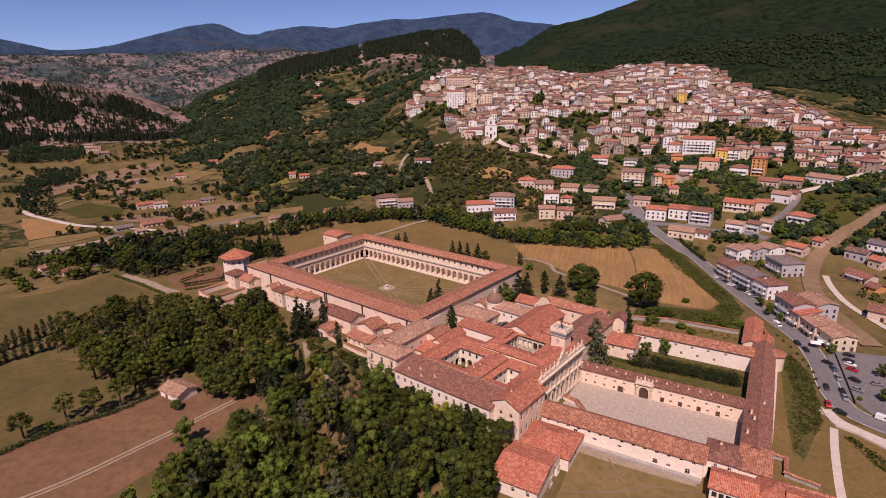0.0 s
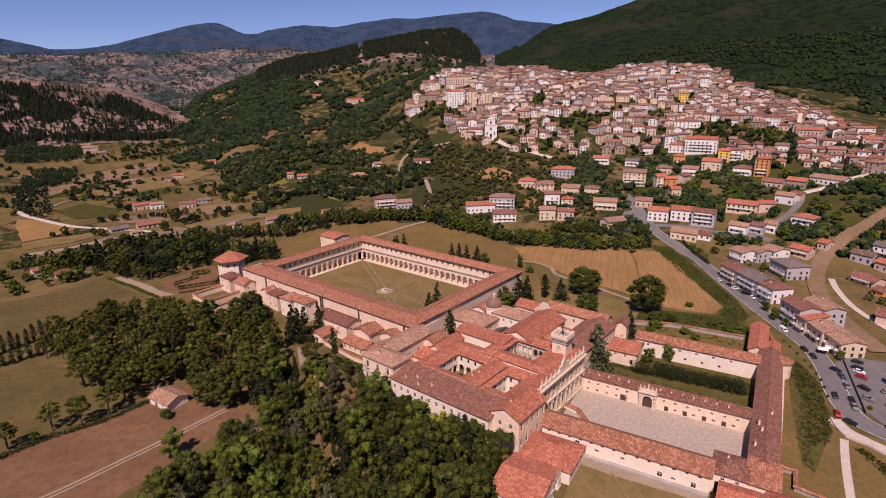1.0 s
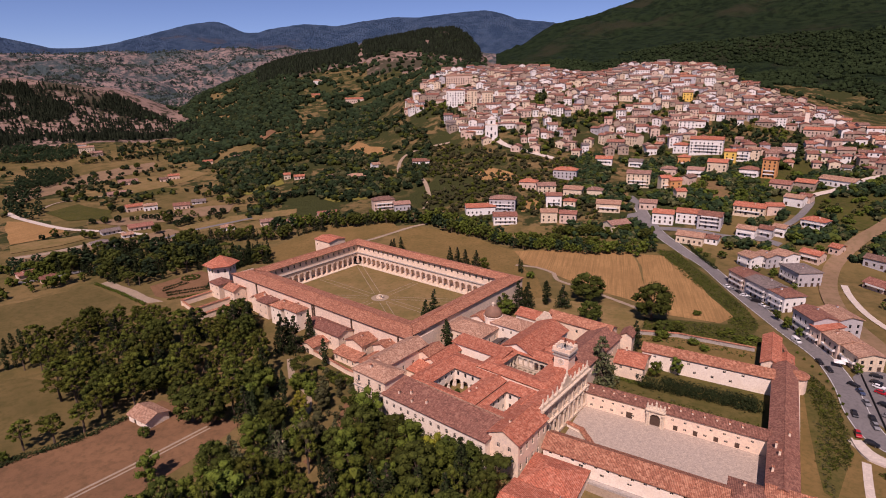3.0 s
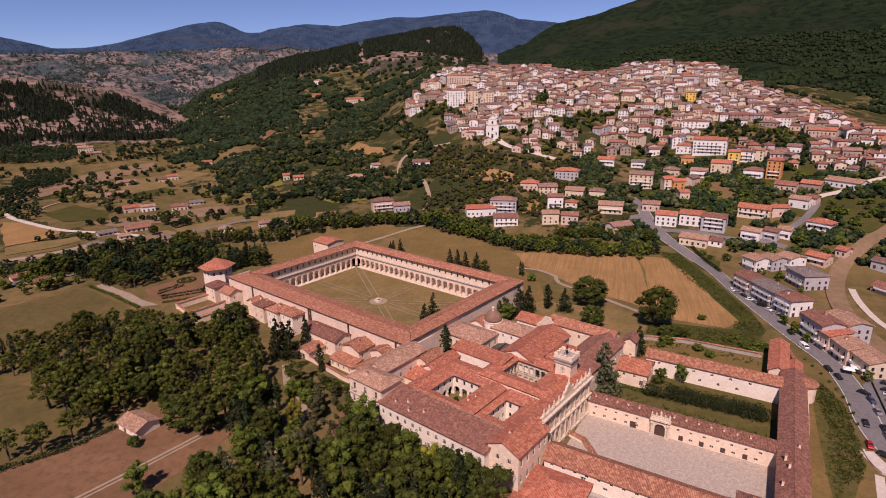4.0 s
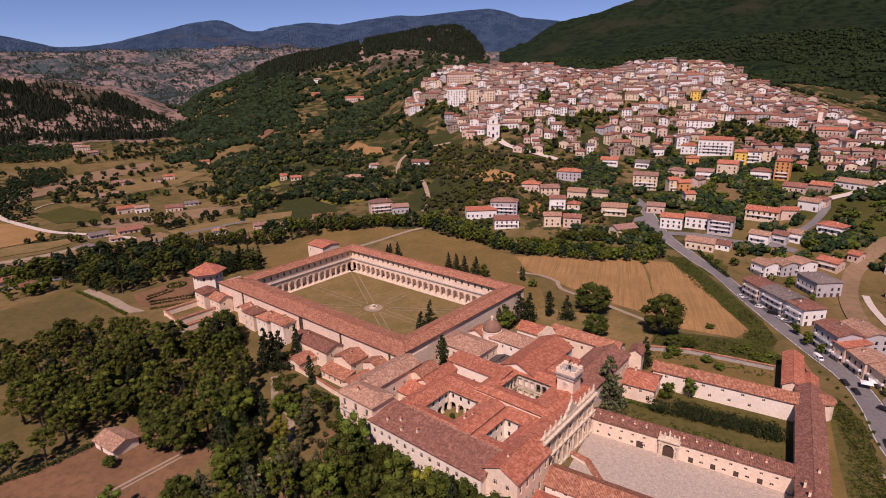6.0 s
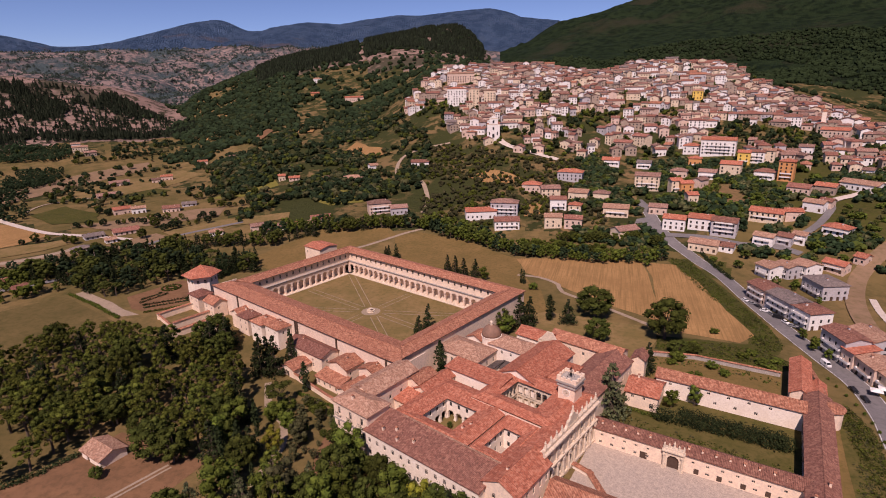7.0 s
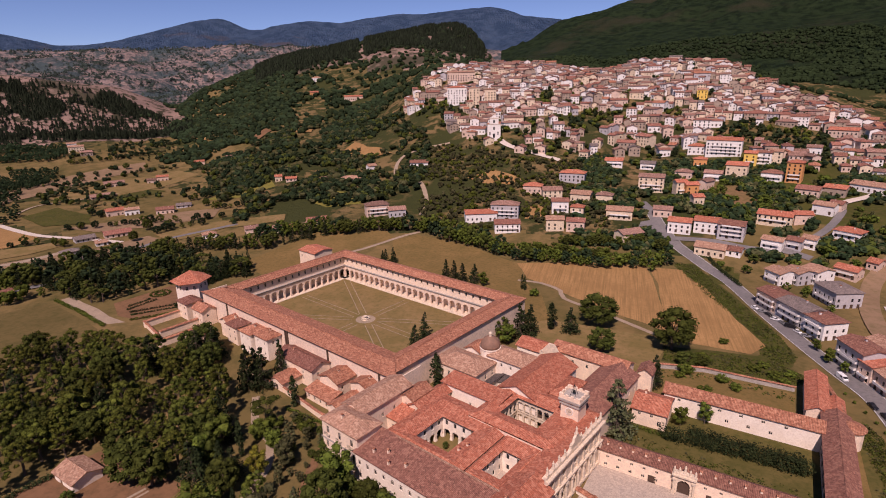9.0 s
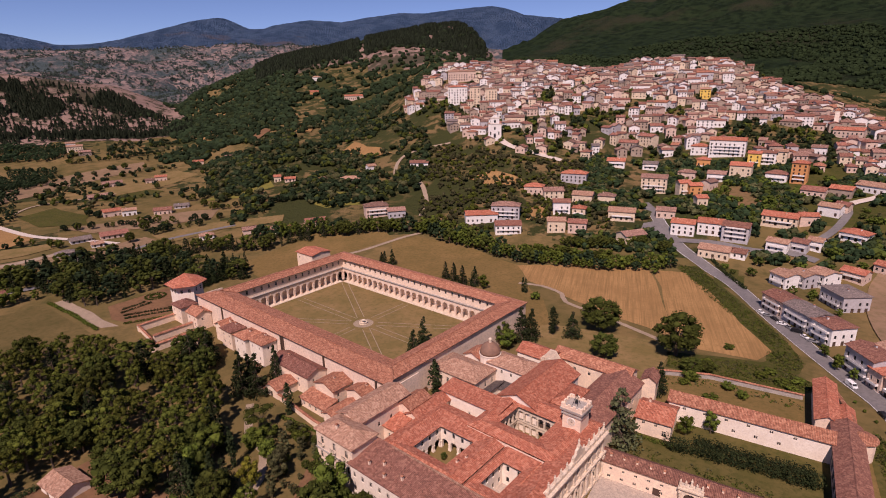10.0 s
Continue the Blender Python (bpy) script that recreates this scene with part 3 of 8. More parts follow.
patch("field", [(101, 157), (119, 162), (148, 112), (168, 72), (163, 61), (131, 58), (115, 115)], "stubble", "mown straw field in long strips", "field", 0.1, seed=4)
road("verge", [(118, 172), (142, 132), (161, 96), (172, 70), (170, 56), (150, 50), (131, 44)], 13.0, "green_field", "rough green verge of weeds and grass", "grass", 0.05)
patch("field", [(131, 36), (152, 37), (179, 40), (188, 48), (172, 58), (150, 52), (131, 46)], "green_field", "rough green plot of weeds", "grass", 0.04, seed=5)
patch("field", [(130, 6), (180, 6), (180, 34), (150, 33), (129, 27)], "dry_grass", "dry brown grass behind the garden range", "grass", 0.04, seed=45)
patch("field", [(60, 36), (75, 52), (131, 58), (128, 22), (95, 20)], "lawn", "sunburnt lawn with trees", "grass", 0.05, seed=6)
# ground in front of the wood
patch("field", [(-40, -215), (-29, -190), (-27, -182), (-25, -166), (-18, -149), (-16, -132), (-16, -119), (16, -115), (24, -114), (26, -150), (28, -200), (0, -235)], "earth", "bare reddish earth field with a track", "field", 0.08, seed=7)
patch("field", [(-104, -162), (-95, -150), (-85, -138), (-68, -132), (-44, -135), (-22, -130), (-20, -149), (-27, -166), (-31, -192), (-60, -204), (-90, -195)], "hay", "mown dry lawn beside pine trees", "grass", 0.06, seed=8)
patch("field", [(-200, -140), (-182, -83), (-176, -63), (-135, -66), (-116, -68), (-110, -92), (-112, -112), (-126, -150)], "hay", "dry hay meadow", "field", 0.06, seed=9)
patch("field", [(-176, -58), (-118, -62.5), (-112, -57), (-176, -52)], "gravel", "bare tan garden strip", "field", 0.08, 0, seed=10)
# fields of the valley floor
patch("field", [(-431, -9), (-398, 3), (-339, -1), (-330, -23), (-333, -45)], "stubble", "pale brown ploughed field", "field", 0.3, 2, 2.0, seed=80)
patch("field", [(-329, -47), (-325, -26), (-311, 2), (-296, -2), (-294, -27), (-304, -56)], "lawn", "dry green meadow strip", "field", 0.4, 2, 2.0, seed=81)
patch("field", [(-437, 26), (-450, 63), (-386, 64), (-352, 46), (-379, 20)], "green_field", "dull green crop field", "field", 0.4, 2, 2.0, seed=82)
patch("field", [(-573, 45), (-622, 125), (-633, 237), (-634, 264), (-589, 236), (-556, 127), (-522, 58), (-506, 20)], "fallow", "rosy fallow field in a long strip", "field", 0.5, 2, 2.0, seed=83)
patch("field", [(-537, 102), (-532, 250), (-465, 238), (-454, 174), (-455, 107), (-496, 75)], "lawn", "dry olive meadow", "field", 0.3, 2, 2.0, seed=84)
patch("field", [(-448, 103), (-454, 160), (-426, 165), (-411, 110)], "green_field", "green kitchen field", "field", 0.4, 2, 2.0, seed=85)
patch("field", [(-357, 24), (-339, 60), (-311, 112), (-287, 133), (-265, 109), (-290, 63), (-316, 32)], "fallow", "pale fallow strip", "field", 0.4, 2, 2.0, seed=86)
patch("field", [(-265, 52), (-250, 98), (-203, 136), (-189, 122), (-223, 89), (-232, 45)], "lawn", "dry olive meadow", "field", 0.5, 2, 2.0, seed=87)
patch("field", [(-264, 4), (-264, 46), (-233, 41), (-222, 20), (-237, -7)], "fallow", "brown fallow field", "field", 0.3, 2, 2.0, seed=88)
patch("field", [(-332, 147), (-335, 187), (-312, 216), (-285, 200), (-298, 163)], "meadow", "yellow green meadow strip", "field", 0.4, 2, 2.0, seed=89)
patch("field", [(-209, 172), (-206, 202), (-168, 200), (-150, 177), (-177, 161)], "meadow", "bright green rough garden slope", "field", 0.4, 2, 2.0, seed=90)
patch("field", [(-294, -60), (-282, -32), (-275, -12), (-258, -16), (-257, -40), (-273, -68)], "fallow", "dusty ground beside the valley road", "field", 0.5, 2, 2.0, seed=91)
CLEARINGS = (("stubble", "dry clearing on the hillside", [(-821, 544), (-745, 524), (-709, 494), (-754, 500)]),
                 ("stubble", "dry clearing on the hillside", [(-757, 419), (-684, 420), (-636, 375), (-692, 384)]), ("stubble", "dry clearing on the hillside", [(-292, 299), (-302, 349), (-212, 307), (-267, 280)]),
                 ("earth", "bare clearing on the hillside", [(-525, 358), (-542, 410), (-510, 397), (-499, 357)]), ("stubble", "dry clearing on the hillside", [(-476, 418), (-453, 434), (-430, 402), (-456, 397)]))
for k, (m, label, poly) in enumerate(CLEARINGS):
    patch("field", poly, m, label, "field", 1.6, 2, 3.0, seed=21 + k)
patch("field", [(123, 302), (135, 322), (156, 300), (174, 276), (158, 260), (138, 264)], "orchard", "dry grass and reddish earth of an orchard slope", "field", 0.6, seed=19)
patch("field", [(-87, 256), (-70, 274), (-47, 270), (-31, 261), (-46, 250), (-64, 248)], "stubble", "dry clearing on the hillside", "field", 0.8, seed=20)
patch("field", [(-8, 221), (3, 232), (10, 210), (-4, 201)], "stubble", "small dry plot between houses", "field", 0.5, seed=31)
patch("field", [(204, 236), (213, 252), (240, 262), (252, 240), (233, 226), (213, 214)], "green_field", "bright green meadow", "grass", 0.5, seed=21)

# courts of the monastery
patch("court", [(127, -71), (186.3, -71), (186.3, -42), (127, -42)], "paving", "grey cobbled forecourt", "pavement", 0.12, 0, 0)
patch("court", [(127, -37), (186.3, -37), (186.3, 2), (127, 2)], "garden_grass", "walled garden of rough dry grass", "grass", 0.1, 0, 0)
patch("court", [(140, -80), (178, -80), (190, -86), (186, -112), (142, -112)], "lawn", "worn grass yard with dusty tracks", "grass", 0.1, 1, 0.6)
patch("court", [(194, -68), (194, 6), (203, 4), (210, -22), (250, -30), (262, -100), (196, -100)], "dry_grass", "dry grass strip outside the monastery wall", "grass", 0.07, 1, 0.8)
patch("verge", [(197.5, 10), (199, 26), (204, 18), (207.5, 6), (209, -14), (209.6, -26), (207, -39), (204.4, -54), (201.5, -52), (199.5, -38), (198.5, -12)], "garden_grass", "bank of green weeds and brambles", "grass", 0.12, 1, 1.6)
patch("rubble", [(128, -84.8), (150, -85.6), (176, -84.2), (177, -81), (128, -81)], "gravel", "pale rubble along the foot of the wall", "rubble", 0.14, 1, 0.7)
road("track", [(142, -106), (156, -98), (166, -90), (178, -86)], 0.7, "fallow", "dusty track across the yard", "path", 0.16)
road("track", [(150, -84), (158, -94), (164, -108)], 0.5, "fallow", "dusty track across the yard", "path", 0.19)
MAIN = [(70, 262), (84, 240), (96, 218), (110, 197), (127, 178), (146, 153), (165, 115), (181, 85), (194, 62), (205, 43), (211, 21), (214, -2), (221, -17), (245, -26), (300, -30)]
road("road", MAIN, 8.6, "asphalt", "grey asphalt road past the monastery", "road", 0.12)
patch("car_park", [(216, 14), (214, 30), (219, 42), (226, 40), (246, 44), (262, 10), (250, -16), (226, -14), (218, -2)], "asphalt", "asphalt car park", "road", 0.13, 0, 0)
for off in (-4.0, 4.0):
    road("road_marking", MAIN[1:-1], 0.18, "road_paint", "white edge line of the road", "marking", 0.15, offset=off)
road("kerb", [(210.2, -18), (211.2, -23), (214, -28.4), (219, -30), (227, -35), (246, -42)], 0.6, "kerb", "low white concrete parapet along the road", "kerb", 0.75, thick=0.8)
road("pavement", [(211, -18), (213.4, -23), (217.4, -26.6), (227, -31.4), (246, -38.4)], 4.6, "kerb", "pale concrete pavement beside the road", "pavement", 0.2, thick=0.2)
road("pavement", [(195.2, 6), (195, -18), (194.7, -38), (194.3, -57)], 1.5, "kerb", "pale paved strip along the gate range", "pavement", 0.18)
road("footpath", [(213.2, -30), (212.7, -42), (212.6, -54), (212.8, -66), (214, -84), (218, -110)], 2.4, "kerb", "pale stepped footpath through dry grass", "path", 0.14)
road("track", [(-20, -232), (4, -188), (11, -156), (15.5, -121)], 1.0, "gravel", "pale wheel track across the earth field", "path", 0.14, offset=0.9)
road("track", [(-20, -232), (4, -188), (11, -156), (15.5, -121)], 0.8, "gravel", "pale wheel track across the earth field", "path", 0.14, offset=-0.9)
road("footpath", [(-95, 74), (-84, 98), (-73, 137), (-60, 160)], 3.0, "gravel", "pale gravel farm path", "path", 0.16)
road("footpath", [(38, 96), (52, 98), (66, 92), (72, 82), (98, 72), (125, 60)], 2.6, "gravel", "pale gravel field path", "path", 0.16)
road("footpath", [(3, -70), (12, -78), (20, -84), (29, -86), (39, -96), (42, -104), (46, -114)], 2.8, "gravel", "pale gravel garden drive", "path", 0.1)
road("footpath", [(46, -76), (52, -90), (60, -104), (60, -118)], 3.0, "earth", "brown earth path between trees", "path", 0.1)
road("lane", [(-85, 175), (-96, 200), (-130, 240), (-165, 250), (-190, 300), (-150, 330)], 4.0, "gravel", "pale lane climbing the hillside", "road", 0.8)
road("lane", [(-150, 400), (-118, 372), (-96, 340), (-70, 322), (-20, 318)], 6.5, "kerb", "pale paved road into the town", "road", 0.9)
LANE = [(172, 206), (189, 228), (197, 244), (202, 264), (200, 278)]
BEND = [(202, 278), (207, 284), (218, 294), (229, 308), (241, 326), (262, 345)]
BACK = [(104, 206), (129, 209), (152, 205), (172, 206), (186, 200)]
RAIL = [(232, 50), (216, 95), (211, 132), (213, 168), (218, 189), (229, 212), (241, 229), (262, 262)]
PATHWAY = [(262, 40), (246, 66), (228, 100), (221, 128), (219, 150)]
STREETS = (MAIN, LANE, BEND, BACK, RAIL, PATHWAY)
road("lane", LANE, 5.0, "asphalt", "asphalt lane between houses", "road", 0.6)
road("lane", BEND, 6.0, "kerb", "pale road curving along a retaining wall", "road", 0.9)
road("lane", BACK, 5.5, "asphalt", "asphalt street behind white houses", "road", 0.5)
patch("yard", [(79, 225), (88, 232), (100, 217), (97, 206), (80, 208)], "asphalt", "open asphalt yard beside the road", "road", 0.4, 1, 0.5)
road("lane", [(-475, 8), (-444, 3), (-398, 1), (-350, 2), (-319, 10), (-297, 17), (-263, 24)], 5.5, "kerb", "pale valley road", "road", 0.6)
road("lane", [(-288, -62), (-279, -45), (-276, -27), (-276, -11)], 7, "gravel", "broad dusty valley track", "road", 0.6)
road("lane", [(-224, -86), (-219, -73), (-214, -59), (-209, -44), (-209, -36)], 6, "asphalt", "grey asphalt valley road", "road", 0.6)
road("lane", [(-236, 19), (-240, 51), (-230, 82), (-222, 100)], 5, "asphalt", "grey asphalt valley road", "road", 0.6)
road("lane", [(-453, 28), (-473, 52), (-473, 86), (-462, 130)], 3, "gravel", "pale farm track", "road", 0.6)
road("railway_bed", RAIL, 9.0, "fallow", "bare brown disused railway bed", "track", 0.6)
road("lane", PATHWAY, 3.4, "kerb", "narrow concrete lane", "road", 0.3)

# ---- great cloister ----
CC, CR = (-6.0, 7.0), -8.3
CT = pose(CC[0], CC[1], 0, 0, 0, CR)
A0, B0 = 57.0, 34.8
EAVE, RIDGE, CORNICE = 13.4, 15.0, 7.6


def cw(x, y, r=0):
    p = CT @ Vector((x, y, 0))
    return p.x, p.y, CR + r


def arch_bay(w, pier, spring, top, m="stone_pale"):
    """One arcade bay, facing -y, from x=0 to w, with a round arch cut out and its reveal."""
    me = Mesh()
    r, d = (w - pier) / 2, 0.8
    cx = w / 2
    n = 10
    arc = [(cx + r * math.cos(math.pi * (1 - k / n)), spring + r * math.sin(math.pi * (1 - k / n))) for k in range(n + 1)]
    xl, xr = cx - r, cx + r
    for yy, flip in ((0, False), (d, True)):
        def quad(p):
            q = [(x, yy, z) for x, z in p]
            me.face(q[::-1] if flip else q, m)
        quad([(0, 0), (xl, 0), (xl, spring), (0, spring)])
        quad([(xr, 0), (w, 0), (w, spring), (xr, spring)])
        quad([(0, spring), (xl, spring), (xl, top), (0, top)])
        quad([(xr, spring), (w, spring), (w, top), (xr, top)])
        for k in range(n):
            quad([arc[k], arc[k + 1], (arc[k + 1][0], top), (arc[k][0], top)])
    edge = [(xl, 0.0), *arc, (xr, 0.0)]
    for (x0, z0), (x1, z1) in zip(edge, edge[1:]):
        me.face([(x0, 0, z0), (x0, d, z0), (x1, d, z1), (x1, 0, z1)], m)
    # base and impost mouldings of the pier, keystone
    for x0, x1 in ((-0.05, pier / 2 + 0.08), (w - pier / 2 - 0.08, w + 0.05)):
        me.box(x0, x1, -0.14, 0.0, 0, 0.6, m)
        me.box(x0, x1, -0.12, 0.0, spring - 0.35, spring - 0.05, m)
    me.box(cx - 0.25, cx + 0.25, -0.12, 0.0, spring + r - 0.1, spring + r + 0.7, m)
    return me


def cloister_wing(side, L, W, bays, roof_tile="roof_old"):
    """One wing of the great cloister. Local frame: inner arcade along x at y=0 facing -y, length L, body behind to y=W, mitred corners."""
    wing = thing("cloister_wing", side, "two storey cloister wing with round arches and clay tile roof", "building", "wings of the great cloister")
    step = L / bays
    bay = arch_bay(step, 1.0, 4.3, CORNICE, "plaster_pink").data("arch_bay")
    win = pane_mesh(1.15, 2.1, "window")
    for k in range(bays):
        part("arch_bay", bay, wing, at=pose(-L / 2 + k * step, 0, 0))
    me = Mesh()
    opens = [(step * (k + 0.5) - 0.58 + 0.6, 10.3 - CORNICE, 1.16, 2.1) for k in range(bays)]
    up = Mesh()
    wall_panel(up, L + 1.2, EAVE - CORNICE + 0.3, "plaster_cream", opens, 0.35)
    me.add([(x - L / 2 - 0.6, y + 0.6, z + CORNICE) for x, y, z in up.v], up.f, "plaster_cream")
    for x0, x1, y0, y1, z0, z1, m in ((-L / 2, L / 2, 3.9, 4.2, 0, CORNICE, "plaster_pink"), (-L / 2 - W, L / 2 + W, W - 0.4, W, -1, EAVE + 0.4, "plaster_pink"), (-L / 2, L / 2, 0.8, 3.9, CORNICE - 0.4, CORNICE - 0.05, "plaster_cream"),
                                      (-L / 2 - W, -L / 2 - W + 0.4, 0, W - 0.4, 0, EAVE, "plaster_pink"), (L / 2 + W - 0.4, L / 2 + W, 0, W - 0.4, 0, EAVE, "plaster_pink")):
        me.box(x0, x1, y0, y1, z0, z1, m)
    part("wall", me, wing)
    me = Mesh()
    me.box(-L / 2 - 0.3, L / 2 + 0.3, -0.35, 0.6, CORNICE, CORNICE + 0.45, "stone_grey")
    me.box(-L / 2 - 0.3, L / 2 + 0.3, -0.55, 0.6, CORNICE + 0.45, CORNICE + 0.7, "stone_grey")
    part("cornice", me, wing, "weathered grey stone cornice")
    me = Mesh()
    me.box(-L / 2 - 2, L / 2 + 2, -2.2, 4, 0.0, 0.35, "stone_pale")
    part("walkway", me, wing, "pale stone walkway")
    me = Mesh()
    o = 0.7
    ins, mid, outs = (-o, L / 2 - o), (W / 2, L / 2 + W / 2), (W + o, L / 2 + W + o)
    th = 0.3
    for sgn in (0, 1):
        a, b = ((ins, mid), (mid, outs))[sgn]
        za, zb = ((EAVE, RIDGE), (RIDGE, EAVE))[sgn]
        q = [(-a[1], a[0], za + th), (a[1], a[0], za + th), (b[1], b[0], zb + th), (-b[1], b[0], zb + th)]
        me.face(q, roof_tile)
        me.face([(x, y, z - th) for x, y, z in q][::-1], roof_tile)
    for (y, x), z in ((ins, EAVE), (outs, EAVE)):
        q = [(-x, y, z), (x, y, z), (x, y, z + th), (-x, y, z + th)]
        me.face(q if y < 0 else q[::-1], "wood_dark")
    me.box(-mid[1], mid[1], mid[0] - 0.2, mid[0] + 0.2, RIDGE + th - 0.06, RIDGE + th + 0.14, roof_tile)
    part("roof", me, wing)
    for k in range(bays):
        part("window", win, wing, at=pose(-L / 2 + step * (k + 0.5), 0.9, 10.3))
    return wing


cloister_wing(CT @ pose(0, B0, 0), 2 * A0, 9.5, 26)
cloister_wing(CT @ pose(-A0, 0, 0, 0, 0, 90), 2 * B0, 9.5, 16)
cloister_wing(CT @ pose(A0, 0, 0, 0, 0, -90), 2 * B0, 9.5, 16)
south = cloister_wing(CT @ pose(0, -B0, 0, 0, 0, 180), 2 * A0, 13.5, 26)
for k, x in enumerate((-62, -4.5, -3, -32, 46)):
    me = Mesh()
    me.box(-0.35, 0.35, -0.3, 0.3, 6.0, EAVE, "wood_dark")
    part("drainpipe", me, south, at=pose(x, 13.7, 0))

patch("court", [cw(-A0 + 1, -B0 + 1)[:2], cw(A0 - 1, -B0 + 1)[:2], cw(A0 - 1, B0 - 1)[:2], cw(-A0 + 1, B0 - 1)[:2]], "lawn", "sunburnt lawn of the great cloister", "grass", 0.1, 0, 0)
for ang, far in ((math.atan2(B0, A0), 62), (math.atan2(B0, -A0), 62), (math.atan2(-B0, A0), 62), (math.atan2(-B0, -A0), 62), (0, 52), (math.pi, 52), (math.pi / 2, 30), (-math.pi / 2, 30)):
    for s in (-1.7, 1.7):
        c, d = math.cos(ang), math.sin(ang)
        a = CT @ Vector((7 * c - s * d, 7 * d + s * c, 0))
        b = CT @ Vector((far * c - s * d, far * d + s * c, 0))
        road("path_edging", [(a.x, a.y), (b.x, b.y)], 0.36, "gravel", "pale stone edging of a cloister path", "path", 0.2)
me = Mesh()
me.tube([(0, 0, 0.12, 7.6), (0, 0, 0.17, 7.6)], "lawn", 40)
me.tube([(0, 0, 0.17, 5.0), (0, 0, 0.19, 5.0)], "gravel", 40)
tagged(part("path_circle", me, None, at=CT), "round gravel place about the fountain", "path", kind="structure")
fountain = thing("fountain", CT, "pale stone fountain with a round basin", "fountain")
me = Mesh()
me.tube([(0, 0, 0, 2.2), (0, 0, 0.3, 2.2), (0, 0, 0.3, 1.9), (0, 0, 0.9, 2.0), (0, 0, 1.0, 2.1), (0, 0, 1.0, 1.8), (0, 0, 0.6, 1.7)], "stone_pale", 20)
part("basin", me, fountain)
me = Mesh()
me.tube([(0, 0, 0.4, 0.4), (0, 0, 1.3, 0.25), (0, 0, 1.6, 0.35)], "stone_pale", 10)
part("pedestal", me, fountain)
me = Mesh()
me.tube([(0, 0, 1.6, 0.3), (0, 0, 1.75, 0.9), (0, 0, 1.9, 1.0), (0, 0, 1.85, 0.8)], "stone_pale", 16)
part("bowl", me, fountain)


# ---- monastery core, in the cloister's axes ----
def block(x0, x1, y0, y1, H, rise=2.0, roof="gable", along=None, name="monastery_block", label="monastery range with plaster walls and clay tile roof", world=False, z=0.0, **kw):
    L, W = x1 - x0, y1 - y0
    r = 0
    if along == "y" or (along is None and W > L):
        L, W, r = W, L, 90
    cx, cy = (x0 + x1) / 2, (y0 + y1) / 2
    px, py, pr = (cx, cy, 0) if world else cw(cx, cy)
    r = kw.pop("turn", r)
    return house(name, px, py, pr + r, L, W, H, rise, roof, label=label, z=z, **kw)


def chimney(x, y, z, h=1.4, w=0.6, world=True, rot=0):
    if not world:
        x, y, rot = cw(x, y)
    top = thing("chimney", pose(x, y, z, 0, 0, rot), "small plastered chimney on a tiled roof", "chimney", "roof chimneys")
    me = Mesh()
    me.box(-w / 2, w / 2, -w / 2, w / 2, -0.6, h, "plaster_cream")
    part("shaft", me, top)
    me = Mesh()
    me.box(-w * 0.7, w * 0.7, -w * 0.7, w * 0.7, h, h + 0.12, "roof_old")
    me.add([(-w * 0.6, -w * 0.6, h + 0.12), (w * 0.6, -w * 0.6, h + 0.12), (w * 0.6, w * 0.6, h + 0.12), (-w * 0.6, w * 0.6, h + 0.12), (-w * 0.6, 0, h + 0.45), (w * 0.6, 0, h + 0.45)],
           [(0, 1, 5, 4), (2, 3, 4, 5), (0, 4, 3), (1, 2, 5)], "roof_old")
    part("cap", me, top)


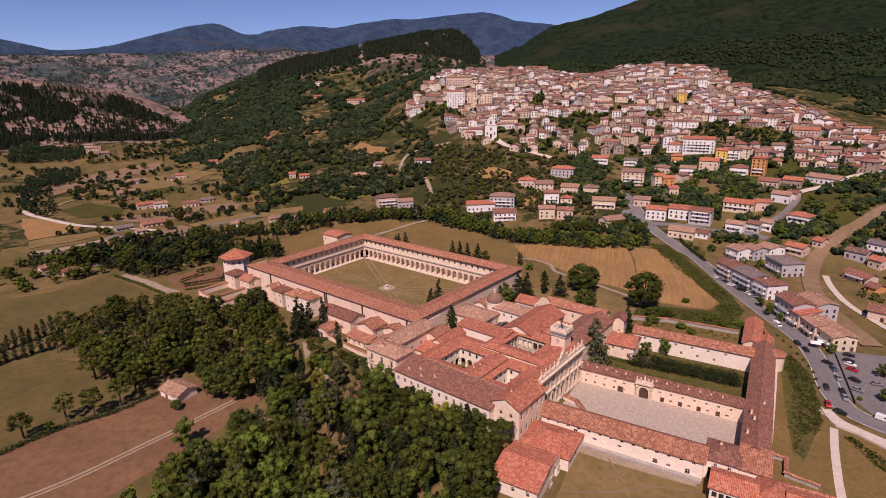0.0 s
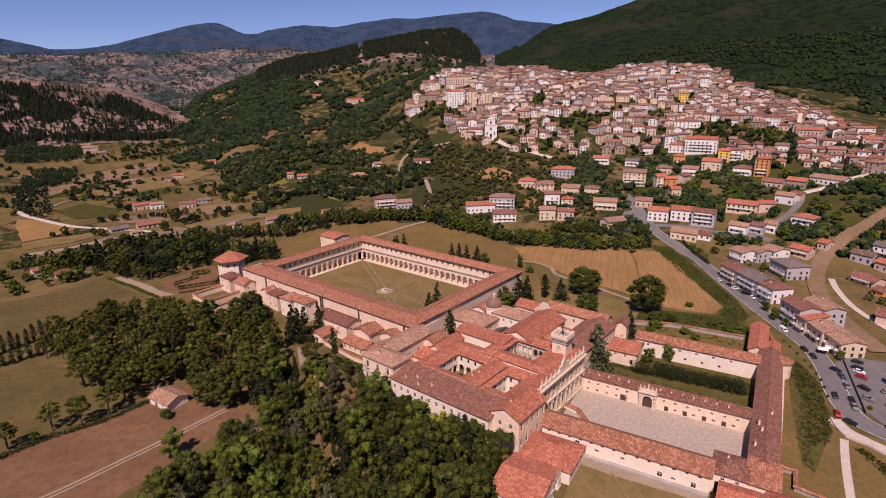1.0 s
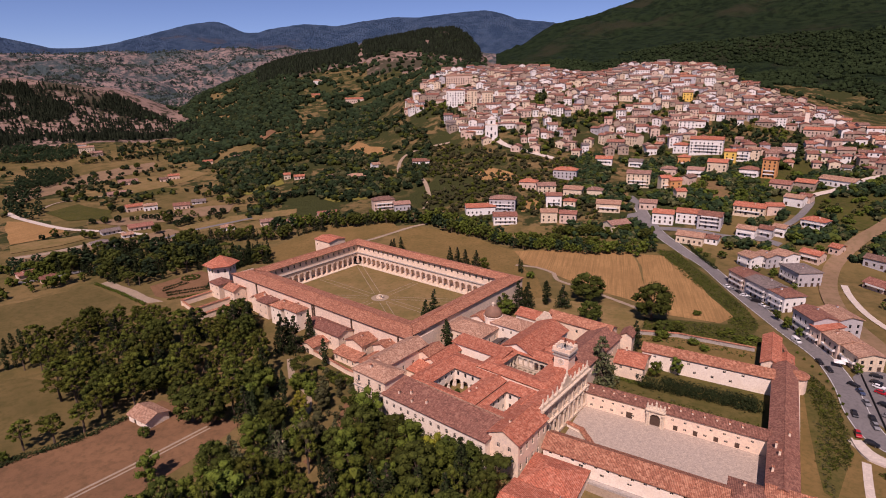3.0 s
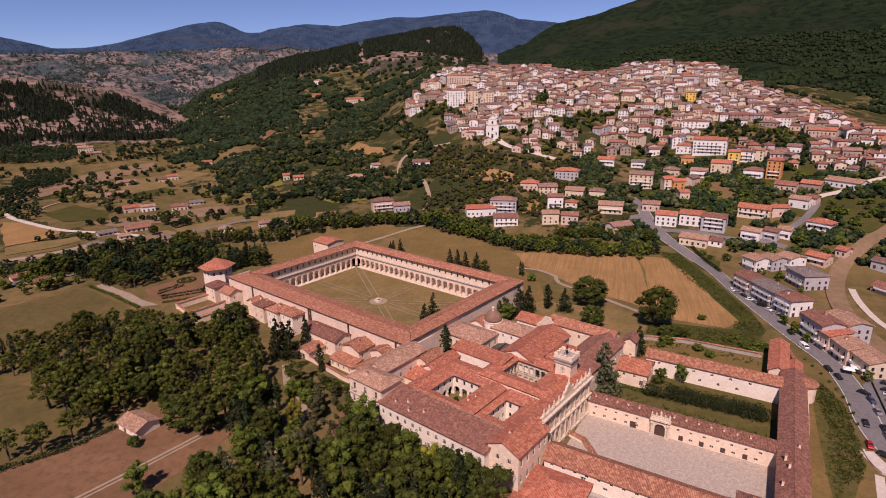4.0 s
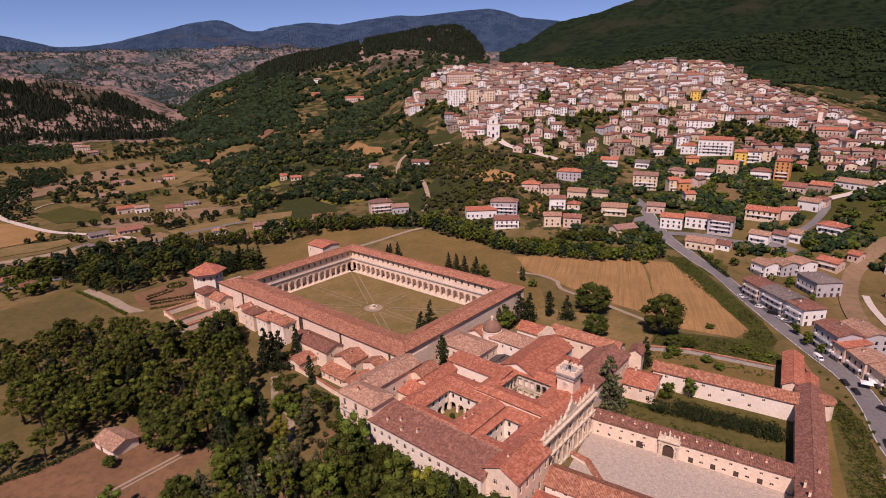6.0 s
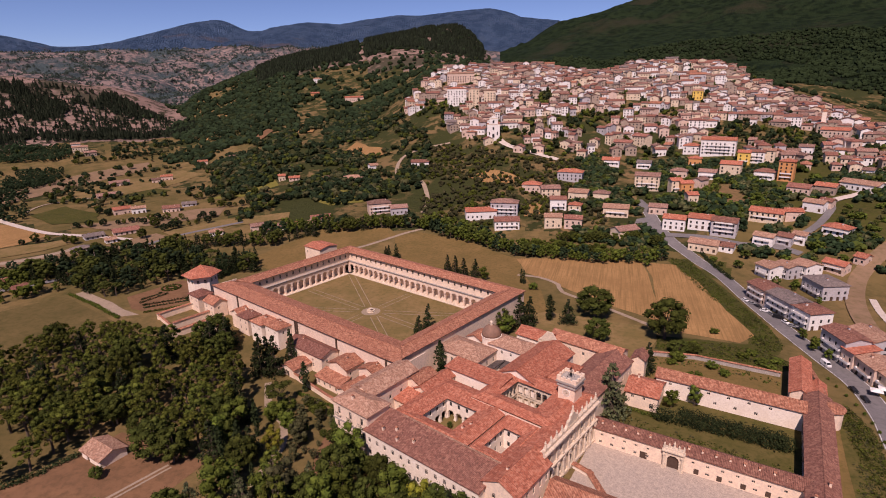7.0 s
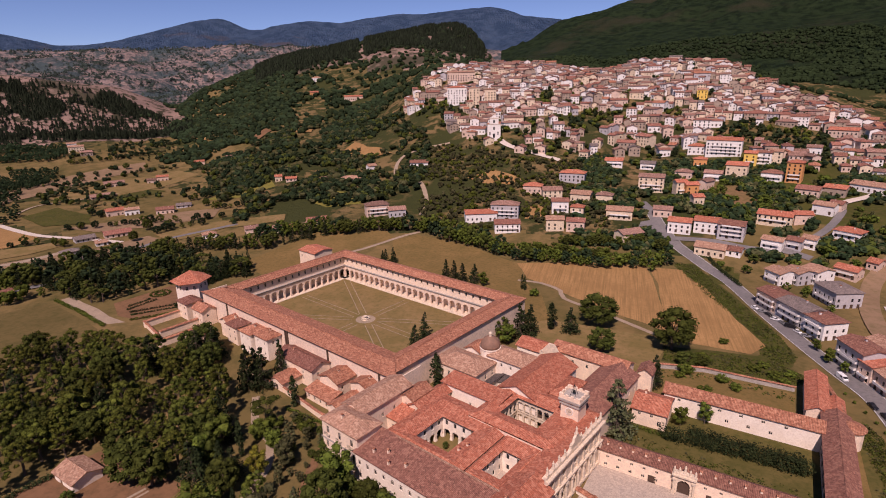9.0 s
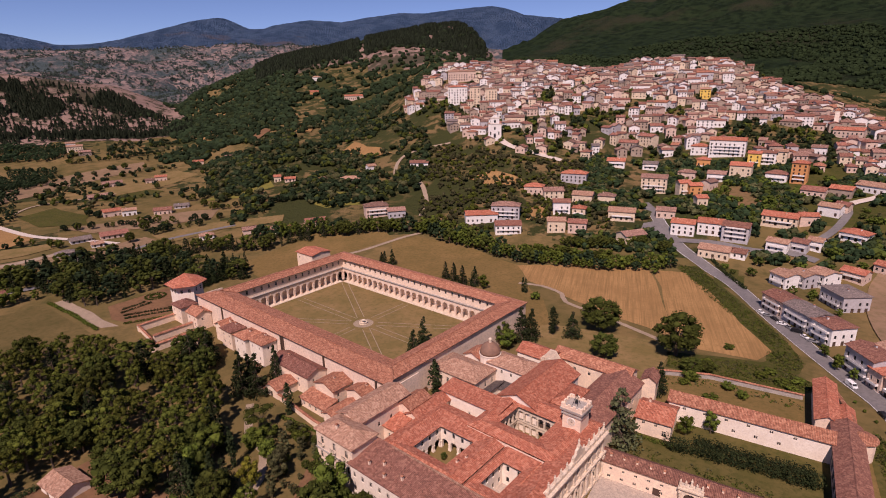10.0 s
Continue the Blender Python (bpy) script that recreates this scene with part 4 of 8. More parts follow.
def ring(x0, x1, y0, y1, cx0, cx1, cy0, cy1, H, rise, low=0.0, tile="roof_red", wall="plaster_white", label="", arches=True, upper=False, base=3.2, bay_w=3.2):
    """A roofed range about a small open court, in the cloister's axes."""
    px, py, pr = cw((cx0 + cx1) / 2, (cy0 + cy1) / 2)
    top = thing("small_cloister", pose(px, py, 0, 0, 0, pr), label, "building", "small cloisters")
    ox, oy = (cx0 + cx1) / 2, (cy0 + cy1) / 2
    a0, a1, b0, b1 = x0 - ox, x1 - ox, y0 - oy, y1 - oy
    c, d = (cx1 - cx0) / 2, (cy1 - cy0) / 2
    o = 0.6
    me = Mesh()
    inner = [(-c + o, -d + o), (c - o, -d + o), (c - o, d - o), (-c + o, d - o)]
    outer = [(a0, b0), (a1, b0), (a1, b1), (a0, b1)]
    wide = [min(-c - a0, -d - b0), min(a1 - c, -d - b0), min(a1 - c, b1 - d), min(-c - a0, b1 - d)]
    f = 0.55
    ridge = [(-c + f * (a0 + c), -d + f * (b0 + d)), (c + f * (a1 - c), -d + f * (b0 + d)), (c + f * (a1 - c), d + f * (b1 - d)), (-c + f * (a0 + c), d + f * (b1 - d))]
    for k in range(4):
        j = (k + 1) % 4
        q = [(*inner[k], H), (*inner[j], H), (*ridge[j], H + rise), (*ridge[k], H + rise)]
        me.face([(x, y, z + 0.3) for x, y, z in q][::-1], tile)
        me.face(q, "wood_dark")
        me.face([(*inner[k], H), (*inner[k], H + 0.3), (*inner[j], H + 0.3), (*inner[j], H)], "wood_dark")
        q = [(*ridge[k], H + rise), (*ridge[j], H + rise), (*outer[j], H), (*outer[k], H)]
        me.face([(x, y, z + 0.3) for x, y, z in q][::-1], tile)
    part("roof", me, top)
    me = Mesh()
    for k in range(4):
        j = (k + 1) % 4
        me.face([(*outer[k], -1), (*outer[j], -1), (*outer[j], H - 0.05), (*outer[k], H - 0.05)], "plaster_pink")
    part("outer_wall", me, top)
    me = Mesh()
    me.box(-c - 3, c + 3, -d - 3, d + 3, -0.5, base, "lawn" if arches else "paving")
    part("court_floor", me, top)
    for k, (L, D, r) in enumerate(((2 * c, d, 0), (2 * d, c, -90), (2 * c, d, 180), (2 * d, c, 90))):
        # inner faces look at the court
        n = max(2, round(L / bay_w))
        step = L / n
        at = pose(0, 0, 0, 0, 0, r) @ pose(-L / 2, D, 0)
        if arches:
            bay = arch_bay(step, 0.55 if upper else 0.9, 2.3, 4.4, wall).data("arch_bay")
            for i in range(n):
                part("arch_bay", bay, top, at=at @ pose(i * step, 0, base))
            back = Mesh()
            back.box(0, L, 3.0, 3.2, base, base + 4.4, "plaster_pink")
            back.box(0, L, 0.8, 3.0, base + 4.2, base + 4.35, "wood_dark")
            part("inner_wall", back, top, at=at)
        z0 = base + 4.4 if arches else base
        if upper:
            # open loggia over the arcade
            bay = arch_bay(step, 0.5, 2.5, H - z0, wall).data("arch_bay")
            for i in range(n):
                part("arch_bay", bay, top, at=at @ pose(i * step, 0, z0))
            back = Mesh()
            back.box(0, L, 3.0, 3.2, z0, H, "plaster_pink")
            back.box(0, L, -0.25, 0.0, z0 - 0.2, z0 + 0.15, "stone_pale")
            part("loggia_wall", back, top, at=at)
            continue
        me = Mesh()
        sills = (z0 + 0.8,) if arches else (z0 + 1.2, z0 + 4.8)
        opens = [(step * (i + 0.5) - 0.5, sz, 1.0, 1.7) for i in range(n) for sz in sills]
        wall_panel(me, L, H + 0.25, wall, opens, 0.3, z0)
        part("wall", me, top, at=at)
        for u, sz, _, _ in opens:
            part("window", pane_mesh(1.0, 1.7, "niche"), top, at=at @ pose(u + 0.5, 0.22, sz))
    return top


# palace wing at the garden corner, with balcony
pal = block(70, 86.6, -80.7, -71, 15, 2.0, "hip", wall="plaster_cream", tile="roof_pale", label="tall cream garden pavilion with shallow hipped tile roof",
            wins={"s": [*row(16.6, 3, 10.6, 1.3, 2.6), *row(16.6, 4, 5.4, 1.2, 2.4)], "e": [(3, 10, 1.2, 1.8), (6.5, 10, 1.2, 1.8)]})
me = Mesh()
me.box(-8.7, 8.6, -5.15, -4.8, 8.4, 8.75, "stone_grey")
part("string_course", me, pal, "grey stone string course")
for x in (-5.5, 0.0, 5.5):
    me = Mesh()
    me.box(-1.0, 1.0, -0.95, 0.05, 0, 0.18, "stone_pale")
    balcony = part("balcony", me, pal, "small stone balcony with iron railing", at=pose(x, -4.85, 10.4))
    for k in range(9):
        me = Mesh()
        me.box(-0.015, 0.015, -0.93, -0.9, 0.18, 1.1, "iron")
        part("baluster", me, balcony, at=pose(-0.955 + k * 0.235, 0, 0))
    me = Mesh()
    me.box(-1.0, 1.0, -0.95, -0.88, 1.1, 1.16, "iron")
    part("handrail", me, balcony)
block(68.6, 78.7, -71, -49, 14.8, 2.0, "gable", "y", tile="roof_pale", wall="plaster_pink", wins={"s": row(22, 4, 9.5, 1.1, 1.6)})
block(77.6, 83.8, -53.6, -44, 13, 1.4, "gable", "y", wall="plaster_cream", wins={"s": [(2.5, 9.5, 0.9, 1.4)], "w": [(2.5, 9.5, 0.9, 1.4)]})
block(78.7, 84.5, -61, -54, 9, 1.0, "shed", "x", tile="roof_red", wins={"s": [(2.2, 5.5, 0.9, 1.5)]})
block(82.2, 88.0, -54, -39, 11.2, 1.6, "gable", "y", tile="roof_red")
swing = block(86.6, 131, -81.7, -71, 11, 2.0, "shed", "x", wall="plaster_white", tile="roof_dark", label="long garden range with weathered dark tile roof and white walls",
              wins={"s": [*row(44.4, 13, 7.2, 1.1, 1.7), *row(44.4, 13, 2.6, 1.1, 1.8)]})
me = Mesh()
me.box(-15.6, 22.2, 5.3, 5.75, 12.0, 13.3, "plaster_white")
me.box(-15.7, 22.3, 5.2, 5.85, 13.3, 13.42, "roof_pale")
part("parapet", me, swing, "white plaster parapet")
ring(86.6, 117, -70.9, -41.5, 95.3, 109.2, -65.6, -51.8, 11.0, 1.2, label="small white cloister with arches and red tile roof")
ring(117, 131, -70.9, -44.5, 119.8, 127.2, -65.2, -53.2, 10.6, 1.0, arches=False, label="small plain white light court in red tile roofs")
ring(103, 136, -48, -21.5, 109.6, 124.6, -41.2, -29.4, 12.4, 1.3, wall="stone_pale", upper=True, bay_w=2.5, label="small stone cloister with tall arches and red tile roof")
block(84, 108, -38.4, -31.5, 13.4, 0.7, "shed", "x", wall="plaster_white", tile="roof_red", wins={"s": [(12, 8.2, 0.8, 1.3)]})
block(68, 88.6, -25, -12, 11, 2.4, "hip", wall="plaster_cream", tile="roof_pale", wins={"s": row(20.6, 4, 6.5, 1.1, 2.2), "e": row(13, 3, 6.5, 1.1, 2.2)})
block(85, 101.6, -12, -2, 13, 2.2, "hip", wall="plaster_white", tile="roof_pale", wins={"s": row(16.6, 4, 10, 0.9, 1.4)})
block(73, 80, -11, -3, 12, 1.6, "gable", wall="plaster_white", wins={"s": [(3, 9, 0.9, 1.4)]})
block(101.4, 116.2, -28.6, 0.5, 13, 3.2, "gable", "y", wall="plaster_white", tile="roof_red", label="church nave with gabled red tile roof", wins={"s": row(29, 5, 9, 1.0, 2.2), "w": [(6.6, 13.3, 1.2, 1.4)]})
block(88, 102.6, 4, 13, 12, 2.0, "gable", wall="plaster_white", tile="roof_red", wins={"s": row(14.6, 3, 8.4, 0.9, 1.4)})
block(101, 131, 9.8, 18, 12, 2.0, "gable", wall="plaster_cream", tile="roof_old", wins={"s": row(30, 5, 8.2, 1.0, 1.5)})
block(122, 135.2, -24, 12, 11, 2.6, "gable", "y", wall="plaster_cream", tile="roof_dark", label="church range with weathered dark tile roof", wins={"s": row(36, 7, 6.5, 1.0, 1.6)})
block(116.4, 123, -20, -6, 12.4, 1.8, "hip", "y", wall="plaster_cream", tile="roof_red", wins={"e": [(2.5, 9, 0.8, 1.2)]})
# dark porch roofs round a tiny court
for a in ((89, 92.5, -24.5, -12.2, 90), (92.5, 101.2, -15.7, -12.2, 0)):
    block(*a[:4], 6, 1.2, "shed", wall="plaster_white", tile="wood_roof", name="porch", label="low porch with dark weathered tile roof", turn=a[4] if a[4] == 0 else -90)
for k in range(4):
    x, y, r = cw(94 + 1.9 * k, -16.3)
    col = tagged(part("column", Mesh(), None), "white stone porch column", "column", "porch columns")
    me = Mesh()
    me.box(-0.4, 0.4, -0.4, 0.4, 0, 0.4, "stone_pale")
    me.tube([(0, 0, 0.4, 0.28), (0, 0, 4.8, 0.24)], "stone_pale", 10)
    me.box(-0.4, 0.4, -0.4, 0.4, 4.8, 5.8, "stone_pale")
    col.data = me.data("column")
    col.matrix_basis = pose(x, y, 0, 0, 0, r)
# ruined gable behind the nave
x, y, r = cw(104, 3)
g = thing("ruined_gable", pose(x, y, 0, 0, 0, r), "weathered pale stone gable with scrolls and openings", "ruin")
me = Mesh()
me.add([(-5, 0, 8), (5, 0, 8), (5, 0, 13), (3, 0, 15), (1.2, 0, 17.4), (-1.2, 0, 17.4), (-3, 0, 15), (-5, 0, 13)] + [(-5, 0.8, 8), (5, 0.8, 8), (5, 0.8, 13), (3, 0.8, 15), (1.2, 0.8, 17.4), (-1.2, 0.8, 17.4), (-3, 0.8, 15), (-5, 0.8, 13)],
       [(0, 1, 2, 3, 4, 5, 6, 7), (15, 14, 13, 12, 11, 10, 9, 8)] + [(k, k + 8, (k + 1) % 8 + 8, (k + 1) % 8) for k in range(8)], "stone_pale")
part("wall", me, g)
for xx in (-3.6, -1.2, 1.2, 3.6):
    me = Mesh()
    me.box(-0.35, 0.35, -0.45, 0, 8, 13.4, "stone_pale")
    me.box(-0.5, 0.5, -0.55, 0, 13.4, 13.9, "stone_pale")
    part("pilaster", me, g, at=pose(xx, 0, 0))
# dome of the chapel
x, y, r = cw(83.2, -8)
d = thing("dome", pose(x, y, 0, 0, 0, r), "brown tiled dome on a white drum", "dome")
me = Mesh()
me.tube([(0, 0, 9, 4.0), (0, 0, 14.2, 4.0), (0, 0, 14.2, 4.3), (0, 0, 14.6, 4.3)], "plaster_white", 16)
part("drum", me, d)
me = Mesh()
me.tube([(0, 0, 14.6 + 4.4 * math.sin(k * math.pi / 16), 0.25 + 3.75 * math.cos(k * math.pi / 16)) for k in range(9)], "lead", 24)
part("shell", me, d, smooth=True)
me = Mesh()
me.tube([(0, 0, 18.8, 0.6), (0, 0, 20.2, 0.55), (0, 0, 20.3, 0.8), (0, 0, 21.0, 0.1)], "stone_pale", 8)
part("lantern", me, d)
for k in range(8):
    me = Mesh()
    me.tube([(0.0, 0, 14.6 + 4.4 * math.sin(j * math.pi / 16), 0.1) for j in range(8)], "lead", 4)
    me.v = [(x + (4.05 * math.cos(math.asin(min(1, (z - 14.6) / 4.4)))), y, z) for x, y, z in me.v]
    part("rib", me, d, at=pose(0, 0, 0, 0, 0, 45 * k))
# clock tower
x, y, r = cw(129.8, -28.6)
tw = thing("clock_tower", pose(x, y, 0, 0, 0, r), "square cream clock tower with a parapet and iron bell frame", "tower")
me = Mesh()
me.box(-3, 3, -2.7, 2.7, 8, 19.6, "plaster_cream")
part("shaft", me, tw)
me = Mesh()
me.box(-3.4, 3.4, -3.1, 3.1, 18.2, 18.7, "stone_grey")
me.box(-3.7, 3.7, -3.4, 3.4, 19.6, 20.3, "stone_grey")
part("cornice", me, tw, "grey stone cornice")
me = Mesh()
for x0, x1, y0, y1 in ((-3.5, 3.5, -3.2, -2.7), (-3.5, 3.5, 2.7, 3.2), (-3.5, -3.0, -2.7, 2.7), (3.0, 3.5, -2.7, 2.7)):
    me.box(x0, x1, y0, y1, 20.3, 21.3, "plaster_cream")
me.box(-3, 3, -2.7, 2.7, 20.3, 20.9, "stone_grey")
for k in range(4):
    for s in (-3.5, 3.0):
        me.box(s, s + 0.5, -3.2 + 1.8 * k, -2.2 + 1.8 * k, 21.3, 21.9, "plaster_cream")
    for s in (-3.2, 2.7):
        me.box(-3.0 + 1.7 * k, -2.1 + 1.7 * k, s, s + 0.5, 21.3, 21.9, "plaster_cream")
part("parapet", me, tw)
me = Mesh()
me.tube([(0, 0, 0, 1.35), (0, 0, 0.15, 1.35)], "white_paint", 24)
me.tube([(0, 0, 0.15, 1.2), (0, 0, 0.17, 1.2)], "stone_pale", 24)
dial = part("clock_face", me, tw, "white round clock face", at=pose(0, -2.72, 16.2, 90))
me = Mesh()
me.box(-0.06, 0.06, -0.1, 0.85, 0.18, 0.22, "iron")
me.box(-0.1, 0.6, -0.06, 0.06, 0.18, 0.22, "iron")
part("pointer", me, dial, "black clock pointers")
me = Mesh()
for a, b in ((-1, -1), (1, -1), (1, 1), (-1, 1)):
    me.add([(a - 0.05, b - 0.05, 20.3), (a + 0.05, b + 0.05, 20.3), (0.05, 0.05, 24.6), (-0.05, -0.05, 24.6), (a + 0.05, b - 0.05, 20.3), (0.05, -0.05, 24.6)], [(0, 1, 2, 3), (4, 1, 2, 5), (0, 4, 5, 3)], "iron")
part("bell_frame", me, tw, "black iron bell frame")
me = Mesh()
me.tube([(0, 0, 21.6, 0.55), (0, 0, 21.8, 0.45), (0, 0, 22.4, 0.3), (0, 0, 22.6, 0.08)], "iron", 12)
part("bell", me, tw)


# ---- church front ----
def statue_mesh(h=2.4):
    me = Mesh()
    me.box(-0.45, 0.45, -0.45, 0.45, 0, 0.5, "stone_pale")
    me.tube([(0, 0, 0.5, 0.38), (0, 0, 1.0, 0.34), (0.05, 0, 1.5, 0.3), (0, 0, 1.9, 0.36), (0, 0, 2.15, 0.14), (0, 0, 2.3, 0.2), (0, 0, 2.5, 0.16), (0, 0, 2.6, 0.04)], "stone_pale", 8)
    return me


def church_front():
    x, y, r = cw(139.0, -45)
    f = thing("church", pose(x, y, 0, 0, 0, r + 90), "church with a carved pale stone front of columns and niches", "church")
    L = 34.0
    me = Mesh()
    opens = [(L / 2 - 1.6, 0.3, 3.2, 5.6)] + [(u, 10.0, 1.6, 2.6) for u in (3.2, 9.4, 16.2, 23.0, 29.2)] + [(u, 2.0, 1.5, 3.0) for u in (4.6, 10.2, 22.3, 27.9)]
    wall_panel(me, L, 15.2, "stone_pale", opens, 0.7)
    me.box(0, L, 0.7, 1.6, 0, 14.6, "plaster_cream")
    part("wall", me, f, at=pose(-L / 2, 0, 0))
    for u, v, w, h in opens:
        part("door" if v < 1 else "niche", pane_mesh(w, h, "door" if v < 1 else "niche"), f, at=pose(u + w / 2 - L / 2, 0.6, v))
    for z0, z1, d in ((0, 1.0, 0.5), (7.6, 8.1, 0.55), (8.1, 8.6, 0.9), (13.8, 14.3, 0.6), (14.3, 14.8, 1.0), (14.8, 15.3, 1.3)):
        me = Mesh()
        me.box(-L / 2 - 0.3, L / 2 + 0.3, -d, -0.002, z0, z1, "stone_pale")
        part("cornice", me, f)
    col = Mesh()
    col.box(-0.55, 0.55, -0.9, 0, 1.0, 1.6, "stone_pale")
    col.tube([(0, -0.45, 1.6, 0.42), (0, -0.45, 4.5, 0.4), (0, -0.45, 6.6, 0.34)], "stone_pale", 12)
    col.box(-0.6, 0.6, -0.95, 0, 6.6, 7.6, "stone_pale")
    col = col.data("column")
    pil = Mesh()
    pil.box(-0.45, 0.45, -0.35, 0, 8.6, 13.0, "stone_pale")
    pil.box(-0.6, 0.6, -0.5, 0, 13.0, 13.8, "stone_pale")
    pil.box(-0.6, 0.6, -0.5, 0, 8.6, 9.1, "stone_pale")
    pil = pil.data("pilaster")
    frame_mesh = Mesh()
    frame_mesh.box(-1.15, -0.8, -0.25, 0, -0.2, 2.7, "stone_pale")
    frame_mesh.box(0.8, 1.15, -0.25, 0, -0.2, 2.7, "stone_pale")
    frame_mesh.add([(-1.4, -0.4, 2.7), (1.4, -0.4, 2.7), (0, -0.4, 3.6), (-1.4, 0, 2.7), (1.4, 0, 2.7), (0, 0, 3.6)], [(0, 1, 2), (0, 2, 5, 3), (1, 4, 5, 2), (0, 3, 4, 1)], "stone_pale")
    frame_mesh = frame_mesh.data("surround")
    for k in range(10):
        u = -L / 2 + 1.0 + k * (L - 2) / 9
        part("column", col, f, at=pose(u, 0, 0))
        part("pilaster", pil, f, at=pose(u, 0, 0))
    for u in (3.2, 9.4, 16.2, 23.0, 29.2):
        part("surround", frame_mesh, f, at=pose(u + 0.8 - L / 2, 0, 10.0))
    # crest: scrolls, pinnacles and a raised centre
    me = Mesh()
    me.box(-L / 2, L / 2, -0.4, 0.5, 15.3, 16.2, "stone_pale")
    part("balustrade", me, f)
    me = Mesh()
    n = 12
    prof = [(-4.2, 16.2), (-3.6, 16.8), (-3.0, 17.9), (-1.6, 18.2), (-1.4, 19.2), (0, 19.9), (1.4, 19.2), (1.6, 18.2), (3.0, 17.9), (3.6, 16.8), (4.2, 16.2)]
    k = len(prof)
    me.add([(x, -0.3, z) for x, z in prof] + [(x, 0.4, z) for x, z in prof], [tuple(range(k)), tuple(range(2 * k - 1, k - 1, -1))] + [(i, i + k, (i + 1) % k + k, (i + 1) % k) for i in range(k)], "stone_pale")
    part("pediment", me, f)
    st = statue_mesh().data("statue")
    for k in range(11):
        u = -L / 2 + 1.0 + k * (L - 2) / 10
        if abs(u) < 1.5:
            continue
        part("statue", st, f, "weathered pale stone statue", at=pose(u, 0, 16.2))
    part("statue", st, f, "weathered pale stone statue", at=pose(0, 0, 19.8))


church_front()
block(131.2, 137.4, -62, -27.8, 12.6, 1.6, "shed", wall="plaster_cream", tile="roof_red", turn=-90, label="lean roof of red tiles behind the church front")
fl = block(130.4, 141.2, -79, -62, 13, 2.6, "gable", "y", wall="plaster_cream", tile="roof_red", label="tall gabled range beside the church front",
           wins={"s": [*row(17, 5, 8.5, 1.2, 2.6), *row(17, 5, 3, 1.2, 2.6)], "w": [(3, 9, 1.1, 1.6), (7, 9, 1.1, 1.6)]})
for x, y, z in ((92, -79, 11.6), (99, -80, 11.4), (104, -78, 11.8), (112, -60, 11.5), (135, -74, 15), (111, -63, 11.4), (96, -77, 12), (77, -78, 16.3)):
    chimney(x, y, z, world=False)

# ---- cells along the south side of the cloister ----
CELLS = ((-81.5, -71.5, -57, -48.6, 9, "hip"), (-67.5, -57.5, -56, -48.6, 8, "gable"), (-42, -35, -54.5, -48.6, 8, "gable"), (-34, -25, -56, -48.6, 9, "hip"), (-20.3, -11.6, -57, -48.6, 10, "hip"), (-10.6, -0.6, -55.5, -48.6, 10.3, "hip"),
         (9.5, 33, -57.5, -48.6, 8, "gable"), (38, 48.6, -57.5, -48.6, 8, "gable"), (52, 62, -54, -48.6, 8.5, "gable"))
for i, (x0, x1, y0, y1, H, st) in enumerate(CELLS):
    block(x0, x1, y0, y1, H, 1.9, st, "x" if i in (0, 1, 3, 4, 5, 6) else "y", name="monk_cell", wall="plaster_white" if i in (4, 5) else "plaster_cream", tile="roof_old" if i % 3 else "roof_rust",
          label="small two storey monk's house under red tiles", group="monks' houses", wins={"s": [*row(x1 - x0 if i in (0, 1, 3, 4, 5, 6) else y1 - y0, 2, H - 3.2, 0.9, 1.3), *row(x1 - x0 if i in (0, 1, 3, 4, 5, 6) else y1 - y0, 2, 2.2, 0.9, 1.6)], "e": [(2.4, H - 3.2, 0.9, 1.3)]})
    chimney(x0 + 6, y0 + 4.5, H + 0.9, 1.5, 0.7, world=False)
block(18, 26, -66.5, -57.6, 4, 1.2, "gable", "y", name="outbuilding", label="low plastered outbuilding with tile roof", wins={"w": [(3, 0, 1.6, 2.4, "door")]})
block(36, 50, -63, -57.6, 3.6, 1.2, "shed", "x", name="outbuilding", label="low plastered outbuilding with tile roof", turn=0, wins={"s": row(14, 4, 1.0, 1.0, 1.6)})
block(52.5, 58.5, -65.3, -54.2, 5, 1.4, "gable", "y", name="outbuilding", label="low plastered outbuilding with tile roof", wins={"w": [(2.4, 1.5, 1.2, 2.0)]})


def garden_wall(pts, h, label="old plaster garden wall with tile coping", world=False, t=0.6, m="plaster_cream"):
    top = thing("garden_wall", Matrix.Identity(4), label, "wall", kind="structure")
    for (x0, y0), (x1, y1) in zip(pts, pts[1:]):
        if not world:
            (x0, y0), (x1, y1) = cw(x0, y0)[:2], cw(x1, y1)[:2]
        L = math.hypot(x1 - x0, y1 - y0)
        a = math.degrees(math.atan2(y1 - y0, x1 - x0))
        z = height((x0 + x1) / 2, (y0 + y1) / 2)
        me = Mesh()
        me.box(-t / 2, L + t / 2, -t / 2, t / 2, -1, h, m)
        part("wall", me, top, at=pose(x0, y0, z, 0, 0, a))
        me = Mesh()
        w = t / 2 + 0.35
        me.add([(-w, -w, h), (L + w, -w, h), (L + w, w, h), (-w, w, h), (-w, 0, h + 0.4), (L + w, 0, h + 0.4)], [(0, 1, 5, 4), (2, 3, 4, 5), (0, 4, 3), (1, 2, 5), (0, 3, 2, 1)], "roof_old")
        part("coping", me, top, at=pose(x0, y0, z, 0, 0, a))
    return top


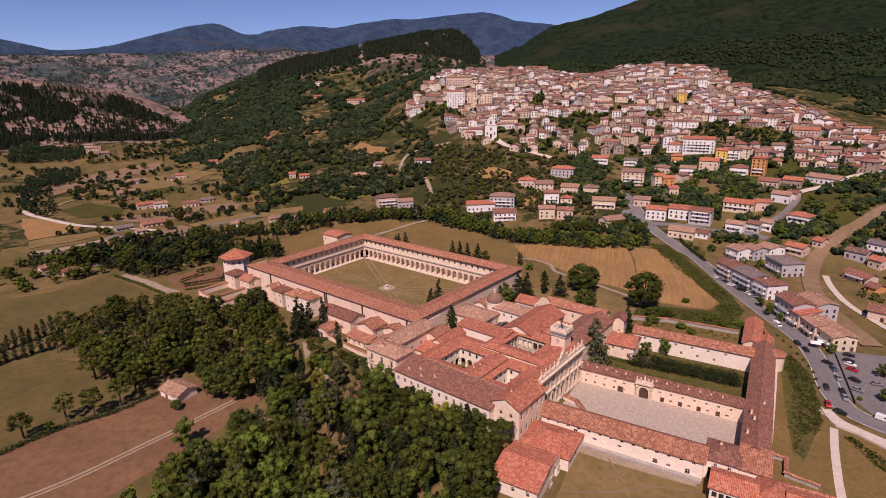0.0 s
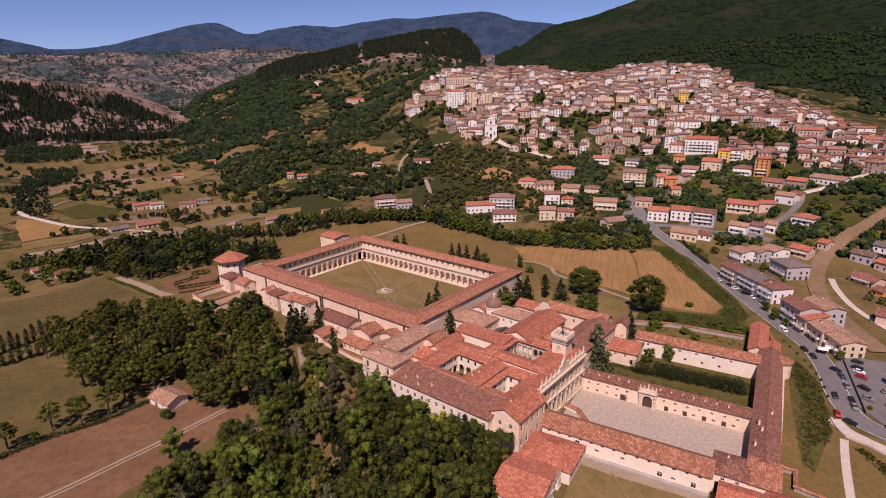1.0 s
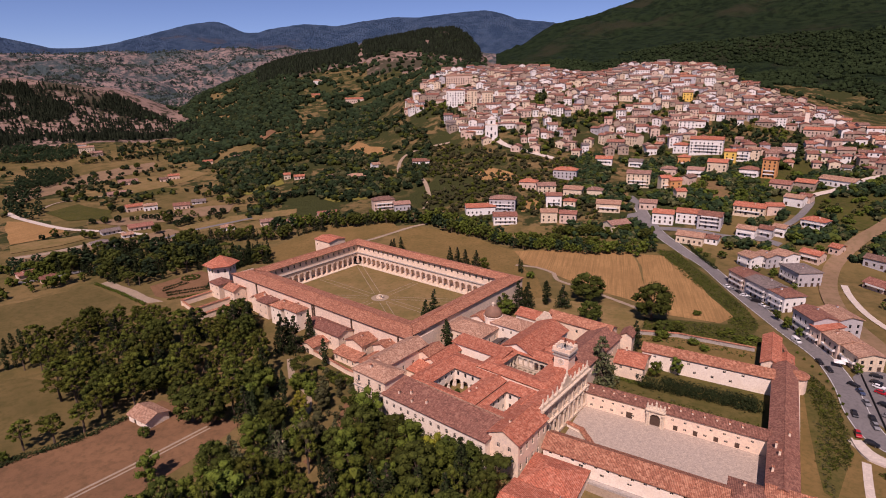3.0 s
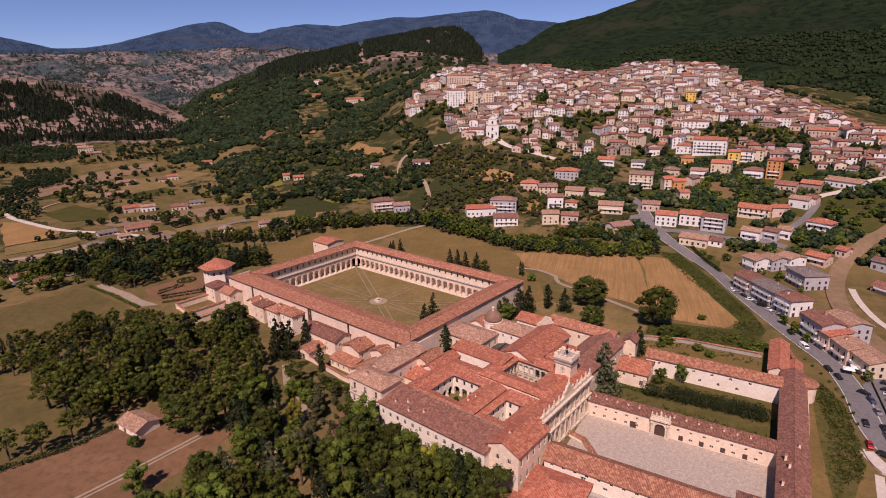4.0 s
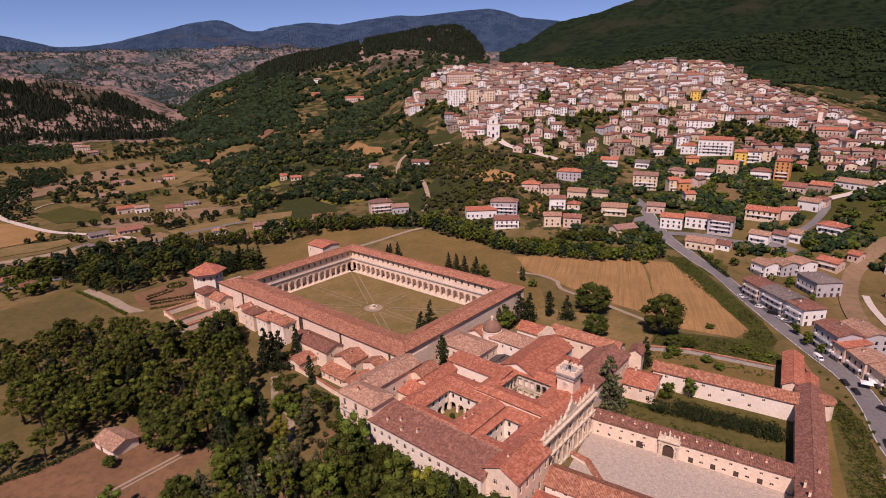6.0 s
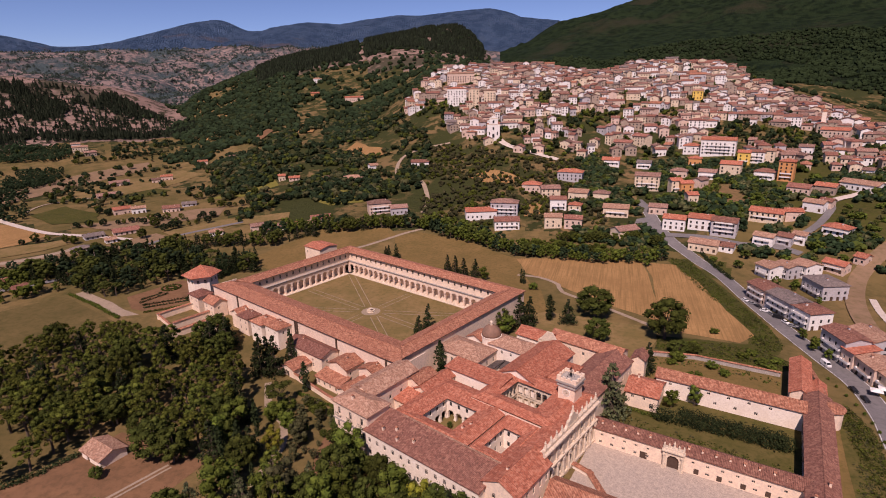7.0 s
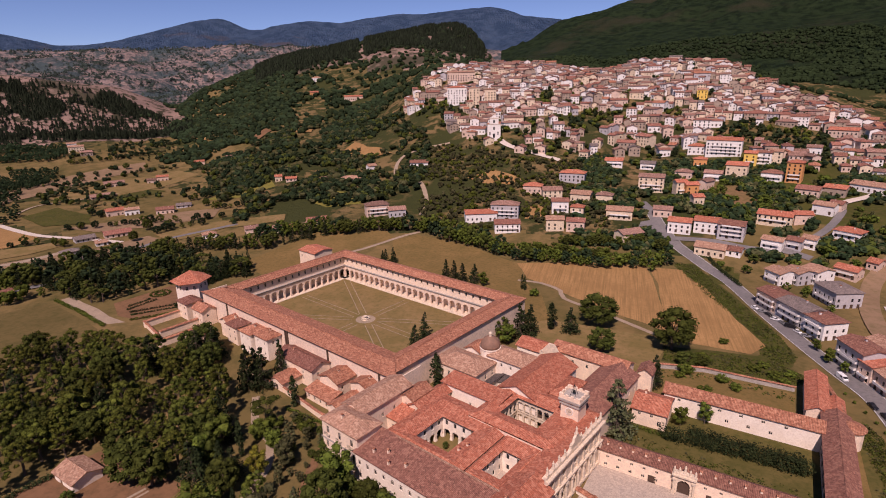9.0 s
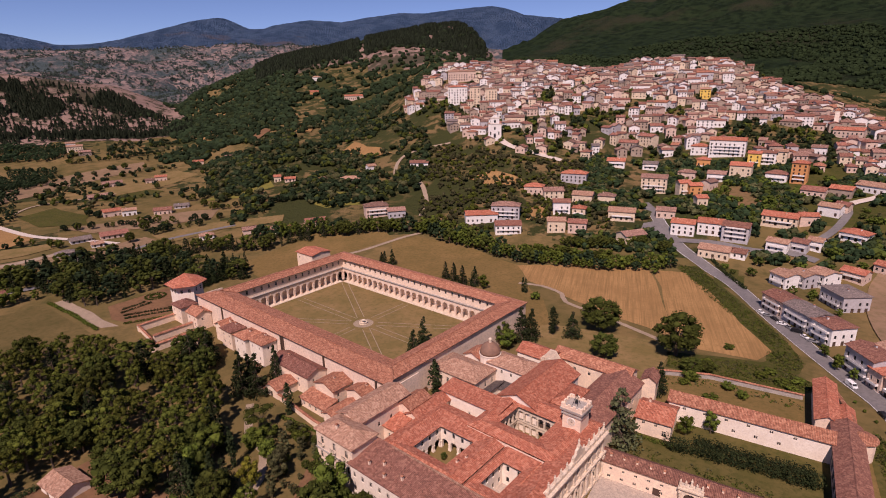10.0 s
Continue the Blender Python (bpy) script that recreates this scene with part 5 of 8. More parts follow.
for x in (-81, -63, -53):
    garden_wall([(x, -57), (x, -74 if x < -60 else -79)], 3.4, t=1.6)
garden_wall([(-81, -74), (-63, -76), (-53, -80)], 2.6)
garden_wall([(-44, -57), (-44, -70), (-20, -72)], 2.6)
garden_wall([(0, -58), (2, -66), (18, -67)], 2.6)
garden_wall([(26, -66), (50, -68), (66, -68)], 2.4)

# ---- hexagonal garden pavilion at the corner ----
x, y, r = cw(-86.5, -46)
pv = thing("pavilion_tower", pose(x, y, 0, 0, 0, r), "pale hexagonal tower with a wide red tile roof", "tower")
me = Mesh()
me.tube([(0, 0, -1, 8.0), (0, 0, 16.6, 7.8)], "plaster_white", 6)
part("wall", me, pv)
me = Mesh()
me.tube([(0, 0, 16.2, 10.5), (0, 0, 16.5, 10.6), (0, 0, 20.8, 1.0), (0, 0, 21.2, 0.3)], "roof_red", 6)
part("roof", me, pv)
for k in range(6):
    for u in (-1.8, 1.8):
        part("window", pane_mesh(1.1, 1.8, "window"), pv, at=pose(0, 0, 0, 0, 0, 60 * k) @ pose(u, -6.9, 12.4))
block(-96, -80, 30, 44, 12, 1.2, "gable", "x", name="monastery_block", tile="roof_red", wall="plaster_cream", wins={"s": [(2, 8, 1, 1.6)]})

# ---- forecourt ranges, square to the court ----
pw = block(127.5, 186.3, -42, -36.2, 6.4, 1.6, "gable", world=True, wall="plaster_cream", tile="roof_dark", name="forecourt_range", label="long low cream forecourt range with dark tile roof",
           wins={"s": [*[(2.5 + 3.6 * k, 3.7, 0.8, 0.8) for k in range(5)], *[(30 + 4.0 * k, 3.7, 0.8, 0.8) for k in range(7)], *[(2.0 + 3.7 * k, 0.9, 0.9, 1.0) for k in range(5)], (15, 0, 2.2, 2.5, "door"),
                       *[(30.8 + 6.3 * k, 0.2, 1.4, 2.0, "door") for k in range(4)], *[(34 + 6.3 * k, 1.1, 1.0, 0.8) for k in range(4)]]})
for k in range(14):
    if k not in (5, 6):
        chimney(130 + 3.75 * k, -40.5, 7.0, 1.1, 0.55)
# baroque portal in the middle of the range
po = thing("portal", pose(152.4, -42.05, 0), "white carved stone portal with a dark round arch", "portal")
me = arch_bay(6.0, 2.6, 3.2, 6.2, "stone_pale")
part("arch", me, po, at=pose(-3, -0.9, 0))
me = Mesh()
me.box(-1.75, 1.75, 0.0, 0.1, 0, 5.0, "wood_dark")
part("gate", me, po, "dark wooden gate leaf", at=pose(0, -0.15, 0))
for u in (-2.6, 2.6):
    me = Mesh()
    me.box(-0.45, 0.45, -1.5, -0.9, 0, 0.9, "stone_pale")
    me.tube([(0, -1.2, 0.9, 0.28), (0, -1.2, 4.8, 0.23)], "stone_pale", 10)
    me.box(-0.45, 0.45, -1.5, -0.9, 4.8, 5.4, "stone_pale")
    part("column", me, po, at=pose(u, 0, 0))
me = Mesh()
me.box(-3.3, 3.3, -1.6, 0.4, 6.2, 6.7, "stone_pale")
me.box(-3.0, 3.0, -1.2, 0.2, 6.7, 7.4, "stone_pale")
part("entablature", me, po)
for u in (-2.8, -1.4, 1.4, 2.8):
    me = Mesh()
    me.box(-0.3, 0.3, -1.0, -0.4, 7.4, 8.0, "stone_pale")
    me.tube([(0, -0.7, 8.0, 0.26), (0, -0.7, 8.5, 0.3), (0, -0.7, 9.1, 0.05)], "stone_pale", 8)
    part("pinnacle", me, po, at=pose(u, 0, 0))
part("statue", statue_mesh().data("statue"), po, at=pose(0, -0.6, 7.4))

nw = block(126, 177.4, -80.6, -71.4, 6.6, 2.3, "gable", world=True, wall="plaster_white", tile="roof_old", name="forecourt_range", label="long low white forecourt range with tile roof",
           wins={"s": [*[(2.0 + 3.55 * k, 4.9, 0.9, 0.9) for k in range(14)], (11.5, 2.2, 1.3, 2.6), (18, 2.8, 1.2, 0.9), (26, 3.0, 1.2, 0.8), (37, 1.2, 1.4, 1.7), (41, 1.6, 1.2, 0.8), (46.5, 1.0, 1.3, 1.8)]})
me = Mesh()
me.box(-12, 25.6, -6.2, -4.6, -1, 0.9, "stone_grey")
part("footing", me, nw, "rough stone footing of the wall")
bw = block(139, 186.3, -1.2, 5.6, 7.6, 1.9, "gable", world=True, wall="plaster_white", tile="roof_old", name="garden_range", label="long white garden range with tile roof",
           wins={"s": [*[(4.5 + 6.5 * k, 5.2, 1.0, 1.0) for k in range(6)], *[(7 + 6.5 * k, 1.8, 1.0, 1.1) for k in range(5)]]})
# twelve added dark sheets in the west wall stand in for its shade
gw = block(186.4, 193.9, -68, 13, 7, 1.9, "gable", "y", world=True, wall="plaster_pink", tile="roof_dark", name="gate_range", label="long gate range with broad worn tile roof",
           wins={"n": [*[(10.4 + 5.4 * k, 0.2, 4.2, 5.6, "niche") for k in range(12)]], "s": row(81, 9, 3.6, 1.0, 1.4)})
block(182.0, 188.4, 13, 41, 6.6, 1.8, "gable", "y", world=True, wall="plaster_pink", tile="roof_red", name="gate_range", label="narrow gate range with red tile roof")
block(188.5, 193.2, 13.2, 28, 4.8, 1.3, "gable", "y", world=True, wall="plaster_pink", tile="roof_red", name="gate_range", label="low lean range with red tile roof")
garden_wall([(193.8, 13), (192, 26), (188.9, 38)], 5.2, "white plaster edge wall beside the gate range", True, 0.7, "plaster_white")
ex = thing("apse", pose(194, 8, 0), "half round apse with tile roof on the gate range", "apse")
me = Mesh()
me.tube([(0, 0, -1, 3.8), (0, 0, 6.6, 3.8)], "plaster_pink", 16)
part("wall", me, ex)
me = Mesh()
me.tube([(0, 0, 6.6, 4.4), (0, 0, 6.9, 4.4), (0, 0, 8.4, 0.4)], "roof_old", 16)
part("roof", me, ex)
gh = block(131, 142.2, -14.4, -2.2, 6.2, 2.4, "gable", "x", world=True, wall="plaster_cream", tile="roof_red", name="garden_house", label="small cream garden house with red tile roof",
           wins={"s": [(2, 4, 0.9, 1.1), (6, 4, 0.9, 1.1), (8.5, 1.2, 1.2, 2.0)], "e": [(2.5, 4.4, 0.8, 1), (7.5, 4.4, 0.8, 1), (5, 1.5, 0.9, 1.4)]})
block(128, 133, 6, 13, 9, 1.6, "gable", "y", world=True, wall="plaster_cream", tile="roof_dark", name="monastery_block", wins={"s": [(2, 6, 0.9, 1.2)]})
for x, y, z in ((188, -48, 8.6), (189, -52, 8.7), (191.5, -40, 8.3), (187.5, -60, 8.0), (134, -8, 8.8), (181, -72, 8.4)):
    chimney(x, y, z)
block(177.4, 186.4, -78.4, -68, 7.2, 1.8, "hip", "x", world=True, wall="plaster_white", tile="roof_dark", name="gatehouse", label="gatehouse with hipped dark tile roof and round arch",
      wins={"s": [(1.0, 0, 3.2, 4.2, "niche"), (2.4, 5, 0.9, 1.0), (6.2, 5, 0.9, 1.0)]})
block(186.4, 194.4, -77, -68, 6.0, 2.2, "shed", "x", world=True, wall="plaster_white", tile="roof_old", name="gatehouse", label="sloping tile roof beside the gatehouse", turn=0)
lg = block(180, 191.4, -89.5, -80.2, 5.8, 1.6, "gable", "x", world=True, wall="plaster_white", tile="roof_orange", name="loggia", label="red roofed lodge with a row of dark arches",
           wins={"s": [(0.6 + 1.8 * k, 2.6, 1.3, 1.9, "niche") for k in range(6)]})
block(191.8, 199, -86, -76.5, 5, 1.8, "hip", "y", world=True, wall="plaster_white", tile="roof_orange", name="lodge", label="low lodge with new orange tile roof")
block(199, 209, -88, -77.5, 4.6, 1.6, "gable", "x", world=True, wall="plaster_white", tile="roof_orange", name="lodge", label="low lodge with new orange tile roof")
garden_wall([(186.5, -77.6), (194, -75.5), (210, -74.8)], 3.8, "white plaster boundary wall", True, 0.7, "plaster_white")
garden_wall([(194.4, -66), (194.6, -58), (199, -58), (199, -66), (207, -67.5)], 1.6, "low stepped terrace wall", True, 0.6, "stone_grey")
garden_wall([(130, 29), (148, 35), (163, 35.5), (179, 36)], 2.0, "old grey stone boundary wall", True, 0.6, "stone_grey")
garden_wall([(126.8, -57), (131.5, -58.4), (140, -68)], 1.4, "white stair wall before the church", True, 1.4, "plaster_white")
# annexes at the south-east corner
block(124.6, 141, -96.4, -82.4, 4.8, 2.4, "hip", "x", world=True, wall="plaster_white", tile="roof_orange", name="annex", label="low annex with orange tile roof", wins={"e": row(14, 3, 2.2, 1.0, 1.4), "s": []})
block(123.6, 138, -115, -96.4, 4.8, 2.2, "gable", "x", world=True, wall="plaster_white", tile="roof_orange", name="annex", label="low annex with orange tile roof", wins={"w": [(8, 2.2, 1, 1.4)], "s": row(14, 3, 2, 1.0, 1.6)})
ga = thing("arched_gable", pose(138.2, -102, 0, 0, 0, 90), "white gable wall with a large round arch", "wall")
me = arch_bay(8.4, 4.6, 3.4, 6.4, "plaster_white")
part("wall", me, ga, at=pose(-4.2, -0.5, 0))
me = Mesh()
me.box(-2.1, 2.1, 0.32, 0.4, 0, 5.6, "glass_and_shade")
part("window", me, ga, at=pose(0, 0, 0))
# small brick shed in the earth field
sh = block(-13.6, -2.2, -133, -124.6, 3.0, 1.6, "gable", "x", world=True, wall="plaster_white", tile="roof_pale", name="shed", label="small white shed with faded tile roof at the wood's edge", wins={"s": [(3, 0, 1.6, 1.9, "door"), (7.5, 1.2, 0.9, 0.8)]})


# ---- trees ----
ICO_V = [(0, 0, -1), (0.72, -0.53, -0.45), (-0.28, -0.85, -0.45), (-0.89, 0, -0.45), (-0.28, 0.85, -0.45), (0.72, 0.53, -0.45), (0.28, -0.85, 0.45), (-0.72, -0.53, 0.45), (-0.72, 0.53, 0.45), (0.28, 0.85, 0.45), (0.89, 0, 0.45), (0, 0, 1)]
ICO_F = [(0, 2, 1), (1, 5, 0), (0, 3, 2), (0, 4, 3), (0, 5, 4), (1, 10, 5), (2, 6, 1), (3, 7, 2), (4, 8, 3), (5, 9, 4), (1, 6, 10), (2, 7, 6), (3, 8, 7), (4, 9, 8), (5, 10, 9), (6, 11, 10), (7, 11, 6), (8, 11, 7), (9, 11, 8), (10, 11, 9)]
LEAF = [1.0]


def leaf_cloud(me, centre, radii, n, size, m, rnd, flat_bottom=False):
    """Small leaf sprays over a clump: bent quads that face outwards, with gaps."""
    cx, cy, cz = centre
    for _ in range(n):
        u, w = rnd.uniform(-1, 1), rnd.uniform(0, 2 * math.pi)
        if flat_bottom and u < -0.35:
            u = -0.35 + rnd.uniform(-0.1, 0.1)
        q = math.sqrt(max(0.0, 1 - u * u))
        d = Vector((q * math.cos(w), q * math.sin(w), u))
        k = rnd.uniform(0.72, 1.05)
        p = Vector((cx + d.x * radii[0] * k, cy + d.y * radii[1] * k, cz + d.z * radii[2] * k))
        nrm = (d + Vector((rnd.uniform(-0.7, 0.7), rnd.uniform(-0.7, 0.7), rnd.uniform(-0.2, 0.9)))).normalized()
        t = nrm.orthogonal().normalized()
        t = (Matrix.Rotation(rnd.uniform(0, 6.3), 3, nrm) @ t)
        b = nrm.cross(t)
        s = size * LEAF[0] * rnd.choice((0.5, 0.62, 0.75, 1.05))
        f = s * 0.22
        me.add([p - t * s - b * s * 0.3 - nrm * f, p + t * s * 0.1 - b * s * 0.8, p + t * s + b * s * 0.2 - nrm * f, p - t * s * 0.1 + b * s * 0.75], [(0, 1, 2), (0, 2, 3)], m)


def bough(me, centre, radii, n, size, m, rnd, flat_bottom=False):
    """A dense clump of foliage: a lumpy heart with leaf sprays about it."""
    cx, cy, cz = centre
    k = 0.74
    me.add([(cx + vx * radii[0] * k * rnd.uniform(0.75, 1.2), cy + vy * radii[1] * k * rnd.uniform(0.75, 1.2), cz + vz * radii[2] * k * rnd.uniform(0.75, 1.15)) for vx, vy, vz in ICO_V], ICO_F, m)
    leaf_cloud(me, centre, radii, n, size, m, rnd, flat_bottom)


def limb(me, a, b, r0, r1, m="bark", n=6):
    a, b = Vector(a), Vector(b)
    d = (b - a).normalized()
    t = d.orthogonal().normalized()
    s = d.cross(t)
    v = [p + (t * math.cos(2 * math.pi * k / n) + s * math.sin(2 * math.pi * k / n)) * r for p, r in ((a, r0), (b, r1)) for k in range(n)]
    me.add(v, [(k, (k + 1) % n, n + (k + 1) % n, n + k) for k in range(n)], m)


def tree_meshes(kind, seed, detail=1.0):
    """Trunk and crown meshes of a tree about 10 m high (cypress 12 m)."""
    rnd = random.Random(seed)
    trunk, crown = Mesh(), Mesh()
    n = lambda k: max(5, int(k * detail * 1.15))
    sparse = detail < 0.2
    if kind == "cypress":
        limb(trunk, (0, 0, -0.5), (0, 0, 5), 0.28, 0.12)
        for k in range(16):
            z = 0.9 + k * 0.7
            w = 1.25 * math.sin(math.pi * min(1, (k + 2.2) / 18)) ** 0.8 + 0.12
            for j in range(3):
                a = rnd.uniform(0, 6.3)
                leaf_cloud(crown, (0.4 * w * math.cos(a), 0.4 * w * math.sin(a), z + rnd.uniform(-0.3, 0.3)), (w * 0.75, w * 0.75, 0.8), n(13), 0.36, "leaf_dark", rnd)
    elif kind in ("fir", "cedar"):
        needle, base_w = ("leaf_dark", 3.3) if kind == "fir" else ("leaf_cedar", 4.0)
        limb(trunk, (0, 0, -0.5), (0, 0, 10.2), 0.3, 0.05)
        for k in range(13):
            z = 1.0 + k * 0.72
            w = base_w * (1 - k / 13.4) + 0.15
            for j in range(max(3, 8 - k // 2)):
                a = rnd.uniform(0, 6.3)
                e = w * rnd.uniform(0.85, 1.1)
                if not sparse:
                    limb(trunk, (0, 0, z + 0.4), (0.8 * e * math.cos(a), 0.8 * e * math.sin(a), z - 0.1), 0.06, 0.02, n=3)
                for f in (0.45, 0.8):
                    leaf_cloud(crown, (f * e * math.cos(a), f * e * math.sin(a), z - 0.25 * f * w * 0.5), (0.42 * w * 0.7 + 0.15, 0.42 * w * 0.7 + 0.15, 0.28), n(11), 0.34, needle, rnd)
    elif kind == "pine":
        lean = rnd.uniform(-0.6, 0.6)
        top = 6.2
        limb(trunk, (0, 0, -0.5), (lean * 0.5, 0, 3.4), 0.3, 0.24)
        limb(trunk, (lean * 0.5, 0, 3.4), (lean, 0.2, top), 0.24, 0.16)
        for k in range(26):
            u = 1 - 1.5 * (k + 0.5) / 26
            a, q, e = 2.4 * k + rnd.uniform(-0.4, 0.4), math.sqrt(1 - u * u), rnd.uniform(0.66, 1.08)
            c = (lean + 2.7 * e * q * math.cos(a), 2.7 * e * q * math.sin(a), 6.2 + 3.3 * e * u)
            limb(trunk, (lean * 0.8, 0.1, min(rnd.uniform(3.4, 5.6), c[2])), c, 0.08, 0.03, n=3)
            w = rnd.uniform(0.55, 1.0)
            bough(crown, c, (w, w, w * 0.8), n(36), 0.27, "leaf_pine", rnd, True)
    elif kind == "umbrella":
        limb(trunk, (0, 0, -0.5), (0.3, 0, 4.6), 0.34, 0.25)
        for k in range(18):
            a, rr = rnd.uniform(0, 6.3), 3.7 * math.sqrt(rnd.random())
            c = (0.3 + rr * math.cos(a), rr * math.sin(a), 7.6 - 0.09 * rr * rr + rnd.uniform(-0.3, 0.4))
            if not sparse or k % 3 == 0:
                limb(trunk, (0.3, 0, 4.4), c, 0.1, 0.04, n=4)
            w = rnd.uniform(1.0, 1.5)
            bough(crown, c, (w, w, w * 0.55), n(46), 0.27, "leaf_round", rnd, True)
    elif kind in ("round", "copse"):
        limb(trunk, (0, 0, -0.5), (0.1, 0, 3.6), 0.38, 0.26)
        clumps = 18 if sparse else 34
        for k in range(clumps):
            u = 1 - 1.75 * (k + 0.5) / clumps
            a, q = 2.4 * k + rnd.uniform(-0.3, 0.3), math.sqrt(1 - u * u)
            e = rnd.uniform(0.78, 1.0)
            c = (3.5 * e * q * math.cos(a), 3.5 * e * q * math.sin(a), 5.3 + 3.7 * e * u)
            if not sparse:
                limb(trunk, (0, 0, 3.2), c, 0.1, 0.03, n=3)
            w = rnd.uniform(0.95, 1.5) * (1.25 if sparse else 1.0)
            bough(crown, c, (w, w, w * 0.85), n(44), 0.29, "leaf_round" if kind == "round" else "leaf_hill", rnd)
    else:
        m = {"oak": "leaf_oak", "bright": "leaf_bright", "olive": "leaf_olive", "shrub": "leaf_oak"}[kind]
        tall = 0.25 if kind == "shrub" else 1.0
        limb(trunk, (0, 0, -0.5), (rnd.uniform(-0.2, 0.2), 0, 3.2 * tall), 0.3, 0.22)
        for k in range(16):
            a, z = 2.4 * k + rnd.uniform(-0.5, 0.5), 2.4 + 6.3 * (k + rnd.random()) / 16
            wide = 3.3 * math.sin(math.pi * min(1, (z - 0.6) / 9.4)) ** 0.7
            rr = wide * rnd.uniform(0.35, 0.95)
            c = (rr * math.cos(a), rr * math.sin(a), z * (0.55 if kind == "shrub" else 1.0))
            if not sparse:
                limb(trunk, (0, 0, min(c[2], 2.6 * tall)), c, 0.1, 0.03, n=4)
            w = rnd.uniform(0.95, 1.75)
            bough(crown, c, (w, w, w * 0.85), n(62), 0.3, m, rnd)
    return trunk, crown


LABELS = {"cypress": ("slim dark green cypress tree", "cypress"), "fir": ("dark conical fir tree", "fir tree"), "cedar": ("tall grey green cedar with layered boughs", "cedar"), "pine": ("broad olive green pine tree with bare trunk", "pine tree"), "umbrella": ("umbrella pine with a flat green crown", "pine tree"),
          "oak": ("full green broadleaf tree", "tree"), "round": ("dense round dark green broadleaf tree", "tree"), "bright": ("yellow green broadleaf tree", "tree"), "olive": ("small grey green olive tree", "olive tree"), "shrub": ("low rounded green bush", "bush")}
PROTO = {}


def tree(kind, x, y, h, group="", wide=1.0, rnd=random.Random(5), z=None):
    detail = 0.86
    key = (kind, rnd.randrange(5))
    if key not in PROTO:
        t, c = tree_meshes(kind, 11 * key[1] + len(kind), detail)
        PROTO[key] = (t.data("trunk"), c.data("crown"))
    s = h / (12.0 if kind == "cypress" else 5.4 if kind == "shrub" else 10.0)
    z = height(x, y) if z is None else z
    top = thing("tree" if kind not in ("shrub",) else "bush", pose(x, y, z, 0, 0, rnd.uniform(0, 360)) @ Matrix.Diagonal((s * wide, s * wide, s, 1)), *LABELS[kind], group)
    part("trunk", PROTO[key][0], top)
    part("crown", PROTO[key][1], top)
    return top


STUFF = {}


def stuff_tree(me, kind, x, y, h, wide, rnd, detail=0.42):
    """A simpler tree laid into a joined wood."""
    key = (kind, rnd.randrange(4), detail)
    if key not in STUFF:
        LEAF[0] = (0.42 / detail) ** 0.4
        t, c = tree_meshes(kind, 13 * key[1] + len(kind), detail)
        LEAF[0] = 1.0
        STUFF[key] = (t, c)
    s = h / (12.0 if kind == "cypress" else 5.4 if kind == "shrub" else 10.0)
    w = s * wide
    a = rnd.uniform(0, 6.3)
    ca, sa, z0 = w * math.cos(a), w * math.sin(a), height(x, y)
    for src in STUFF[key]:
        n0 = len(me.v)
        me.v += [(x + ca * p[0] - sa * p[1], y + sa * p[0] + ca * p[1], z0 + s * p[2]) for p in src.v]
        me.f += [tuple(i + n0 for i in f) for f in src.f]
        ix = [me.slot(k) for k in src.mats]
        me.m += [ix[k] for k in src.m]


LINES = {}


def near_line(pts, x, y, d):
    if id(pts) not in LINES:
        LINES[id(pts)] = np.array(curve_points(pts, 4.0))
    q = LINES[id(pts)]
    return float(((q[:, 0] - x) ** 2 + (q[:, 1] - y) ** 2).min()) < d * d


def inside(poly, x, y):
    c = False
    for (x0, y0), (x1, y1) in zip(poly, poly[1:] + poly[:1]):
        if (y0 > y) != (y1 > y) and x < (x1 - x0) * (y - y0) / (y1 - y0) + x0:
            c = not c
    return c


def grove(poly, gap, kinds, hs, group, seed, avoid=(), limit=400, wide=(0.9, 1.2), joined=""):
    """Trees scattered in an outline, none nearer to another than gap."""
    rnd = random.Random(seed)
    xs, ys = [p[0] for p in poly], [p[1] for p in poly]
    put, me = [], Mesh()
    for _ in range(limit * 30):
        x, y = rnd.uniform(min(xs), max(xs)), rnd.uniform(min(ys), max(ys))
        if not inside(poly, x, y) or any((x - a) ** 2 + (y - b) ** 2 < gap * gap for a, b in put) or any((x - a) ** 2 + (y - b) ** 2 < c * c for a, b, c in avoid):
            continue
        put.append((x, y))
        if joined:
            stuff_tree(me, rnd.choice(kinds), x, y, rnd.uniform(*hs), rnd.uniform(*wide), rnd, 0.13)
        else:
            tree(rnd.choice(kinds), x, y, rnd.uniform(*hs), group, rnd.uniform(*wide), rnd)
        if len(put) >= limit:
            break
    if joined:
        tagged(part("woodland", me, None), joined, "trees", kind="stuff")
    return put


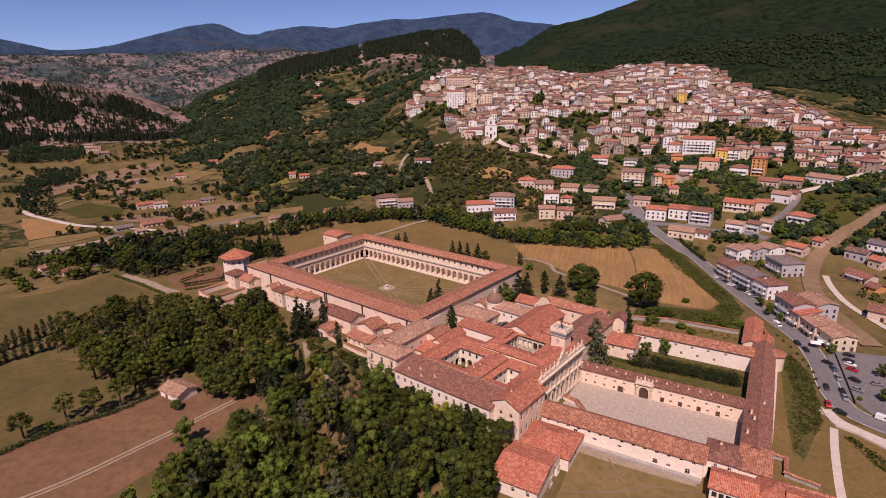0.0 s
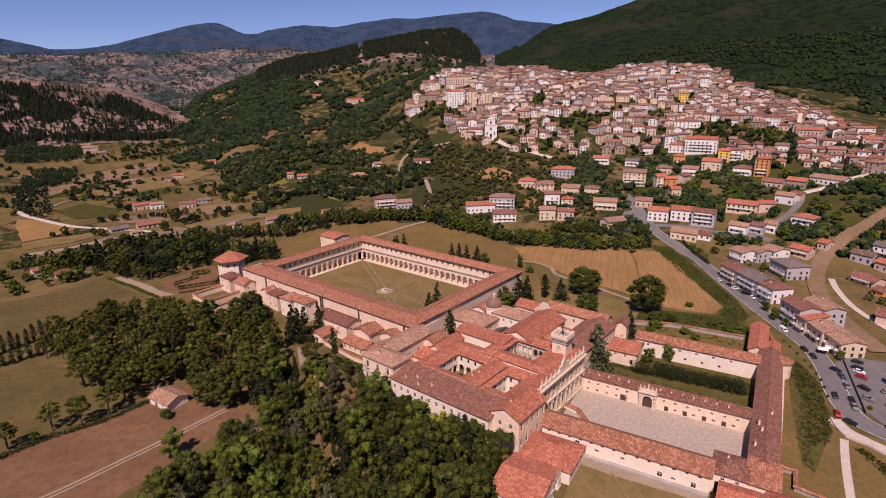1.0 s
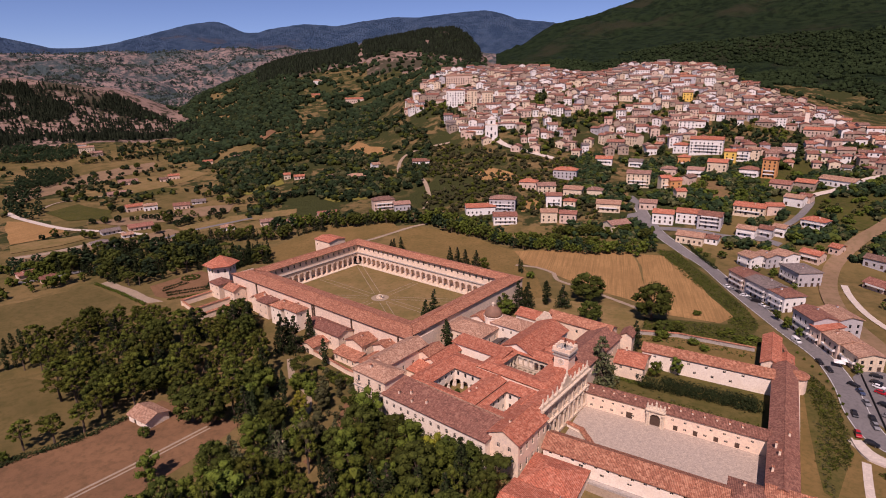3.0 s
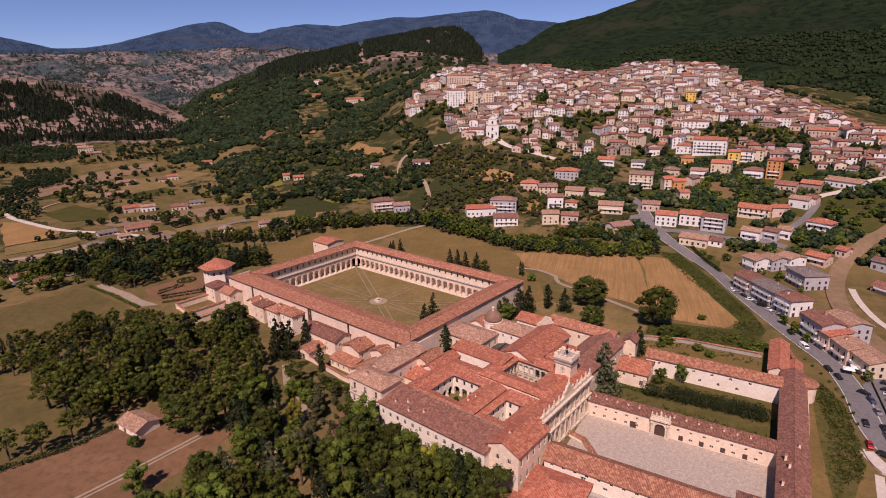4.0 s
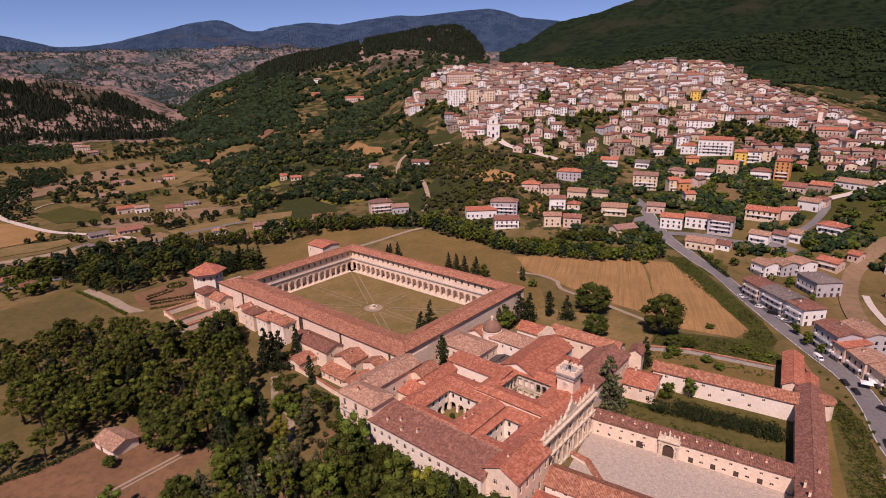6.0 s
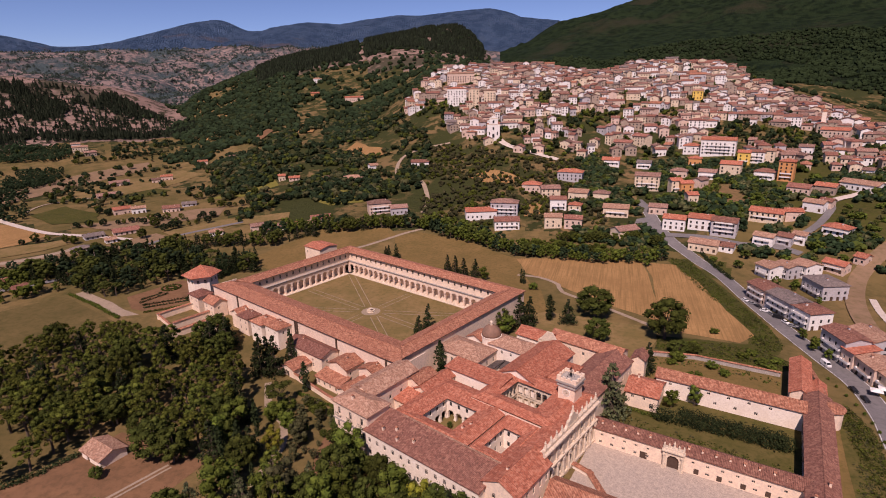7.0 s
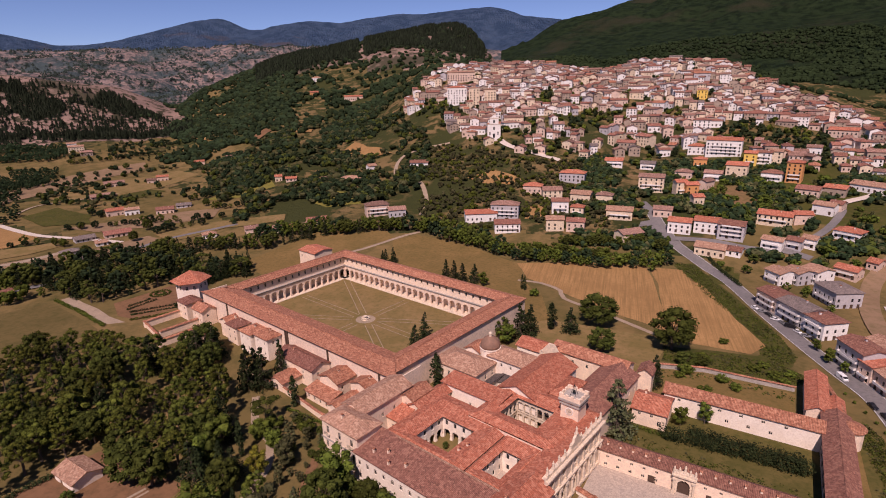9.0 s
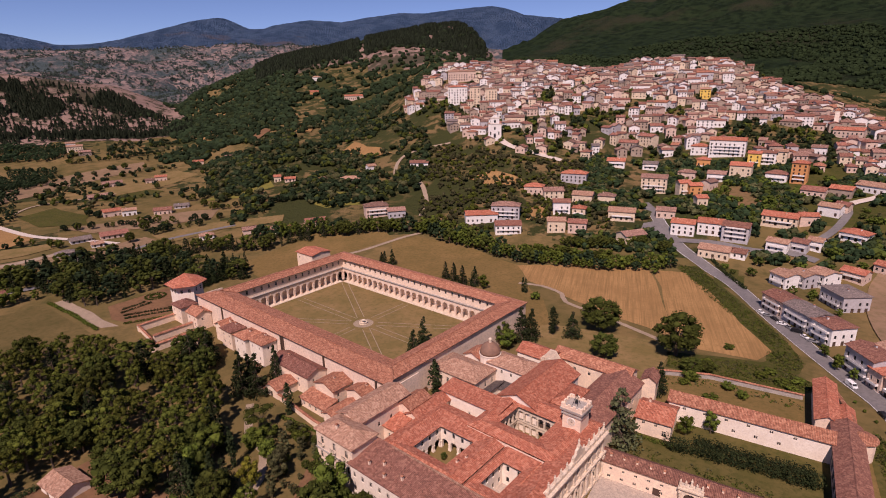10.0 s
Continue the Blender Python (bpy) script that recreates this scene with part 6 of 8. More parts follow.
# pine grove west of the drive, mixed wood in front of the palace
grove([(-108, -118), (-111, -98), (-100, -82), (-62, -81), (-32, -74), (-8, -76), (0, -80), (10, -92), (24, -104), (24, -112), (16, -114), (-8, -112), (-18, -118), (-26, -124), (-44, -133), (-69, -132), (-92, -135)], 7.2, ["pine"] * 8 + ["round", "fir"], (11, 17), "pine grove", 21, limit=165, wide=(0.8, 1.08))
grove([(6, -86), (16, -92), (28, -94), (34, -104), (40, -114), (24, -112), (12, -104)], 5.5, ["cypress", "fir", "oak", "round"], (10, 16), "garden wood", 22, limit=26)
grove([(36, -112), (48, -104), (58, -112), (66, -96), (62, -92), (70, -92), (84, -96), (104, -99), (114, -101), (122, -106), (124, -122), (134, -140), (126, -160), (96, -168), (60, -184), (46, -182), (41, -154), (39, -140), (39, -126)], 5.9,
      ["oak"] * 5 + ["round"] * 3 + ["fir"] * 3 + ["cedar", "olive", "pine", "pine", "cypress"], (9, 17), "garden wood", 23, limit=210, wide=(0.75, 1.05))
grove([(40, -176), (90, -168), (126, -160), (150, -150), (150, -128), (160, -128), (160, -176), (60, -200)], 6.5, ["oak", "oak", "olive", "fir"], (8, 12), "garden wood", 24, limit=70, joined="mixed garden wood")
for k, x, y, h, w in (("bright", 95, -96, 11, 1.0), ("round", 76, -92, 9, 1.0), ("umbrella", 118, -100, 15, 1.0), ("round", 108, -98, 13, 1.0), ("round", 101, -97, 12, 1.0), ("round", 64, -92, 10, 1.0), ("umbrella", 21, -79, 12, 1.15), ("cypress", 21, -67, 13, 1.3), ("fir", -3, -68, 20, 0.75), ("fir", 1, -64, 18, 0.8), ("fir", -5, -63, 16, 0.8), ("fir", 0, -54, 17, 0.6),
                      ("fir", -38, -58, 15, 1.2), ("round", -45, -57, 16, 1.0), ("round", -50, -62, 13, 0.9), ("fir", -41, -64, 15, 1.3), ("round", -33, -63, 12, 1.0), ("round", -30, -70, 13, 1.0), ("pine", -56, -74, 15, 1.0), ("round", 7, -121, 15, 1.1), ("round", 15, -119, 14, 1.0),
                      ("pine", -30, -174, 11, 1.15), ("pine", -28, -161, 12, 1.0), ("pine", -22, -154, 12.5, 1.05), ("pine", -21, -145, 12, 1.1), ("oak", -26, -167, 5, 1.0), ("oak", 24, -148, 11, 0.95), ("round", 1, -136, 4.5, 1.2), ("pine", -24, -137, 13, 1.1), ("pine", -47, -134, 13, 1.1), ("pine", -36, -130, 13, 1.0), ("pine", -42, -137, 14, 1.2), ("round", -33, -134, 12, 1.0), ("pine", -27, -131, 14, 1.1), ("pine", -50, -139, 14, 1.2), ("round", -40, -125, 13, 1.0), ("pine", -30, -123, 15, 1.15), ("round", -22, -117, 13, 1.0), ("pine", -12, -112, 15, 1.1), ("pine", -53, -129, 15, 1.15), ("pine", -34, -118, 16, 1.1), ("pine", -62, -134, 13, 1.1), ("round", -6, -117, 11, 1.0), ("pine", -22, -126, 12, 1.0), ("pine", 37, -163, 9, 1.0),
                      ("bright", 40, -100, 11, 0.9), ("olive", 44, -93, 10, 0.9), ("olive", 40, -88, 8, 0.9), ("round", 30, -74, 4, 1.3), ("round", 34, -76, 3.5, 1.3), ("bright", 56, -62, 4, 1.5), ("shrub", 38, -62, 3, 1.6), ("round", 52, -82, 7, 1.1)):
    tree(k, x, y, h, "", w)
grove([(24, -86), (26, -74), (34, -72), (52, -76), (60, -84), (58, -96), (47, -100), (44, -96), (34, -88)], 4.2, ["olive", "shrub", "round", "olive"], (2.5, 6), "garden wood", 29, limit=30)
# dark wood west of the pavilion and cypress rows
grove([(-240, -62), (-184, -52), (-152, -54), (-147, -36), (-143, -12), (-124, -2), (-112, 22), (-125, 32), (-160, 22), (-200, 20), (-240, 4)], 6.0, ["round", "fir", "copse", "cypress", "umbrella", "fir"], (8, 14), "park wood", 25, limit=230, joined="dark mixed park wood beside the monastery")
grove([(-260, -60), (-190, -60), (-186, -76), (-215, -140), (-262, -120)], 8.0, ["oak", "oak", "shrub"], (5, 9), "valley trees", 26, limit=30, joined="trees along the valley meadow")
for k in range(12):
    tree("cypress", -104 + 0.65 * k + 0.7 * (k % 3), -160 + 3.1 * k, 7 + (k * 37 % 4), "cypress row", 1.5)
for k in range(9):
    tree("cypress", -116 - 0.3 * k + (k % 2), -148 + 3.3 * k, 7 + (k * 29 % 4), "cypress row", 1.5)
for k in range(10):
    tree("fir", -122 - 0.5 * k, -8 + 4.6 * k, 11 + (k * 29 % 4), "conifer row", 0.7)
grove([(-180, 86), (-150, 110), (-114, 128), (-80, 150), (-60, 160), (-40, 160), (-18, 150), (10, 142), (32, 136), (26, 128), (-4, 136), (-22, 138), (-60, 146), (-76, 146), (-96, 132), (-140, 104), (-170, 80)], 4.4, ["oak", "copse", "oak", "round"], (8, 13), "field hedge trees", 27, limit=170, joined="leafy tree belt behind the meadow")
grove([(30, 132), (80, 140), (112, 166), (106, 176), (76, 152), (30, 146)], 4.2, ["oak", "copse", "oak"], (6, 10), "field hedge trees", 28, limit=80, joined="leafy tree belt behind the mown field")
for k, x, y, h, w in (("round", 98, 58, 17, 1.35), ("round", 133, 49, 21, 1.1), ("cypress", 80, 42, 14, 1.6), ("fir", 89, 43, 13, 1.1), ("round", 107, 32, 12, 1.2), ("fir", 70, 28, 17, 0.9), ("fir", 73, 33, 15, 0.9), ("round", 62, 21, 12, 1.15), ("oak", 68, 18, 10, 1.2), ("fir", 133, 13, 14, 0.8),
                      ("cypress", 60.5, -30.2, 15.5, 1.5), ("fir", 33, 3, 14, 0.75), ("fir", 33, -5, 11, 0.9), ("fir", 10, 78, 12, 0.9), ("fir", 3, 80, 12, 0.8), ("fir", 17, 80, 12, 1.0), ("oak", 24, 78, 9, 1.0), ("fir", -4, 82, 11, 0.8), ("fir", -52, 84, 10, 0.8), ("fir", -48, 87, 11, 0.8), ("fir", -56, 86, 8, 0.9),
                      ("cypress", 46, 84, 9, 1.2), ("cypress", 48, 83, 9, 1.1), ("cedar", 128, -24, 21, 0.95), ("round", 141, 38, 6, 1.9), ("round", 146, 40, 5, 1.7), ("shrub", 165, 46, 2.4, 1.6), ("shrub", 172, 44, 2.6, 1.6), ("shrub", 176, 40, 2.2, 1.6), ("shrub", 155, 30, 3, 1.3), ("shrub", 140, 26, 2.4, 1.3), ("shrub", 152, 66, 2.6, 1.3), ("shrub", 168, 51, 2, 2.0), ("shrub", 178, 48, 2, 2.0), ("oak", 146, -8, 8, 1.0), ("oak", 153, -3, 9, 0.8), ("shrub", 150, 18, 3, 1.5), ("shrub", 142, 30, 4, 1.4), ("shrub", 160, 26, 3, 1.2), ("shrub", 146, 44, 4, 1.3), ("oak", 104, 150, 8, 1.0),
                      ("oak", 191, 68, 7, 1.0), ("oak", 187, 78, 6, 1.0), ("oak", 196, 62, 5, 1.0), ("shrub", 222.5, -4.7, 1.6, 0.9), ("oak", 232, 20, 6, 1.2), ("oak", 230.5, -1, 6, 1.1), ("oak", 216, 34, 5, 1), ("shrub", 56, 78, 4, 1.2), ("shrub", 98, -58, 2.2, 1.0), ("shrub", 91, -66, 2.2, 1.0), ("oak", 101, -62, 4, 0.8)):
    tree(k, x, y, h, "", w)
for k in range(6):
    tree("shrub", 130 + 7 * k, -33 + (k % 2) * 2, 1.6 + (k % 3) * 0.5, "garden bushes", 1.4)
def weeds(name, poly, n, h, mats, seed, label):
    """Knee to head high weeds and brambles over a patch of ground."""
    rnd = random.Random(seed)
    xs, ys = [p[0] for p in poly], [p[1] for p in poly]
    me = Mesh()
    while n:
        x, y = rnd.uniform(min(xs), max(xs)), rnd.uniform(min(ys), max(ys))
        if inside(poly, x, y):
            k = h * rnd.uniform(0.4, 1.0) * (0.6 + 0.8 * max(0.0, patchy(x, y, 9, 1) + 0.4))
            leaf_cloud(me, (x, y, height(x, y) + 0.3 * k), (k * 1.1, k * 1.1, k * 0.75), 9, 0.36, rnd.choice(mats), rnd, True)
            n -= 1
    return tagged(part(name, me, None), label, "weeds", kind="stuff")


BRAMBLE = ["leaf_round", "leaf_oak", "leaf_olive", "leaf_round"]
weeds("brambles", [(198.5, 8), (199.5, 24), (204, 17), (207.5, 5), (209, -14), (209.8, -26), (207.5, -38), (203.5, -40), (202.5, -12)], 620, 1.2, ["leaf_oak", "leaf_oak", "leaf_olive", "leaf_round"], 71, "green brambles and weeds on the bank")
weeds("brambles", [(200, -12), (203, -12), (204, -54), (202, -56), (200, -36)], 120, 0.8, ["leaf_oak", "leaf_olive"], 76, "thin weeds on the dry bank")
weeds("brambles", [(215, -32), (219, -34), (226, -42), (230, -52), (224, -48), (218, -38)], 170, 0.9, ["leaf_oak", "leaf_olive", "leaf_round"], 77, "green weeds under the parapet")
weeds("brambles", [(112, 172), (136, 128), (156, 96), (168, 76), (166, 62), (176, 56), (180, 66), (170, 92), (150, 126), (126, 172)], 1100, 1.5, ["leaf_oak", "leaf_oak", "leaf_olive", "leaf_round"], 72, "green bushes and weeds between field and road")
weeds("brambles", [(131, 37), (152, 38), (179, 41), (186, 48), (172, 58), (150, 54), (131, 46)], 560, 0.9, ["leaf_oak", "leaf_round", "leaf_olive"], 73, "rough green weeds behind the stone wall")
weeds("weeds", [(128, -34), (184, -34), (184, -24), (128, -22)], 240, 1.0, BRAMBLE, 75, "rough weeds in the walled garden")
weeds("weeds", [(129, 20), (150, 28), (180, 28), (180, 34), (150, 33), (129, 28)], 90, 0.8, BRAMBLE, 74, "weeds along the old stone wall")


def hedge(pts, w, h, label, m="leaf_oak", seed=1):
    """A clipped or grown hedge: a leafy body along a line."""
    rnd = random.Random(seed)
    me = Mesh()
    for p in curve_points(pts, 1.2):
        z = height(p[0], p[1])
        for _ in range(2):
            leaf_cloud(me, (p[0] + rnd.uniform(-0.2, 0.2) * w, p[1] + rnd.uniform(-0.2, 0.2) * w, z + h * rnd.uniform(0.3, 0.62)), (w * 0.55, w * 0.55, h * 0.5), int(14 + 3.2 * w * h), 0.34, m, rnd)
    return tagged(part("hedge", me, None), label, "hedge")


hedge([(143, -18.5), (152, -17.5), (162, -16.5), (172, -16), (183, -16)], 3.8, 5.6, "tall dark hedge across the walled garden", "leaf_dark")
hedge([(150, -12), (165, -11.5), (181, -11)], 2.6, 4.0, "tall dark hedge across the walled garden", "leaf_dark", 5)
hedge([(132, -17), (143, -17.5)], 1.6, 1.4, "clipped green box hedge", "leaf_oak", 2)
hedge([(130, -34.5), (155, -34), (181, -34)], 1.4, 1.0, "low green hedge behind the forecourt range", "leaf_olive", 3)
hedge([(-176, -60.5), (-146, -62), (-117, -65)], 2.0, 1.8, "clipped green garden hedge", "leaf_oak", 4)
hedge([(-112, -54), (-100, -36), (-96, -30)], 1.4, 1.2, "clipped green garden hedge", "leaf_oak", 6)
hedge([(-122, -48), (-108, -26)], 1.2, 1.2, "clipped green garden hedge", "leaf_dark", 7)
hedge([(-118, -50), (-104, -28)], 1.2, 1.2, "clipped green garden hedge", "leaf_dark", 8)
patch("garden", [(-143, -46), (-141, -12), (-118, -12), (-104, -28), (-110, -52), (-124, -54)], "earth", "bare tan ground of the formal garden", "garden", 0.07, 1, 0.6)
for k, rad in enumerate((2.6, 5.2)):
    hedge([(-134 + rad * math.cos(0.524 * q), -24 + rad * math.sin(0.524 * q)) for q in range(13)], 1.1, 1.0, "round clipped box hedge", "leaf_round", 12 + k)
hedge([(-131, -44), (-131, -32)], 1.1, 1.1, "clipped green garden hedge", "leaf_dark", 14)
hedge([(-127, -47), (-127, -31)], 1.1, 1.1, "clipped green garden hedge", "leaf_dark", 15)
hedge([(-120, -18), (-109, -31)], 1.3, 1.3, "clipped green garden hedge", "leaf_dark", 16)
hedge([(20, -70), (34, -70), (52, -70)], 1.4, 1.4, "clipped green garden hedge", "leaf_oak", 9)
hedge([(-30, -192), (-27, -182), (-25, -166), (-18, -149), (-16, -134)], 2.6, 1.8, "dark hedge along the earth field", "leaf_dark", 10)


# ---- woods and scattered trees too many to count ----
def clump(me, x, y, z, w, h, m, rnd, parts=1):
    for _ in range(parts):
        ox, oy = (rnd.uniform(-0.5, 0.5) * w, rnd.uniform(-0.5, 0.5) * w) if parts > 1 else (0, 0)
        oz = rnd.uniform(-0.1, 0.25) * h if parts > 1 else 0
        s = 0.55 if parts > 1 else 1.0
        if parts > 1:
            leaf_cloud(me, (x + ox, y + oy, z + oz + h * 0.5), (w * 0.62, w * 0.62, h * 0.36), 8, 0.32 * w, m, rnd)
        me.add([(x + ox + vx * w * s * rnd.uniform(0.7, 1.3), y + oy + vy * w * s * rnd.uniform(0.7, 1.3), z + oz + h * 0.5 + vz * h * 0.5 * s * rnd.uniform(0.7, 1.25)) for vx, vy, vz in ICO_V], ICO_F, m)


def spire(me, x, y, z, w, h, m, rnd):
    """A far conifer: two ragged tiers round a stem."""
    k, turn = 6, rnd.uniform(0, 6.3)
    v = [(x + rnd.uniform(-0.06, 0.06) * h, y, z + h)]
    for tier, (f, up) in enumerate(((0.55, 0.52), (0.3, 0.46), (1.0, 0.1))):
        v += [(x + w * f * rnd.uniform(0.75, 1.2) * math.cos(turn + 6.283 * (q + 0.5 * tier) / k), y + w * f * rnd.uniform(0.75, 1.2) * math.sin(turn + 6.283 * (q + 0.5 * tier) / k), z + h * (up + rnd.uniform(-0.05, 0.05))) for q in range(k)]
    f = [(0, 1 + q, 1 + (q + 1) % k) for q in range(k)]
    f += [(7 + q, 13 + q, 13 + (q + 1) % k, 7 + (q + 1) % k) for q in range(k)]
    me.add(v, f, m)


def scatter(name, n, az, rr, pick, sizes, mats, seed, label, parts=1, slim=1.0, shape=None):
    rnd = random.Random(seed)
    me = Mesh()
    for _ in range(n):
        a, r = rnd.uniform(*az), math.sqrt(rnd.uniform(rr[0] ** 2, rr[1] ** 2))
        if not pick(a, r, rnd):
            continue
        x, y = polar(a, r)
        h = rnd.uniform(*sizes)
        w = h * rnd.uniform(0.45, 0.75) * slim
        if shape:
            shape(me, x, y, height(x, y), w, h, rnd.choice(mats), rnd)
        else:
            clump(me, x, y, height(x, y) - 0.15 * h, w, h, rnd.choice(mats), rnd, parts)
    return tagged(part(name, me, None), label, "trees", kind="stuff")


def low_edge(a):
    return float(np.interp(a, (-36, -34.2, -30.7, -27.8, -24.9, -22, -16.3, -13.6, -8.3, -5, -1.2, 1.1, 3.2, 5.3, 9), (791, 724, 651, 595, 570, 560, 570, 590, 592, 596, 572, 552, 548, 540, 540)))


def high_edge(a):
    return float(np.interp(a, (-36, -31.7, -22, -16, -11, -7.5, -3.3, 2, 6.7, 9.5), (800, 905, 950, 905, 935, 935, 885, 825, 710, 650)))


# green slopes inside the town, as bearings and distances
GREEN_SLOPES = ([(-6.9, 640), (-5.8, 662), (-4.0, 686), (-2.1, 673), (0.6, 673), (2.8, 640), (2.5, 612), (0.0, 600), (-1.8, 612), (-3.7, 628)],
                [(-21.5, 656), (-19.3, 675), (-14.4, 692), (-13.9, 678), (-15.9, 647), (-19.2, 623)], [(-22.2, 743), (-20.8, 756), (-20.7, 701), (-22.4, 704)], [(-13.9, 700), (-9.3, 711), (-9.3, 696), (-13.3, 682)],
                [(-4.6, 905), (-3.2, 870), (-2.6, 880), (-3.8, 930)], [(5.2, 640), (7.4, 660), (7.8, 610), (5.6, 600)], [(-33.5, 775), (-30.5, 720), (-29.5, 690), (-31.5, 690), (-34, 745)])


def gardens(a, r):
    return any(inside(poly, a, r) for poly in GREEN_SLOPES)


def in_town(a, r):
    return low_edge(a) < r < high_edge(a) and not gardens(a, r)


def slope_wood(a, r, rnd):
    x, y = polar(a, r)
    if a > -35.5 and low_edge(a) - 40 < r < high_edge(a) + 14:
        return False
    if a < (-53.5 if r < 900 else -57.5 if r < 1500 else -55.5) + 4 * patchy(x, y, 80, 11):
        return False
    if a < -46 and r > 900:
        return patchy(x, y, 60, 2) > rnd.uniform(-0.75, -0.1)
    if -50 < a < -25 and r > (1220 if a < -38 else 1060):
        return rnd.random() < 0.14
    return patchy(x, y, 60, 2) > rnd.uniform(-0.25, 0.3)


GREENS = ["leaf_hill", "leaf_hill", "leaf_dark", "leaf_hill", "leaf_round", "leaf_olive"]
DARK_GREENS = ["leaf_hill"] * 4 + ["leaf_dark"]
scatter("hillside_trees", 8600, (-57, -33), (500, 900), slope_wood, (3.5, 9.5), GREENS, 41, "green trees covering the hillside", 2)
scatter("hillside_trees", 15000, (-61, -27), (780, 1600), slope_wood, (4.5, 10), DARK_GREENS, 42, "green trees covering the hillside")
scatter("hill_pines", 9500, (-76, -55.5), (1110, 1470), lambda a, r, k: in_pines(a, r) or (r < 1440 - max(0.0, a + 62) * 34 and k.random() < 0.16), (7, 13), ["leaf_far_pine"], 43, "dark pines on the stony hill", 1, 0.5, spire)
scatter("crag_pines", 12500, (-50, -27), (1230, 1590), lambda a, r, k: in_pines(a, r), (8, 14), ["leaf_far_pine"], 44, "dark pine wood on the crag", 1, 0.5, spire)
scatter("mountain_trees", 10000, (-26, 14), (915, 1500), lambda a, r, k: r > high_edge(a) + 30 and patchy(*polar(a, r), 160, 6) > -0.45 and not (-1 < a < 6 and 930 < r < 1010 + 30 * patchy(*polar(a, r), 60, 6)), (4, 7.5), ["leaf_wood"], 45, "dense green wood on the mountain side")
scatter("valley_trees", 1300, (-76, -50), (640, 1090), lambda a, r, k: patchy(*polar(a, r), 70, 7) > 0.05, (4, 9), GREENS, 46, "scattered trees and hedges in the valley", 2)
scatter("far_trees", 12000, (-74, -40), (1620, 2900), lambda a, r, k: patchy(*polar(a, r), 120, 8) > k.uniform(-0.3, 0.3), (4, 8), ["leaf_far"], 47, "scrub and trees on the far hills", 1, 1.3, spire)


def tree_line(name, lines, gap, spread, kinds, hs, seed, label):
    """Trees along hedgerows and streams, too many to count."""
    rnd = random.Random(seed)
    me = Mesh()
    for pts in lines:
        for p in curve_points(pts, gap):
            stuff_tree(me, rnd.choice(kinds), p[0] + rnd.gauss(0, spread), p[1] + rnd.gauss(0, spread), rnd.uniform(*hs), rnd.uniform(1.0, 1.35), rnd, 0.16 if hs[1] > 13 else 0.3)
    return tagged(part(name, me, None), label, "trees", kind="stuff")


tree_line("hedgerow_trees", [[(-702, 193), (-680, 231), (-674, 289)], [(-343, 144), (-333, 177), (-324, 209), (-321, 232)], [(-348, 24), (-321, 50), (-304, 72), (-279, 89), (-255, 114), (-229, 132)], [(-327, -25), (-321, -11), (-292, -3)], [(-263, 51), (-264, 67), (-256, 90)], [(-289, 128), (-267, 145), (-235, 167)], [(-401, 67), (-366, 64)]],
          5.5, 2.2, ["copse", "oak", "copse"], (4, 9), 61, "dark trees along hedgerows in the valley")
grove([(-864, 159), (-854, 202), (-796, 233), (-754, 221), (-740, 181), (-799, 132)], 8, ["copse"], (7, 11), "valley trees", 64, limit=120, wide=(1.0, 1.4), joined="dark clump of trees in the valley")
grove([(-671, 94), (-697, 132), (-672, 163), (-615, 137), (-580, 88), (-586, 67)], 9, ["copse"], (7, 11), "valley trees", 65, limit=60, wide=(1.0, 1.4), joined="dark clump of trees in the valley")
grove([(-573, 45), (-588, 62), (-523, 57), (-429, 19), (-411, -3), (-483, 11)], 11, ["copse"], (7, 11), "valley trees", 66, limit=22, wide=(1.0, 1.4), joined="dark clump of trees in the valley")
grove([(-267, -70), (-260, -53), (-262, -32), (-238, -30), (-219, -39), (-225, -58), (-240, -80)], 6.5, ["copse"], (4, 8), "valley trees", 67, limit=40, wide=(1.0, 1.4), joined="dark clump of trees in the valley")
tree_line("hedge_trees", [[(-211, 21), (-189, 50), (-152, 70), (-136, 94), (-119, 114), (-87, 141), (-60, 154)], [(-205, 16), (-184, 44), (-146, 66)]], 4.4, 2.0, ["fir", "round", "cypress", "oak"], (8, 13), 62, "dark conifers and trees along the monastery land")
tree_line("field_hedge", [[(40, 172), (58, 178), (76, 184), (92, 192), (104, 187)], [(20, 146), (46, 154), (70, 160)]], 3.4, 1.6, ["round", "oak", "shrub"], (5, 9), 63, "leafy hedge at the top of the mown field")
for k, (x, y) in enumerate(((-592, 154), (-516, 88), (-509, 73), (-259, 32), (-283, 58), (-277, 71), (-448, 170), (-254, -6), (-306, 155), (-606, 221), (-614, 205), (-335, 246), (-311, 134), (-287, 169))):
    tree("round", x, y, 6 + (k * 31 % 5), "valley field trees", 1.1)
hedge([(131, 185), (142, 166), (152, 148)], 2.4, 2.2, "dark clipped hedge beside the road", "leaf_dark", 11)
for k, (x, y) in enumerate(((-2.6, -2.2), (2.4, -1.8), (-2.2, 2.6), (2.8, 2.2), (0.2, -3.8))):
    wx, wy, _ = cw(102.2 + x, -58.7 + y)
    tree("round", wx, wy, 2.2 + 0.3 * (k % 3), "court bushes", 0.9, z=3.2)


